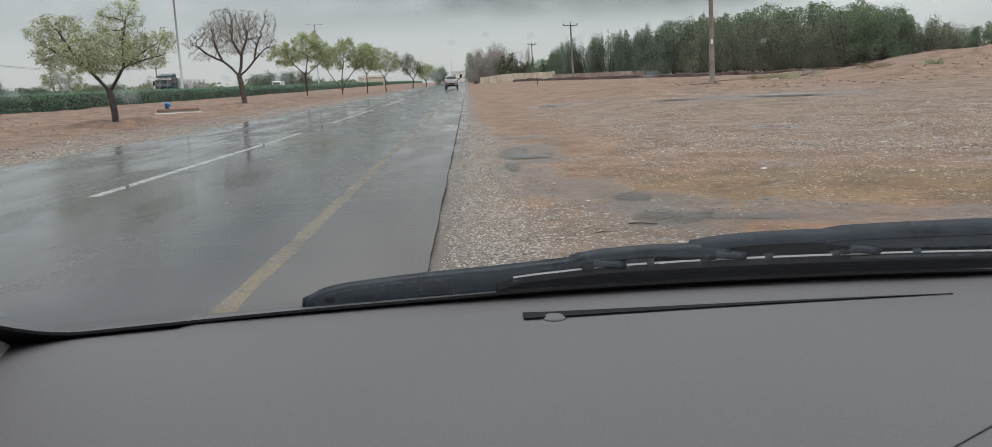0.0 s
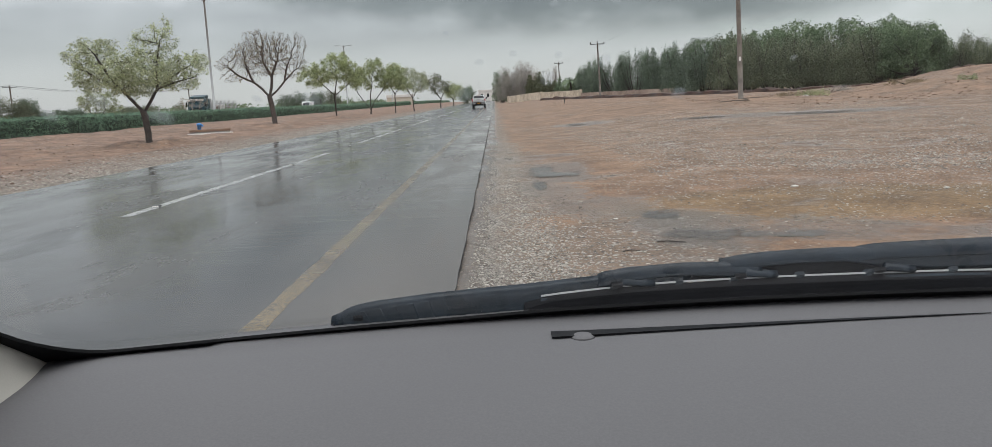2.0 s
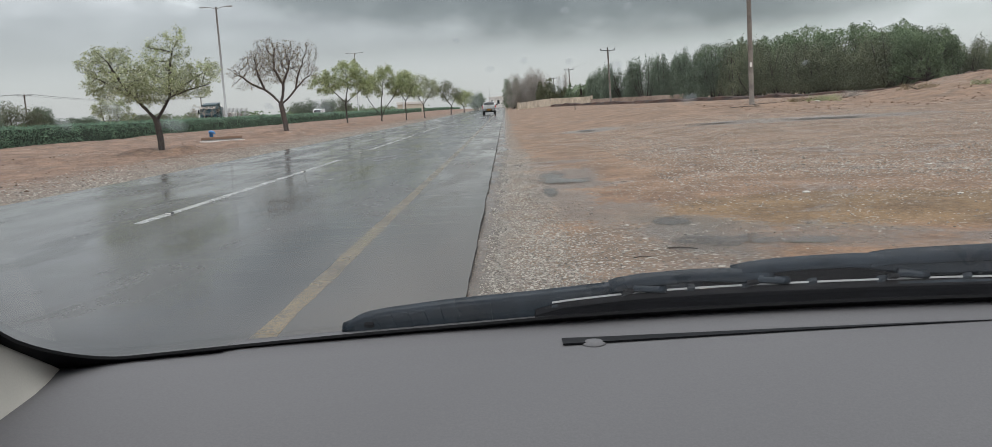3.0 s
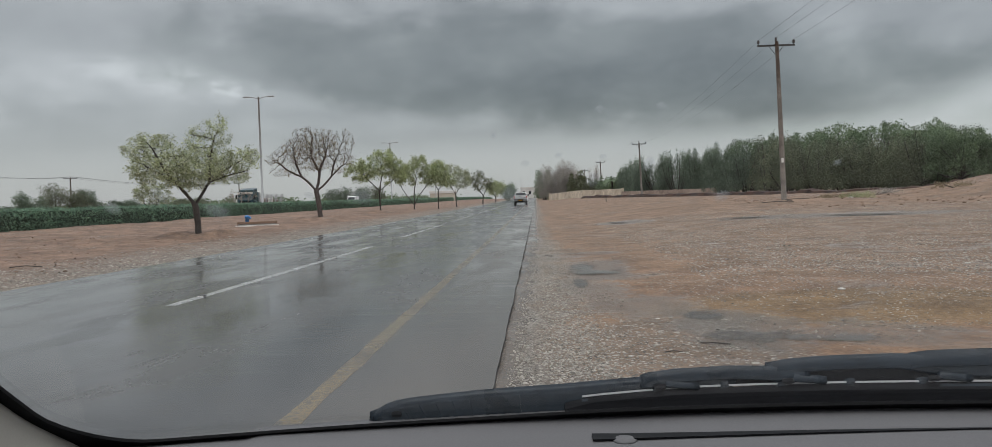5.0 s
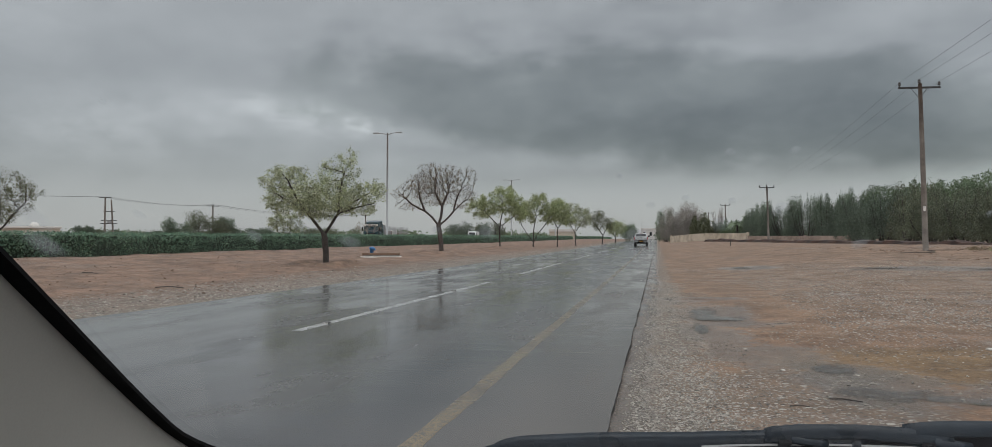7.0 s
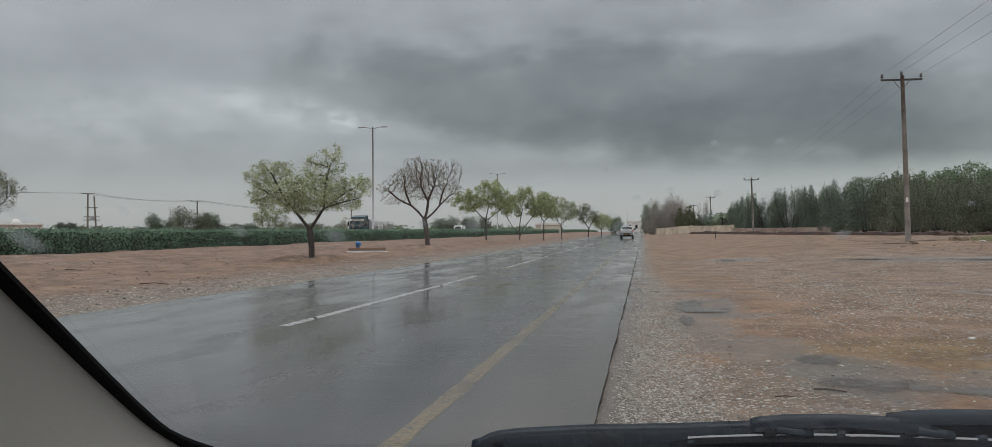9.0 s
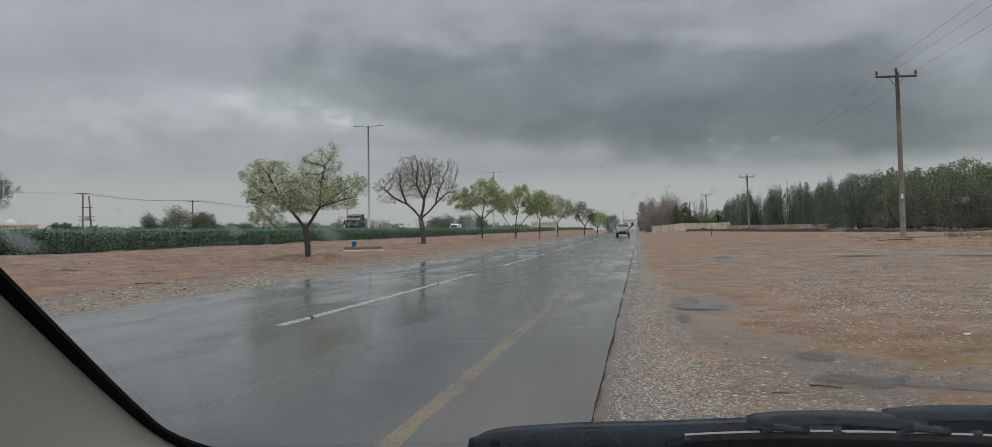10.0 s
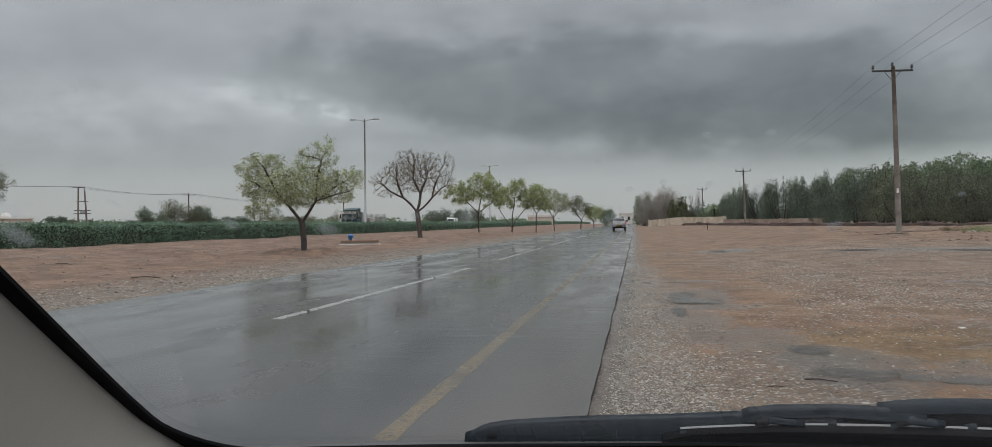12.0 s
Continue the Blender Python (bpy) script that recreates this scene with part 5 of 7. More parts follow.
def broad_tree(name, seed, height, width, n, size, leaf_mat, label, lumps=42):
    """A tree whose domed crown is made of many separate leafy lumps on spreading limbs."""
    rng = np.random.default_rng(seed)
    root = tagged(new(name), label, "tree")
    blobs, stems = [], [tube([(0, 0, 0), (0.1, 0.05, height * 0.22), (0, 0.1, height * 0.45)], [0.24, 0.19, 0.13], 7)]
    for k in range(lumps):
        t = ((k + 0.5) / lumps) ** 0.85
        a, edge = k * 2.4 + rng.random(), math.sqrt(max(0.05, 1 - ((t - 0.30) / 0.78) ** 2))
        r = width * 0.5 * edge * math.sqrt(0.25 + 0.75 * rng.random())
        x, y, z = r * math.cos(a), r * math.sin(a), height * (0.20 + 0.70 * t + 0.04 * rng.normal())
        w = width * (0.070 + 0.045 * rng.random())
        blobs.append((x, y, z, w, w, w * (1.0 + 0.5 * rng.random())))
        stems.append(tube([(0, 0, height * (0.15 + 0.25 * t)), (x * 0.5, y * 0.5, z * 0.72), (x, y, z)], [0.09, 0.055, 0.02], 4))
    part("trunk", merge(*stems), M_BARK, root)
    part("crown", leafy_mass(rng, blobs, n, size, 0.6, 0.0, shell=0.45), leaf_mat, root)
    return root


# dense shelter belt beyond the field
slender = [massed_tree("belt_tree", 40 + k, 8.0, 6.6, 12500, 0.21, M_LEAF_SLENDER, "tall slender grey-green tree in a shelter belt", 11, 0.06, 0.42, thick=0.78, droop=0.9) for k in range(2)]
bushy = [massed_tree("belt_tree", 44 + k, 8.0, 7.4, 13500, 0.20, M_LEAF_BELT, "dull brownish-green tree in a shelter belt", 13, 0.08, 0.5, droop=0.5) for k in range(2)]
domed = [broad_tree("belt_tree", 48 + k, 7.0, 8.2, 13000, 0.20, M_LEAF_DARK, "tall dark green tree with a lumpy crown in a shelter belt") for k in range(2)]
BELT = [(19.3, 168, 1.0), (20.5, 160, 1.05), (23, 155, 1.05), (25.5, 150, 1.02), (27.5, 145, 1.06), (29.3, 139, 1.05), (31, 133, 1.11), (32.5, 128, 1.17), (34, 122, 1.14), (35.6, 117, 1.17), (37.5, 112, 1.11), (39.5, 108, 1.13), (41.5, 105, 1.14), (44, 102, 1.06), (46.5, 99, 1.07), (49, 97, 0.93), (52, 95, 0.79), (55, 93, 0.68), (58, 91, 0.65), (61, 90, 0.67), (64.5, 89, 0.65), (68, 88, 0.68), (72, 87, 0.71), (76, 86, 0.68), (81, 85, 0.72), (27, 160, 1.06), (33, 146, 1.18), (36, 138, 1.27), (39, 130, 1.25), (41, 124, 1.27), (43, 118, 1.19), (46, 113, 1.18), (50, 109, 1.18), (54, 105, 0.97), (59, 101, 0.73), (66, 98, 0.69), (73, 96, 0.72), (48, 103, 1.06), (51, 100.5, 0.98), (56, 98, 0.76)]
used = set()
for i, (x, y, s) in enumerate(BELT):
    kind = domed if i in (27, 28, 29, 30, 31, 32, 33, 37, 38) or (14 < i < 25 and i % 3 == 0) else slender if i < 8 or i in (25, 26) else bushy
    proto = kind[i % 2]
    t = copy_thing(proto, Matrix()) if proto.name in used else proto
    used.add(proto.name)
    h = 0.84 if kind is bushy and 8 < i < 15 else 1.0
    t.location, t.rotation_euler, t.scale = (x, y, land(x, y) - 0.3), (0, 0, i * 2.4), (s, s, s * h * 1.07 * (1 + 0.06 * math.sin(i * 5.1)))
    tagged(t, group="shelter belt")

# grey brushwood, green trees and a palm behind the boundary wall
for k, (x, y, h, w, m, lab, n) in enumerate([
        (5.2, 214, 11.2, 7.6, M_LEAF_GREY, "tall grey-brown leafless brush behind the wall", 21000), (8.6, 212, 9.6, 5.0, M_LEAF_GREY, "grey-brown leafless brush behind the wall", 9000),
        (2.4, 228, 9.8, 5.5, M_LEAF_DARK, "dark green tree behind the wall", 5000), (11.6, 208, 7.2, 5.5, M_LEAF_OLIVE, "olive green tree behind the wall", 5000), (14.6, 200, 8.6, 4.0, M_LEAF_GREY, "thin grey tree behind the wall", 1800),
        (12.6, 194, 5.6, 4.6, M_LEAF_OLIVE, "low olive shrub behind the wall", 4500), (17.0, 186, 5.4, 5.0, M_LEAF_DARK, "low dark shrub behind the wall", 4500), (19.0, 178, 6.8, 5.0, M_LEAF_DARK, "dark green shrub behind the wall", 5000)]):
    t = massed_tree("wall_tree", 60 + k, h, w, n, 0.34 if m is not M_LEAF_GREY else 0.42, m, lab, 8 if m is not M_LEAF_GREY else 15, 0.05, 0.7 if m is not M_LEAF_GREY else 0.16, M_BARK_PALE if m is M_LEAF_GREY else M_BARK, 1.35 if m is M_LEAF_GREY else 1.0)
    t.location = (x, y, land(x, y) - 0.1)


def palm(at, height, label):
    rng = np.random.default_rng(77)
    root = tagged(new("palm"), label, "palm tree")
    root.location = (at[0], at[1], land(*at))
    part("trunk", tube([(0, 0, -0.2), (0.1, 0, height * 0.5), (0.05, 0, height)], [0.25, 0.2, 0.18], 8), M_BARK, root)
    for k in range(14):
        a, lift = k * 2.4, 0.9 - 0.1 * (k % 7)
        v, f = [], []
        for j in range(9):
            s = j / 8
            r, z = 2.6 * s, height + 2.0 * lift * s - 2.4 * s * s * (1.2 - 0.6 * lift)
            w = 0.30 * math.sin(math.pi * min(1, s * 0.92 + 0.06))
            cx, cy = r * math.cos(a), r * math.sin(a)
            v += [(cx - w * math.sin(a), cy + w * math.cos(a), z - w * 0.7), (cx, cy, z), (cx + w * math.sin(a), cy - w * math.cos(a), z - w * 0.7)]
        for j in range(8):
            f += [(3 * j, 3 * j + 1, 3 * j + 4, 3 * j + 3), (3 * j + 1, 3 * j + 2, 3 * j + 5, 3 * j + 4)]
        part("frond", (v, f), M_LEAF_DARK, root)
    return root


palm((16.4, 178), 3.4, "short palm with arching fronds behind the wall")

# ---- hedge along the verge ----
rng = np.random.default_rng(5)
HX, H_TOP = -31.0, 1.22
hy = steps((18, 100, 1.0), (100, 330, 3.0), (330, 560, 10.0))
hv, hf = [], []
for y in hy:
    z = land(HX, y) - 0.1
    w = 0.07 * noise.noise(Vector((0, y * 0.35, 3)))
    top = H_TOP + 0.1 * noise.noise(Vector((4, y * 0.22, 0))) + w
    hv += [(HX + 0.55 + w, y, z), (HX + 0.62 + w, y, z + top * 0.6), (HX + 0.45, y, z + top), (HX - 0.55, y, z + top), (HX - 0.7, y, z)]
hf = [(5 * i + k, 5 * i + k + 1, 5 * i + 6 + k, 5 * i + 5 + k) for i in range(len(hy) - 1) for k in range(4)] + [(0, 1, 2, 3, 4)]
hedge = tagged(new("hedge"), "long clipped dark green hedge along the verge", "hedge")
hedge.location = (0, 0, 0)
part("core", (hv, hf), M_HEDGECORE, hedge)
hn = 76000
hyy = 18 + 300 * rng.random(hn) ** 1.7
side = rng.random(hn)
hz = np.array([land(HX, float(y)) for y in hyy])
wob = np.array([0.12 * noise.noise(Vector((0.0, y * 0.5, 1.0))) + 0.08 * noise.noise(Vector((3.0, y * 2.1, 1.0))) for y in hyy])
face = side < 0.68
hx = np.where(face, HX + 0.62 + wob * 0.8, HX - 0.6 + 1.2 * rng.random(hn))
hzz = hz + np.where(face, -0.05 + (H_TOP + wob) * rng.random(hn), H_TOP - 0.05 + wob + 0.1 * rng.random(hn) ** 3)
tagged(part("leaf_cover", leaves_mesh(rng, np.stack([hx, hyy, hzz], 1), 0.06, 0.115, 0.65), M_LEAF_HEDGE, hedge), kind="stuff")
fyy = 300 + 260 * rng.random(5200)
fxx = HX + 0.55 + 0.12 * rng.normal(size=5200)
fzz = np.array([land(HX, float(y)) for y in fyy]) + H_TOP * rng.random(5200)
tagged(part("leaf_cover", leaves_mesh(rng, np.stack([fxx, fyy, fzz], 1), 0.05, 0.34, 0.65), M_LEAF_HEDGE, hedge), kind="stuff")

# ---- far tree line beyond the hedge ----


def far_clump(name, x, y, w, h, seed, mat, label, n=900, size=0.5):
    r = np.random.default_rng(seed)
    root = tagged(new(name), label, "trees")
    root.location = (x, y, land(x, y) - 0.2)
    blobs = [((r.random() - 0.5) * w, (r.random() - 0.5) * w * 0.4, h * (0.3 + 0.3 * r.random()), w * 0.22, w * 0.2, h * (0.28 + 0.12 * r.random())) for _ in range(7)]
    for b in blobs[:4]:
        part("trunk", tube([(b[0], b[1], 0), (b[0], b[1], b[2])], [0.2, 0.1], 5), M_BARK, root)
    part("crown", leafy_mass(r, blobs, n, size, 0.6, shell=0.2), mat, root)


# paler leaves than the near trees have, rain haze put into their colour
for k, (az, d, w, h, m) in enumerate([(-38.3, 215, 7, 4.2, 0), (-36.8, 240, 9, 3.4, 1), (-34.2, 260, 12, 3.2, 0), (-32.1, 215, 9, 6.6, 0), (-30.9, 205, 11, 8.6, 2), (-29.4, 222, 6, 7.4, 0), (-28.2, 230, 8, 4.6, 0), (-40.3, 230, 6, 4.4, 1),
                                      (-26.5, 300, 12, 5, 0), (-24, 320, 14, 5, 1), (-13.0, 230, 11, 6.5, 0), (-11.6, 240, 8, 6.0, 1), (-22, 330, 14, 5.4, 2)]):
    a = radians(az)
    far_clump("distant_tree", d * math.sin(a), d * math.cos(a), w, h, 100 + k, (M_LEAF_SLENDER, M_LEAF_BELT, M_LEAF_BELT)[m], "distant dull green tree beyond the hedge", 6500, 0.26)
rng = np.random.default_rng(9)
cents = []
for k in range(340):
    a, d = radians(-52 + 46 * rng.random()), 380 + 200 * rng.random()
    h = 2.2 + 3.0 * rng.random() ** 2
    c = np.array([d * math.sin(a), d * math.cos(a), rise(d * math.cos(a)) + 0.35])
    cents.append(c + rng.normal(size=(70, 3)) * np.array([3.0, 3.0, 0]) + np.stack([np.zeros(70), np.zeros(70), h * rng.random(70)], 1))
tagged(part("far_woods", leaves_mesh(rng, np.concatenate(cents), 0.3, 1.1, 0.7), M_LEAF_DARK), "low dull green woods on the horizon", "woods", kind="stuff")
rng = np.random.default_rng(19)
cents = []
for k in range(260):
    a, d = radians(-2 + 60 * rng.random()), 420 + 260 * rng.random()
    h = 3 + 4.0 * rng.random() ** 2
    c = np.array([d * math.sin(a), d * math.cos(a), rise(d * math.cos(a)) + 0.35])
    if c[0] < 14:
        continue
    cents.append(c + rng.normal(size=(70, 3)) * np.array([4.0, 4.0, 0]) + np.stack([np.zeros(70), np.zeros(70), h * rng.random(70)], 1))
tagged(part("far_woods", leaves_mesh(rng, np.concatenate(cents), 0.3, 1.2, 0.7), M_LEAF_DARK), "low dark woods behind the field", "woods", kind="stuff")

# ---- overhead lines ----


def utility_pole(name, base, top, arm_half, arm_dir, label, r0=0.17, r1=0.11):
    """A wooden pole with a steel crossarm and three pin insulators; the arm lies along arm_dir."""
    root = tagged(new(name), label, "utility pole")
    root.location = base
    t = Vector(top) - Vector(base)
    part("pole", tube([(0, 0, -0.3), tuple(t * 0.33), tuple(t * 0.66), tuple(t)], [r0, r0 * 0.9, (r0 + r1) / 2 * 0.95, r1], 12), M_WOOD, root, smooth=True)
    d = Vector(arm_dir).normalized()
    c = t - Vector((0, 0, 0.22))
    s = d.cross(Vector((0, 0, 1)))
    off = s * -0.13
    arm = part("crossarm", box_bm(-arm_half, arm_half, -0.05, 0.05, -0.055, 0.055, 0.008), M_DARKSTEEL, root)
    arm.location, arm.rotation_euler = c + off, (0, 0, math.atan2(d.y, d.x))
    pins = []
    for k in (-1, 0, 1):
        p = c + off + d * (arm_half * 0.94 * k) + Vector((0, 0, 0.05 if k else 0.20))
        ins = part("insulator", lathe([(0.02, 0), (0.02, 0.06), (0.085, 0.07), (0.07, 0.12), (0.10, 0.13), (0.06, 0.20), (0.085, 0.21), (0.05, 0.29), (0.02, 0.30)], 10), M_CERAMIC, root)
        ins.location = p
        pins.append(Vector(base) + p + Vector((0, 0, 0.28)))
        if k:
            part("brace", tube([tuple(c + off + d * (arm_half * 0.42 * k)), tuple(c + off - Vector((0, 0, 0.55)) + d * 0.06 * k)], [0.018, 0.018], 5), M_DARKSTEEL, root)
    return root, pins


def wire(a, b, sag, radius=0.0055):
    pts = [tuple(Vector(a).lerp(Vector(b), i / 24) - Vector((0, 0, sag * 4 * (i / 24) * (1 - i / 24)))) for i in range(25)]
    tagged(part("overhead_wire", tube(pts, [radius] * 25, 5), M_WIRE), "thin dark overhead wire strung between poles", "wire", "overhead wires")


pole_a, pins_a = utility_pole("utility_pole", (15.45, 52.0, 0.62), (15.21, 52.0, 10.55), 1.17, (1, 0.05, 0), "weathered wooden utility pole with a steel crossarm")
z2 = land(17.3, 135.4)
pole_b, pins_b = utility_pole("utility_pole", (17.3, 135.4, z2), (17.05, 135.4, 9.85), 1.17, (1, 0.05, 0), "weathered wooden utility pole with a steel crossarm")
pole_c, pins_c = utility_pole("utility_pole", (17.4, 219.0, land(17.4, 219)), (17.25, 219.0, 10.5), 1.2, (1, 0.05, 0), "distant wooden utility pole with a crossarm")
pole_d, pins_d = utility_pole("utility_pole", (17.0, 285.0, land(17, 285)), (17.0, 285.0, 10.6), 1.2, (1, 0.05, 0), "distant wooden utility pole with a crossarm")
pole_z, pins_z = utility_pole("utility_pole", (13.4, -32.0, 0.1), (13.4, -32.0, 11.4), 1.17, (1, 0.05, 0), "weathered wooden utility pole with a steel crossarm")
for p, q, sag in ((pins_a, pins_b, 0.9), (pins_b, pins_c, 0.9), (pins_c, pins_d, 0.8), (pins_z, pins_a, 0.35)):
    for a, b in zip(p, q):
        wire(a, b, sag)
# a small number tag on the near pole
tag = part("tag", box_bm(-0.07, 0.07, -0.012, 0.012, -0.14, 0.14, 0.01), M_WHITEWALL, pole_a, "small white plate")
tag.location = (-0.10, -0.175, 2.55)

lp = []
for k, (az, el, d) in enumerate([(-30.2, 2.32, 239), (-20.18, 1.76, 315), (-51.0, 2.9, 185)]):
    a = radians(az)
    x, y = d * math.sin(a), d * math.cos(a)
    _, pins = utility_pole("utility_pole", (x, y, land(x, y)), (x, y, EYE_Z + d * math.tan(radians(el)) - 0.3), 1.6, (math.cos(a), -math.sin(a), 0), "distant dark utility pole with a crossarm", 0.22, 0.16)
    lp.append(pins)


def transformer_frame(d=200.0):
    """Two poles joined by crossbars that carry a platform."""
    root = tagged(new("transformer_frame"), "distant twin-pole transformer frame with crossbars", "utility pole")
    a = radians(-36.4)
    f, r = Vector((math.sin(a), math.cos(a), 0)), Vector((math.cos(a), -math.sin(a), 0))
    base = f * d
    root.location = (base.x, base.y, land(base.x, base.y))
    part("pole", tube([tuple(r * -0.95), tuple(r * -0.85 + Vector((0, 0, 9.7)))], [0.22, 0.16], 8), M_WOOD, root)
    part("pole", tube([tuple(r * 0.85), tuple(r * 0.35 + Vector((0, 0, 9.2)))], [0.22, 0.16], 8), M_WOOD, root)
    for z, w in ((9.65, 1.3), (6.6, 1.2), (4.6, 1.6), (3.9, 1.7)):
        c = r * (-0.85 if z > 9 else -0.1)
        part("crossbar", tube([tuple(c - r * w + Vector((0, 0, z))), tuple(c + r * w + Vector((0, 0, z)))], [0.09, 0.09], 6), M_DARKSTEEL, root)
    part("transformer_tank", box_bm(-0.45, 0.45, -0.35, 0.35, 3.95, 4.55, 0.05), M_STEEL, root)
    p = base - r * 0.85 + Vector((0, 0, root.location.z + 9.8))
    return [p + r * k for k in (-1.2, 0, 1.2)]


tf_pins = transformer_frame()
for a, b in zip(lp[2], tf_pins):
    wire(a, b, 0.4, 0.02)
for a, b in zip(tf_pins, lp[0]):
    wire(a, b, 0.8, 0.02)
for a, b in zip(lp[0], lp[1]):
    wire(a, b, 1.5, 0.025)


def street_lamp(x, y, top, label):
    root = tagged(new("street_lamp"), label, "street lamp", "highway lamps")
    z = land(x, y)
    root.location = (x, y, z)
    h = top - z
    part("mast", tube([(0, 0, -0.3), (0, 0, h * 0.5), (0, 0, h)], [0.16, 0.13, 0.10], 12), M_STEEL, root, smooth=True)
    part("base_plate", box_bm(-0.25, 0.25, -0.25, 0.25, 0, 0.06, 0.01), M_STEEL, root)
    for s in (-1, 1):
        part("arm", tube([(0, 0, h - 0.25), (s * 0.7, 0, h - 0.05), (s * 1.25, 0, h)], [0.05, 0.05, 0.045], 8), M_STEEL, root)
        part("lamp_head", box_bm(min(s * 1.15, s * 2.0), max(s * 1.15, s * 2.0), -0.16, 0.16, h - 0.07, h + 0.07, 0.03), M_STEEL, root)


street_lamp(-35.0, 103.4, 15.45, "tall grey twin-arm highway lamp behind the hedge")
street_lamp(-33.5, 189.0, 15.35, "tall grey twin-arm highway lamp behind the hedge")
street_lamp(-35.2, 287.0, 15.35, "tall grey twin-arm highway lamp behind the hedge")

# ---- walls and buildings ----


def boundary_wall(points, height, label, material):
    for (xa, ya), (xb, yb) in zip(points, points[1:]):
        n = max(2, int(math.hypot(xb - xa, yb - ya) / 4))
        d = Vector((xb - xa, yb - ya, 0)).normalized()
        s = d.cross(Vector((0, 0, 1))) * 0.1
        v, f = [], []
        for i in range(n + 1):
            x, y = xa + (xb - xa) * i / n, ya + (yb - ya) * i / n
            z = land(x, y)
            h = height + 0.05 * noise.noise(Vector((x, y, 0)))
            v += [(x + s.x, y + s.y, z - 0.3), (x + s.x, y + s.y, z + h), (x - s.x, y - s.y, z + h), (x - s.x, y - s.y, z - 0.3)]
        f = [(4 * i + k, 4 * i + (k + 1) % 4, 4 * i + 4 + (k + 1) % 4, 4 * i + 4 + k) for i in range(n) for k in range(4)] + [(0, 1, 2, 3), (4 * n + 3, 4 * n + 2, 4 * n + 1, 4 * n)]
        wall = tagged(part("boundary_wall", (v, f), material), label, "wall", kind="structure")
        for i in (0, n):
            x, y = xa + (xb - xa) * i / n, ya + (yb - ya) * i / n
            post = part("pier", box_bm(-0.2, 0.2, -0.2, 0.2, -0.3, height + 0.12, 0.02), material, wall)
            post.location, post.rotation_euler = (x, y, land(x, y)), (0, 0, math.atan2(d.y, d.x))


boundary_wall([(3.4, 204.0), (3.2, 196.0), (10.0, 176.0), (16.5, 158.0)], 1.55, "low weathered cream boundary wall along the field", M_WALL)
boundary_wall([(16.5, 158.0), (24.0, 143.0), (28.0, 130.0)], 1.0, "low weathered pinkish boundary wall along the field", M_PINKWALL)


def house(name, x, y, turn, w, dep, h, mat, windows, label, parapet=0.4, dome=False):
    root = tagged(new(name), label, "building")
    root.location, root.rotation_euler = (x, y, land(x, y) - 0.1), (0, 0, radians(turn))
    part("wall", box_bm(-w / 2, w / 2, 0, dep, 0, h, 0.03), mat, root)
    part("roof", box_bm(-w / 2 - 0.25, w / 2 + 0.25, -0.25, dep + 0.25, h + 0.004, h + parapet, 0.04), M_WHITEWALL, root, "pale flat roof slab")
    for i in range(windows):
        cx = -w / 2 + w * (i + 0.5) / windows
        win = part("window", box_bm(cx - w / windows * 0.22, cx + w / windows * 0.22, -0.06, 0.1, h * 0.35, h * 0.8, 0.01), M_WHITEWALL, root)
        part("pane", box_bm(cx - w / windows * 0.18, cx + w / windows * 0.18, -0.075, -0.064, h * 0.39, h * 0.76), M_DARKGLASS, win)
    if dome:
        part("dome", shifted(lathe([(0.75, 0), (0.74, 0.2), (0.62, 0.5), (0.4, 0.72), (0.1, 0.82)], 20), Matrix.Translation((w * 0.28, dep * 0.4, h + parapet))), M_WHITEWALL, root, "white dome", smooth=True)
    return root


house("house", -107.0, 118.0, 42, 17, 8, 2.55, M_HOUSE, 3, "low cream house with a white dome behind the hedge", 0.35, True)
house("long_building", -34.2, 300.0, 6, 9.5, 9, 3.0, M_HOUSE, 0, "long low cream building behind the hedge", 0.9)
house("end_building", -3.2, 420.0, 0.4, 9.5, 8, 5.0, M_WHITEWALL, 3, "white and pink building at the road's end", 0.7)
mast = tagged(new("radio_mast"), "thin distant mast beside the road's end", "mast")
mast.location = (-7.2, 400.0, land(-7.2, 400))
part("shaft", tube([(0, 0, -0.2), (0, 0, 5), (0, 0, 10)], [0.12, 0.09, 0.05], 6), M_STEEL, mast)

# ---- concrete valve chamber with a blue valve ----
slab = tagged(new("valve_chamber"), "low concrete chamber slab on the verge", "concrete slab")
slab.location, slab.rotation_euler = (-17.6, 50.8, ground_z(-17.6, 50.8)), (0, 0, radians(19))
part("base", box_bm(-1.15, 1.15, -0.5, 0.5, -0.1, 0.12, 0.02), M_CONCRETE, slab)
part("cover", box_bm(-1.2, 1.2, -0.55, 0.55, 0.124, 0.27, 0.02), M_CLOD, slab, "mud-stained cover slab")
part("edge_course", box_bm(-1.3, 1.3, -0.75, -0.56, -0.1, 0.05, 0.01), M_WHITEWALL, slab, "pale kerb in front of the slab")
valve = tagged(new("water_valve"), "blue painted water valve standing on the slab", "valve")
valve.location = (-18.15, 50.55, ground_z(-17.6, 50.8) + 0.27)
part("stem", shifted(lathe([(0.12, 0), (0.12, 0.22), (0.16, 0.24), (0.16, 0.34), (0.06, 0.40)], 12), Matrix()), M_BLUE, valve, smooth=True)
part("outlet", tube([(0, 0, 0.26), (0.16, 0, 0.27), (0.22, 0, 0.18)], [0.07, 0.07, 0.07], 8), M_BLUE, valve)

# ---- the pickup truck on the road ----


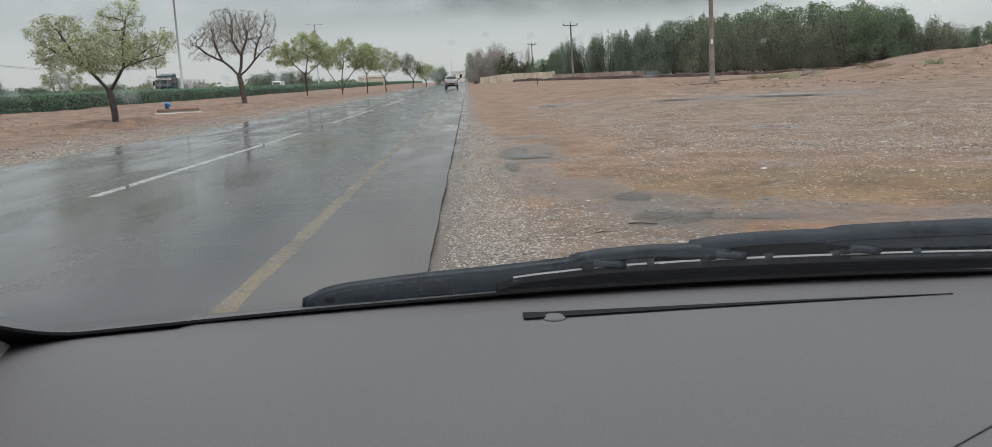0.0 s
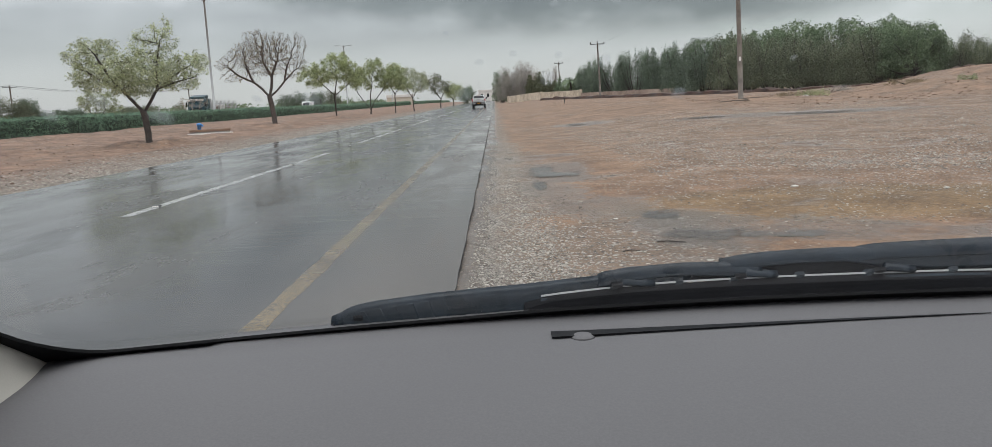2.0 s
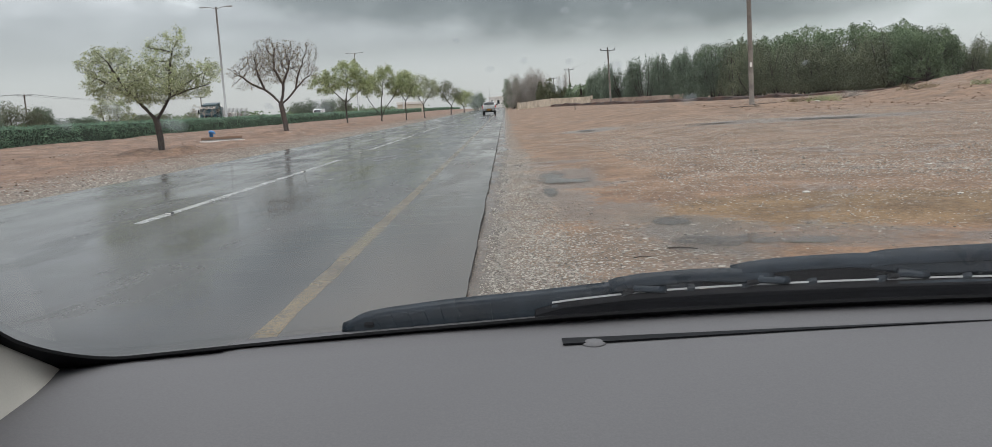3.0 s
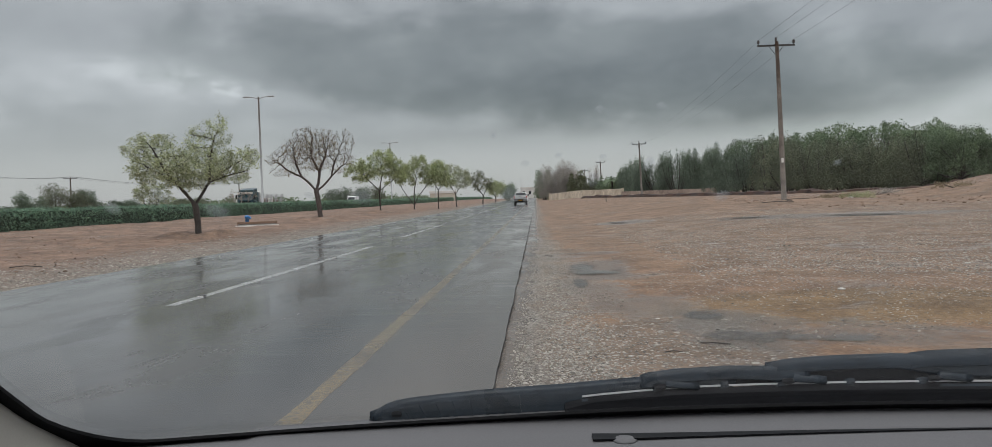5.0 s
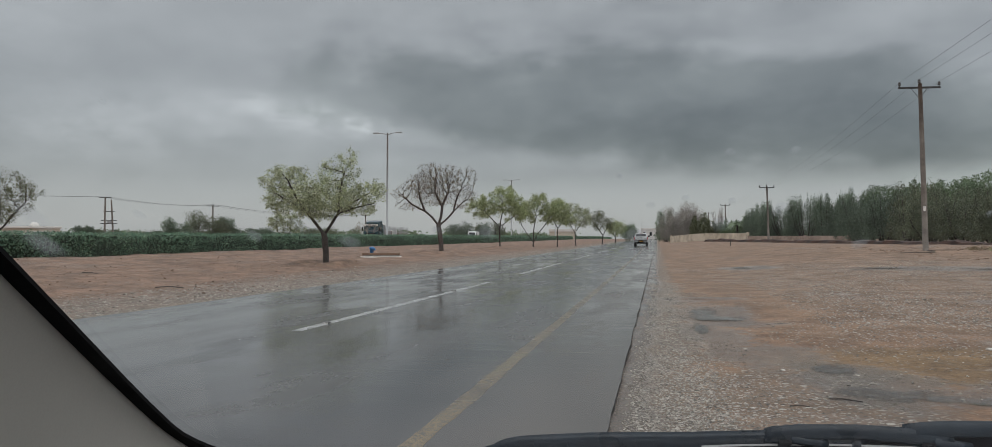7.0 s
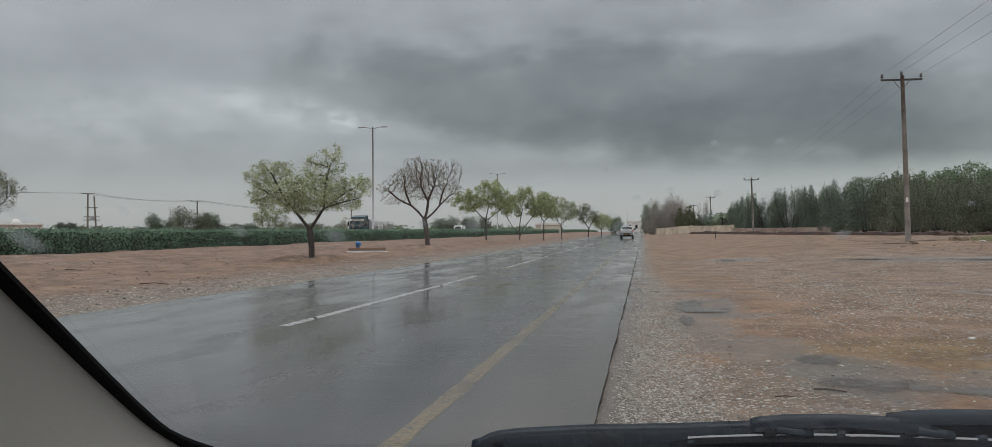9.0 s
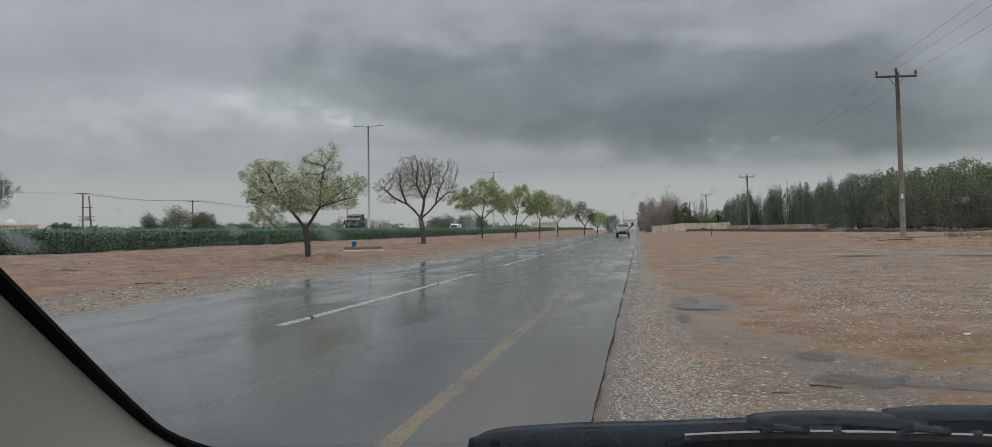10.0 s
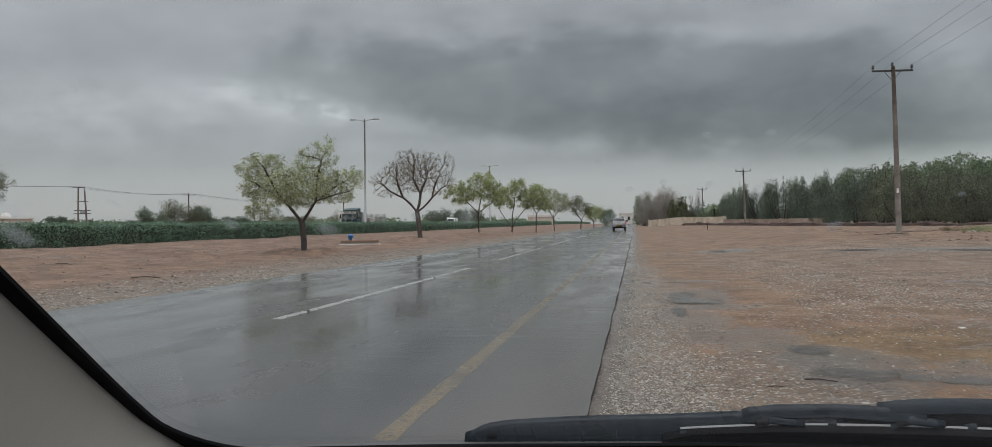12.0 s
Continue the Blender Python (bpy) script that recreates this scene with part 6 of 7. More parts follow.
def arc_profile(lower, arches, upper):
    """The outline of a vehicle's side, (y, z) pairs: along the bottom with round wheel arches, then back along the top."""
    pts = [(lower[0][0], lower[0][1])]
    for cy, cz, r in arches:
        a0 = math.asin((lower[0][1] - cz) / r)
        pts += [(cy - r * math.cos(a0 + (math.pi - 2 * a0) * k / 12), cz + r * math.sin(a0 + (math.pi - 2 * a0) * k / 12)) for k in range(13)]
    return pts + [lower[1]] + upper


def extruded(profile, half, bevel=0.0):
    """A side outline drawn out to both sides of the middle, with softened edges."""
    n = len(profile)
    bm = bmesh.new()
    rows = [[bm.verts.new((s * half, y, z)) for y, z in profile] for s in (-1, 1)]
    bm.faces.new(rows[0]), bm.faces.new(list(reversed(rows[1])))
    for k in range(n):
        k2 = (k + 1) % n
        bm.faces.new((rows[0][k2], rows[0][k], rows[1][k], rows[1][k2]))
    bmesh.ops.recalc_face_normals(bm, faces=bm.faces[:])
    if bevel:
        sharp = [e for e in bm.edges if abs(e.verts[0].co.x - e.verts[1].co.x) < 1e-6]
        bmesh.ops.bevel(bm, geom=sharp, offset=bevel, segments=2, affect="EDGES", profile=0.6)
    return bm


def road_wheel(root, x, y, r, half, spokes=6, rim_mat=None):
    m = Matrix.Translation((x, y, r)) @ Matrix.Rotation(math.pi / 2, 4, "Y")
    wheel = part("wheel", shifted(lathe([(r * 0.66, -half), (r * 0.9, -half), (r, -half * 0.7), (r, half * 0.7), (r * 0.9, half), (r * 0.66, half)], 28), m), M_TYRE, root, smooth=True)
    out = 1 if x > 0 else -1
    rim = part("rim", shifted(lathe([(r * 0.10, -half * 0.5), (r * 0.62, -half * 0.55), (r * 0.67, -half * 0.9), (r * 0.67, half * 0.9), (r * 0.62, half * 0.55), (r * 0.10, half * 0.5)], 24), m), M_DARKSTEEL, wheel, "alloy rim")
    for k in range(spokes):
        a = 2 * math.pi * k / spokes
        c, s = math.cos(a), math.sin(a)
        px = x + out * half * 0.85
        part("spoke", tube([(px, y + c * r * 0.08, r + s * r * 0.08), (px, y + c * r * 0.64, r + s * r * 0.64)], [r * 0.085, r * 0.065], 5), rim_mat or M_CHROME, wheel)


def pickup(x, y):
    root = tagged(new("pickup_truck"), "silver crew-cab pickup truck driving away on the wet road", "pickup truck")
    root.location = (x, y, road_top(x, y))
    prof = arc_profile([(0.06, 0.60), (5.84, 0.60)], [(1.22, 0.44, 0.52), (4.92, 0.44, 0.52)],
                       [(5.90, 0.80), (5.86, 1.12), (5.60, 1.24), (4.45, 1.34), (4.30, 1.36), (2.05, 1.40), (1.98, 1.46), (0.06, 1.46), (0.03, 1.20)])
    body = part("body", extruded(prof, 1.0, 0.035), M_TRUCK, root, smooth=False)
    part("bed_cover", box_bm(-0.90, 0.90, 0.10, 1.94, 1.464, 1.475, 0.004), M_RUBBER, body, "black load bed cover")
    for s in (-1, 1):
        part("bed_rail", box_bm(min(s * 0.91, s * 1.0), max(s * 0.91, s * 1.0), 0.05, 1.96, 1.464, 1.495, 0.008), M_RUBBER, body, "black plastic rail cap")
        for cy in (1.22, 4.92):
            part("arch_trim", tube([(s * 1.005, cy - 0.55 * math.cos(math.pi * (0.08 + 0.84 * k / 14)), 0.44 + 0.55 * math.sin(math.pi * (0.08 + 0.84 * k / 14))) for k in range(15)], [0.028] * 15, 6), M_TRUCK, body)
        part("sill", box_bm(min(s * 0.94, s * 1.03), max(s * 0.94, s * 1.03), 1.85, 4.30, 0.46, 0.56, 0.02), M_RUBBER, body, "black side step")
        for dy in (2.62, 3.62):
            part("door_handle", box_bm(min(s * 1.004, s * 1.03), max(s * 1.004, s * 1.03), dy - 0.11, dy + 0.11, 1.20, 1.235, 0.008), M_CHROME, body, "chrome door handle")
        part("badge", box_bm(min(s * 1.003, s * 1.008), max(s * 1.003, s * 1.008), 0.30, 0.62, 1.28, 1.37, 0.001), M_LAMPRED, body, "small red badge")

    def cab_shape(v):
        if v.co.z > 1.6:
            v.co.x *= 0.80
            v.co.y += -0.95 if v.co.y > 3.5 else 0.24
    cab = part("cab", box_bm(-0.97, 0.97, 1.99, 4.55, 1.37, 1.95, 0.06, 3, cab_shape), M_TRUCK, root)
    part("rear_window", box_bm(-0.80, 0.80, 2.00, 2.07, 1.47, 1.86, 0.015, 2, lambda v: (setattr(v.co, "y", v.co.y + (0.175 if v.co.z > 1.6 else 0.003)), setattr(v.co, "x", v.co.x * (0.90 if v.co.z > 1.6 else 1.0)))), M_DARKGLASS, cab, "dark rear window")
    lamp = part("brake_lamp", box_bm(-0.30, 0.30, 2.17, 2.26, 1.915, 1.962, 0.012), M_STRIP, cab, "clear and red high brake lamp")
    part("red_lens", box_bm(-0.12, 0.12, 2.158, 2.169, 1.92, 1.957, 0.003), M_LAMPRED, lamp)
    for s in (-1, 1):
        for a, b in ((2.42, 3.14), (3.22, 3.92)):
            part("side_window", box_bm(min(s * 0.90, s * 0.972), max(s * 0.90, s * 0.972), a, b, 1.45, 1.82, 0.012, 2, lambda v: setattr(v.co, "x", v.co.x * (0.862 if v.co.z > 1.6 else 0.992))), M_DARKGLASS, cab, "dark side window")
        part("mirror", box_bm(min(s * 1.04, s * 1.27), max(s * 1.04, s * 1.27), 3.86, 4.0, 1.36, 1.62, 0.04), M_RUBBER, root, "black door mirror")
        part("mirror_arm", tube([(s * 0.95, 3.95, 1.40), (s * 1.1, 3.93, 1.44)], [0.03, 0.03], 6), M_RUBBER, root)
        lens = part("tail_lamp", box_bm(min(s * 0.87, s * 1.012), max(s * 0.87, s * 1.012), 0.0, 0.16, 0.98, 1.36, 0.02), M_LAMPRED, root, "tall red tail lamp")
        part("reversing_lens", box_bm(min(s * 0.90, s * 0.98), max(s * 0.90, s * 0.98), -0.006, -0.002, 1.03, 1.12, 0.001), M_STRIP, lens)
        part("bumper_end", box_bm(min(s * 0.40, s * 1.01), max(s * 0.40, s * 1.01), -0.15, 0.10, 0.62, 0.82, 0.04, 3), M_CHROME, root, "bright chrome bumper end")
        for wy in (1.22, 4.92):
            road_wheel(root, s * 0.85, wy, 0.43, 0.14)
    gate = part("tailgate", box_bm(-0.86, 0.86, -0.03, 0.04, 0.90, 1.46, 0.02), M_TRUCK, root, "silver tailgate")
    part("handle", box_bm(-0.17, 0.17, -0.045, -0.032, 1.29, 1.37, 0.008), M_CHROME, gate, "chrome tailgate handle")
    for z, h in ((1.20, 0.015), (1.13, 0.012), (1.0, 0.05)):
        part("trim_strip", box_bm(-0.84, 0.84, -0.042, -0.032, z - h / 2, z + h / 2, 0.003), M_CHROME, gate, "brushed trim strip")
    part("badge", shifted(lathe([(0.09, 0), (0.09, 0.012)], 20), Matrix.Translation((0.62, -0.032, 1.09)) @ Matrix.Rotation(math.pi / 2, 4, "X") @ Matrix.Diagonal((1.0, 0.45, 1, 1))), M_DARKSTEEL, gate)
    step = part("bumper_step", box_bm(-0.98, 0.98, -0.13, 0.10, 0.83, 0.90, 0.015), M_RUBBER, root, "black bumper step")
    part("bumper_middle", box_bm(-0.39, 0.39, -0.12, 0.10, 0.58, 0.826, 0.02), M_RUBBER, root, "black bumper middle")
    plate = part("number_plate", box_bm(-0.24, 0.24, -0.142, -0.124, 0.66, 0.79, 0.004), M_PLATE, root, "orange number plate")
    for a, b in ((-0.19, -0.06), (-0.02, 0.18)):
        part("plate_bar", box_bm(a, b, -0.149, -0.145, 0.695, 0.755), M_RUBBER, plate)
    part("tow_hitch", tube([(0, 0.05, 0.52), (0, -0.22, 0.52), (0, -0.24, 0.60)], [0.035, 0.035, 0.03], 8), M_DARKSTEEL, root)
    part("exhaust_pipe", tube([(0.62, 0.9, 0.50), (0.66, 0.2, 0.50), (0.74, -0.02, 0.49)], [0.045, 0.045, 0.045], 10), M_CHROME, root, "steel exhaust pipe")
    spare = shifted(lathe([(0.20, -0.10), (0.34, -0.10), (0.37, -0.06), (0.37, 0.06), (0.34, 0.10), (0.20, 0.10)], 20), Matrix.Translation((0, 0.62, 0.50)))
    part("spare_wheel", spare, M_TYRE, root, "spare wheel slung under the bed")
    part("chassis", box_bm(-0.62, 0.62, 0.2, 5.4, 0.40, 0.60, 0.03), M_RUBBER, root)
    part("axle", tube([(-0.8, 1.22, 0.43), (0.8, 1.22, 0.43)], [0.07, 0.07], 8), M_DARKSTEEL, root)
    return root


pickup(-2.4, 124.0)

# ---- gravel, stones and litter ----


def stones(seed, n, place, size, label, material=None):
    r = np.random.default_rng(seed)
    base = np.array([(1, 0, 0), (-1, 0, 0), (0, 1, 0), (0, -1, 0), (0, 0, 1), (0, 0, -1), (.6, .6, .5), (-.6, .5, .5)], float)
    oct_faces = [(0, 2, 6), (2, 4, 6), (4, 0, 6), (2, 1, 7), (1, 4, 7), (4, 2, 7), (1, 3, 4), (3, 0, 4), (2, 0, 5), (1, 2, 5), (3, 1, 5), (0, 3, 5)]
    v, f = [], []
    for k in range(n):
        x, y = place(r)
        s = size * (0.45 + 1.1 * r.random() ** 3)
        q = base * (0.75 + 0.5 * r.random((8, 1))) * np.array([s, s * (0.6 + 0.5 * r.random()), s * (0.35 + 0.3 * r.random())])
        a = r.random() * 6.28
        c, d = math.cos(a), math.sin(a)
        z = ground_z(x, y) + s * 0.1
        o = len(v)
        v += [(x + p[0] * c - p[1] * d, y + p[0] * d + p[1] * c, z + p[2]) for p in q.tolist()]
        f += [tuple(i + o for i in t) for t in oct_faces]
    tagged(part("gravel", (v, f), material or M_STONE), label, "gravel", kind="stuff")


def near_edge(r):
    y = 4.0 + 22 * r.random() ** 2
    return -0.28 + 0.78 * r.random() ** 1.1 + 0.012 * y * r.random() + 0.5 * r.random() ** 6, y


def field(r):
    while True:
        y = 4.5 + 30 * r.random() ** 1.7
        x = 0.2 + (3.0 + 0.40 * y) * r.random()
        if noise.noise(Vector((x * 0.8, y * 0.5, 4))) + 0.5 * noise.noise(Vector((x * 2.5, y * 1.6, 9))) > -0.35 + 0.5 * r.random():
            return x, y


def gravel_field(r):
    while True:
        y = 11 + 28 * r.random() ** 1.3
        x = 1.6 + (2 + 0.50 * y) * r.random()
        if noise.noise(Vector((x * 0.35, y * 0.22, 1))) + (0.35 if x > 2.6 and y > 12 else -0.2) > 0.6 * r.random() - 0.1:
            return x, y


def clods(r):
    y = 16 + 60 * r.random() ** 1.3
    return -11 - 18 * r.random(), y


def ridge(r):
    y = 38 + 30 * r.random()
    return 12 + 40 * r.random(), y


def verge(r):
    y = 11 + 50 * r.random() ** 1.5
    return -9.55 - 3.4 * r.random() ** 1.9 - 0.02 * y * r.random() ** 2, y


stones(31, 34000, near_edge, 0.0105, "loose grey gravel along the asphalt's edge")
stones(32, 24000, field, 0.0125, "scattered pale stones on the sandy field")
stones(36, 17000, gravel_field, 0.021, "pale and dark gravel spread over the field")
stones(33, 9500, verge, 0.027, "grey gravel along the verge")
stones(34, 4200, clods, 0.036, "clods and dry litter on the red verge", M_CLOD)
stones(35, 2200, ridge, 0.07, "clods and stones on the rising field", M_CLOD)


# ---- eroded soil bank before the trees ----
bank_line = [(9.0, 152.0), (14.0, 138.0), (19.5, 122.0), (24.0, 106.0), (28.5, 92.0), (32.0, 80.0), (35.0, 70.0), (37.5, 63.0)]
bkv, bkf = [], []
rows_n = 90
for i in range(rows_n + 1):
    t = i / rows_n * (len(bank_line) - 1)
    k = min(int(t), len(bank_line) - 2)
    (xa, ya), (xb, yb) = bank_line[k], bank_line[k + 1]
    x, y = xa + (xb - xa) * (t - k), ya + (yb - ya) * (t - k)
    h = 0.42 + 0.28 * noise.noise(Vector((i * 0.23, 2, 0))) + 0.18 * noise.noise(Vector((i * 0.9, 5, 0)))
    for off, f in ((-1.0, -0.5), (-0.62, 0.15), (-0.45, 0.85), (0.0, 1.0), (0.7, 0.85), (1.6, 0.4), (2.8, -0.4)):
        wob = 0.5 * noise.noise(Vector((i * 0.5, off, 3)))
        px, py = x + (off + wob) * 0.92, y + (off + wob) * 0.4
        bkv.append((px, py, land(px, py) + h * f * (1 + 0.3 * noise.noise(Vector((px, py, 1))))))
bkf = [(7 * i + k, 7 * i + k + 1, 7 * i + 8 + k, 7 * i + 7 + k) for i in range(rows_n) for k in range(6)]
tagged(part("soil_bank", (bkv, bkf), M_BANK, smooth=False), "low eroded dark red-brown soil bank before the trees", "soil bank", kind="structure")

# ---- small things on the ground ----


def road_stud(x, y):
    s = tagged(new("road_stud"), "dark road stud with pale reflectors on the centre line", "road stud", "centre line studs")
    s.location = (x, y, road_top(x, y) + 0.002)
    part("body", box_bm(-0.055, 0.055, -0.05, 0.05, 0, 0.024, 0.008), M_DARKSTEEL, s)
    for k in (-1, 1):
        part("reflector", box_bm(-0.045, 0.045, k * 0.056 - 0.004, k * 0.056 + 0.004, 0.003, 0.017, 0.002), M_WHITEWALL, s)


for y in (12.05, 20.2, 28.4, 36.6, 44.8, 53.0):
    road_stud(-5.07, y)


def twig(points, radius, label, name="twig"):
    pts = [(x, y, ground_z(x, y) + radius * 0.8 + dz) for x, y, dz in points]
    tagged(part(name, tube(pts, [radius * (1 - 0.5 * i / len(pts)) for i in range(len(pts))], 6), M_BARK), label, "twig")


twig([(1.42, 7.36, 0), (1.52, 7.33, 0.006), (1.60, 7.28, 0.003), (1.66, 7.25, 0)], 0.0075, "dark broken twig lying on the wet soil")
twig([(1.05, 7.0, 0), (1.13, 7.03, 0.004), (1.2, 7.0, 0)], 0.005, "short dark twig lying on the gravel")
for k, (x, y, a, l) in enumerate([(12.6, 46.6, 0.3, 1.6), (13.3, 47.2, -0.4, 1.2), (14.0, 46.9, 0.9, 1.0), (14.6, 49.0, 0.1, 1.4), (-13.2, 19.8, 0.1, 0.8), (-19.4, 24.9, 0.7, 0.5)]):
    c, s = math.cos(a), math.sin(a)
    twig([(x, y, 0.01), (x + c * l * 0.45 - s * 0.1, y + s * l * 0.45 + c * 0.1, 0.02), (x + c * l, y + s * l, 0.0)], 0.015 if x < 0 else 0.022, "dry fallen branch lying on the bare soil", "fallen_branch")


def pale_stone(x, y, r, seed, label):
    bm = bmesh.new()
    bmesh.ops.create_icosphere(bm, subdivisions=2, radius=r)
    for v in bm.verts:
        n = 1 + 0.28 * noise.noise(v.co * (1.6 / r) + Vector((seed, 0, 0)))
        v.co = Vector((v.co.x * n * 1.25, v.co.y * n, v.co.z * n * 0.42))
    s = tagged(part("stone", bm, M_PALESTONE), label, "stone")
    s.location = (x, y, ground_z(x, y) + r * 0.25)


for k, (x, y, r) in enumerate([(1.26, 8.85, 0.022), (3.95, 10.9, 0.042), (2.6, 13.1, 0.022), (0.75, 6.9, 0.018), (5.6, 10.2, 0.03), (7.3, 14.3, 0.04), (3.3, 14.0, 0.028), (19.5, 52.0, 0.14)]):
    pale_stone(x, y, r, k * 3.7, "pale stone lying on the damp soil")


def low_bush(x, y, w, h, n, mat, seed, label):
    r = np.random.default_rng(seed)
    root = tagged(new("low_bush"), label, "bush")
    root.location = (x, y, ground_z(x, y) - 0.02)
    blobs = [((r.random() - 0.5) * w, (r.random() - 0.5) * w * 0.6, h * 0.45, w * 0.28, w * 0.25, h * 0.5) for _ in range(5)]
    for b in blobs[:3]:
        part("stem", tube([(0, 0, 0), (b[0] * 0.6, b[1] * 0.6, h * 0.4), (b[0], b[1], h * 0.8)], [0.03, 0.02, 0.008], 4), M_BARK, root)
    part("foliage", leafy_mass(r, blobs, n, 0.12, 0.35, shell=0.2), mat, root)


low_bush(21.0, 54.5, 1.8, 0.55, 700, M_LEAF_GREEN, 1, "low green bush on the edge of the mound")
low_bush(19.6, 55.5, 1.6, 0.35, 400, M_LEAF_SPARSE, 2, "dry yellow bush on the edge of the mound")
low_bush(26.5, 53.5, 2.2, 0.45, 500, M_LEAF_SPARSE, 3, "dry brown scrub on the mound")
low_bush(24.5, 60.5, 2.4, 0.6, 500, M_LEAF_GREY, 4, "grey dry scrub on the mound")
low_bush(29.0, 50.5, 1.0, 0.35, 300, M_LEAF_PALE, 5, "small yellow-green tuft on the mound")

stake = tagged(part("marker_stake", box_bm(-0.04, 0.04, -0.04, 0.04, -0.2, 0.5, 0.01), M_DARKSTEEL), "short dark marker stake standing in the field", "stake")
stake.location = (7.6, 90.0, ground_z(7.6, 90.0))


def van(x, y):
    root = tagged(new("white_van"), "white panel van passing beyond the hedge", "van")
    root.location, root.rotation_euler = (x, y, land(x, y)), (0, 0, math.pi)
    prof = arc_profile([(-2.55, 0.40), (2.60, 0.40)], [(-1.65, 0.34, 0.40), (1.70, 0.34, 0.40)], [(2.66, 0.70), (2.58, 1.05), (1.95, 1.28), (1.25, 2.15), (0.90, 2.30), (-2.40, 2.32), (-2.58, 2.15)])
    body = part("body", extruded(prof, 0.95, 0.06), M_TRUCK, root)
    part("windscreen", box_bm(-0.80, 0.80, 1.36, 1.94, 1.36, 2.08, 0.01, 2, lambda v: setattr(v.co, "y", 1.92 + (0.03 if v.co.y > 1.6 else -0.03) - (0.60 if v.co.z > 1.7 else 0))), M_DARKGLASS, body, "dark windscreen")
    for s in (-1, 1):
        part("side_window", box_bm(min(s * 0.93, s * 0.956), max(s * 0.93, s * 0.956), 0.45, 1.15, 1.40, 1.95, 0.01), M_DARKGLASS, body, "dark side window")
        part("headlamp", box_bm(min(s * 0.62, s * 0.90), max(s * 0.62, s * 0.90), 2.55, 2.67, 0.86, 1.02, 0.02), M_STRIP, body, "clear headlamp")
        for wy in (-1.65, 1.70):
            road_wheel(root, s * 0.84, wy, 0.34, 0.11)


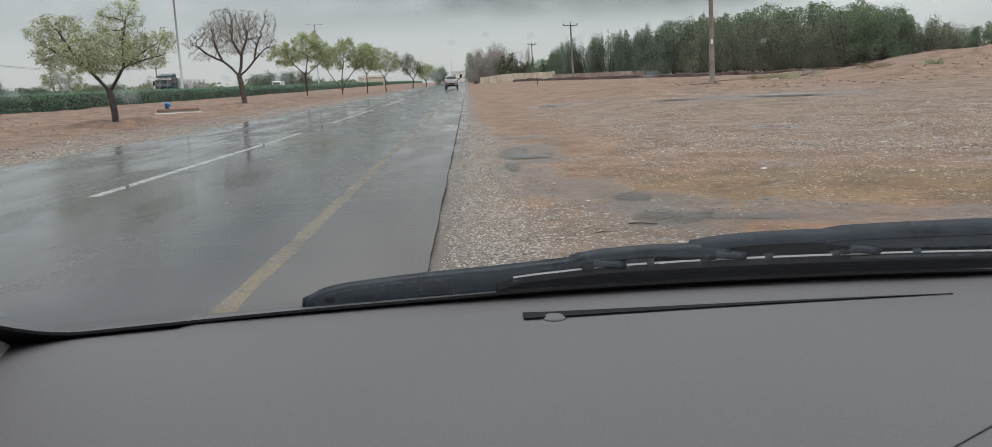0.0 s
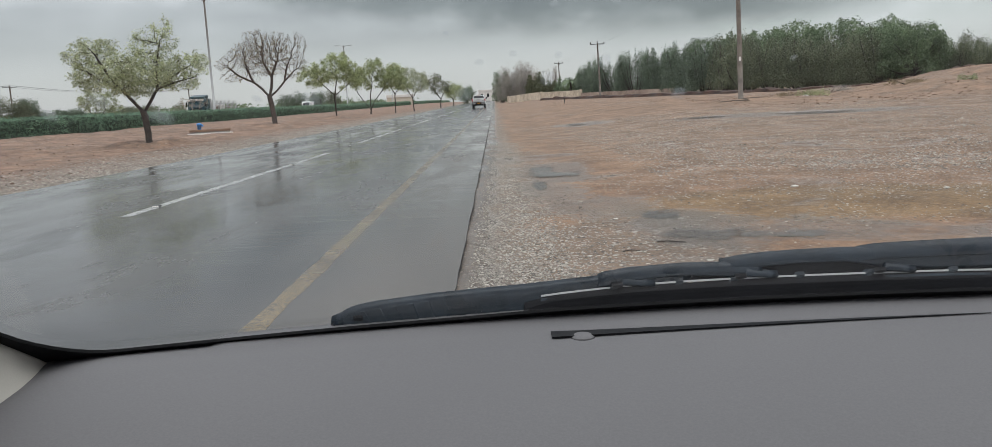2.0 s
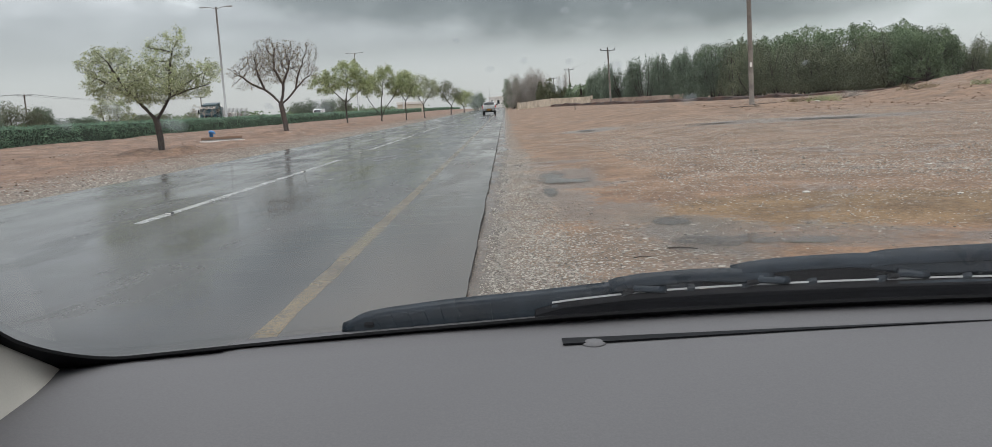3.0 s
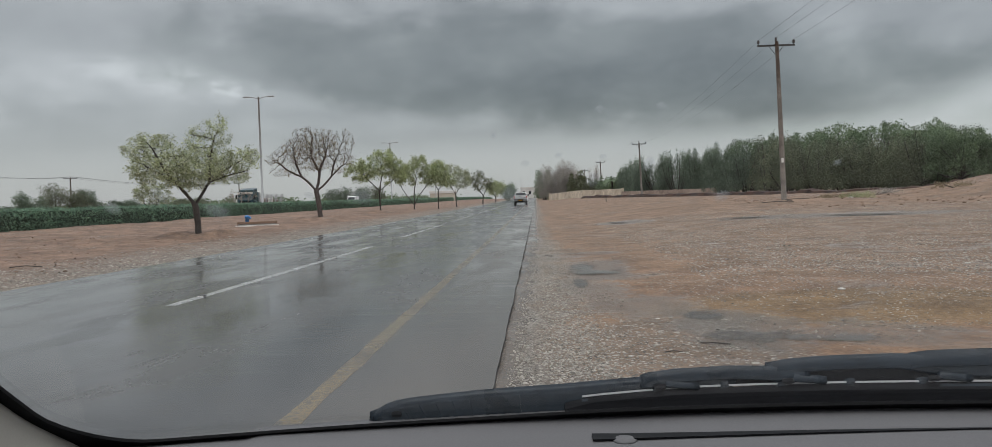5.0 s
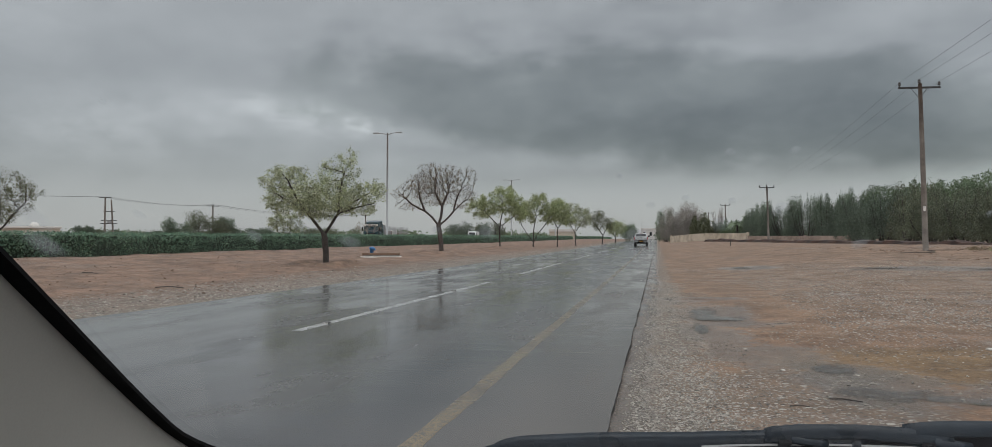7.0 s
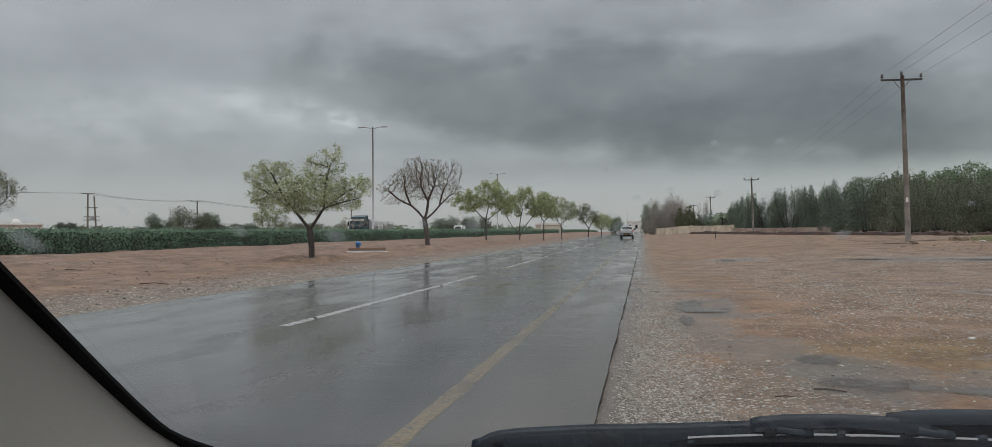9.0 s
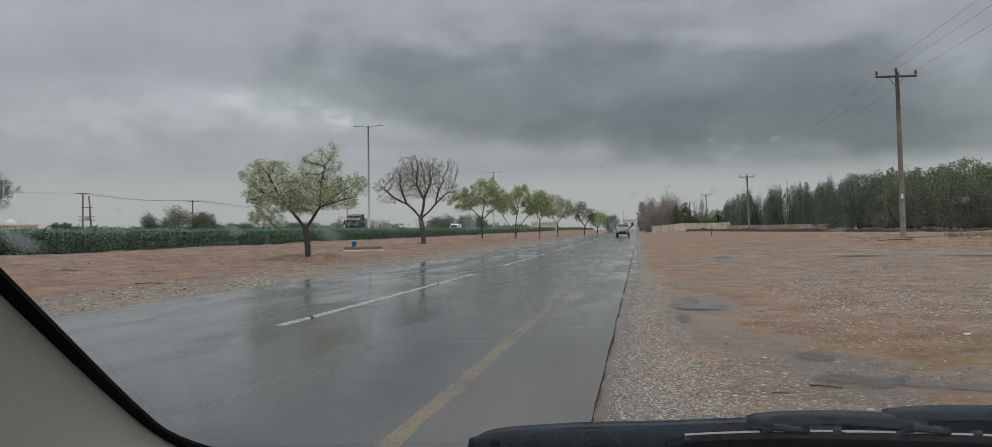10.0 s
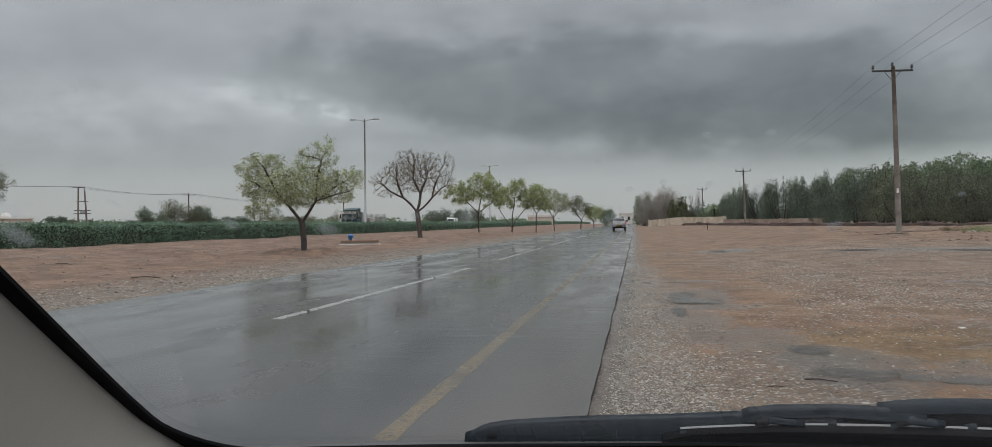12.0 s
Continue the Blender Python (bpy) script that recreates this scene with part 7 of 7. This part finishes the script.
def stake_lorry(x, y):
    """An articulated lorry: a sleeper cab and a long open trailer fenced with stakes. Its front faces towards -y."""
    root = tagged(new("stake_lorry"), "dark teal lorry with a staked open trailer beyond the hedge", "lorry")
    root.location, root.rotation_euler = (x, y, land(x, y)), (0, 0, radians(-3))

    def slope(v):
        if v.co.y < 1.0 and v.co.z > 2.0:
            v.co.y += 0.22
    cab = part("cab", box_bm(-1.24, 1.24, 0.0, 2.25, 0.95, 3.05, 0.10, 3, slope), M_TEAL, root, "dark teal sleeper cab")
    part("windscreen", box_bm(-1.08, 1.08, -0.03, 0.10, 1.85, 2.62, 0.02, 2, lambda v: setattr(v.co, "y", v.co.y + (0.235 if v.co.z > 2.2 else 0.11))), M_LORRYGLASS, cab, "windscreen with the sky's reflection in its pale colour")
    visor = part("visor", box_bm(-1.15, 1.15, 0.02, 0.22, 2.70, 2.98, 0.03), M_WHITEWALL, cab, "white sun visor board")
    for a, b in ((-0.80, -0.30), (-0.20, 0.10), (0.25, 0.80)):
        part("letter_bar", box_bm(a, b, 0.008, 0.017, 2.78, 2.90), M_TEAL, visor)
    part("roof_deflector", box_bm(-1.10, 1.10, 0.45, 2.20, 3.052, 3.62, 0.10, 3, lambda v: setattr(v.co, "z", v.co.z - 0.30) if v.co.y < 1.0 and v.co.z > 3.3 else None), M_TEAL, cab, "dark teal roof deflector")
    part("grille", box_bm(-0.85, 0.85, -0.03, 0.05, 1.05, 1.65, 0.02), M_RUBBER, cab, "black grille")
    part("bumper", box_bm(-1.22, 1.22, -0.10, 0.35, 0.45, 0.93, 0.05), M_TEAL, root)
    for s in (-1, 1):
        part("side_window", box_bm(min(s * 1.22, s * 1.25), max(s * 1.22, s * 1.25), 0.45, 1.25, 1.90, 2.55, 0.01), M_DARKGLASS, cab, "dark side window")
        part("mirror", box_bm(min(s * 1.30, s * 1.50), max(s * 1.30, s * 1.50), 0.05, 0.18, 1.95, 2.60, 0.03), M_RUBBER, cab, "black door mirror")
        part("headlamp", box_bm(min(s * 0.80, s * 1.12), max(s * 0.80, s * 1.12), -0.125, -0.104, 0.62, 0.80, 0.004), M_STRIP, root, "clear headlamp")
        for wy, r in ((1.1, 0.50), (4.2, 0.50), (9.6, 0.48), (10.8, 0.48), (12.0, 0.48)):
            road_wheel(root, s * 1.02, wy, r, 0.16, 5)
    part("chassis", box_bm(-0.45, 0.45, 0.4, 13.0, 0.60, 0.94, 0.03), M_RUBBER, root)
    bed = part("trailer_bed", box_bm(-1.25, 1.25, 2.9, 13.4, 1.10, 1.32, 0.03), M_DARKSTEEL, root, "dark flat trailer bed")
    part("headboard", box_bm(-1.22, 1.22, 2.92, 3.02, 1.324, 2.95, 0.02), M_STEEL, bed, "pale steel headboard")
    for s in (-1, 1):
        for k in range(19):
            part("stake", box_bm(s * 1.2 - 0.035, s * 1.2 + 0.035, 3.3 + 0.55 * k - 0.045, 3.3 + 0.55 * k + 0.045, 1.324, 2.75 - 0.015 * (k % 3), 0.01), M_STEEL, bed)
        for z in (1.75, 2.25):
            part("rail", box_bm(min(s * 1.155, s * 1.125), max(s * 1.155, s * 1.125), 3.2, 13.3, z, z + 0.07, 0.005), M_STEEL, bed)
    for k, (yy, w, h) in enumerate(((4.2, 1.5, 0.85), (6.0, 1.4, 0.7), (8.2, 1.7, 0.75), (10.4, 1.5, 0.6))):
        part("load_bundle", box_bm(-0.95, 0.95, yy - w / 2, yy + w / 2, 1.326, 1.326 + h, 0.12, 3), M_CLOD if k % 2 else M_WHITEWALL, bed, "wrapped bundle of goods")
    part("wind_kit", box_bm(-0.9, 0.9, 3.05, 3.6, 2.2, 3.15, 0.15, 3), M_WHITEWALL, bed, "white tarpaulin roll")


van(-44.0, 195.0)
stake_lorry(-44.0, 122.0)
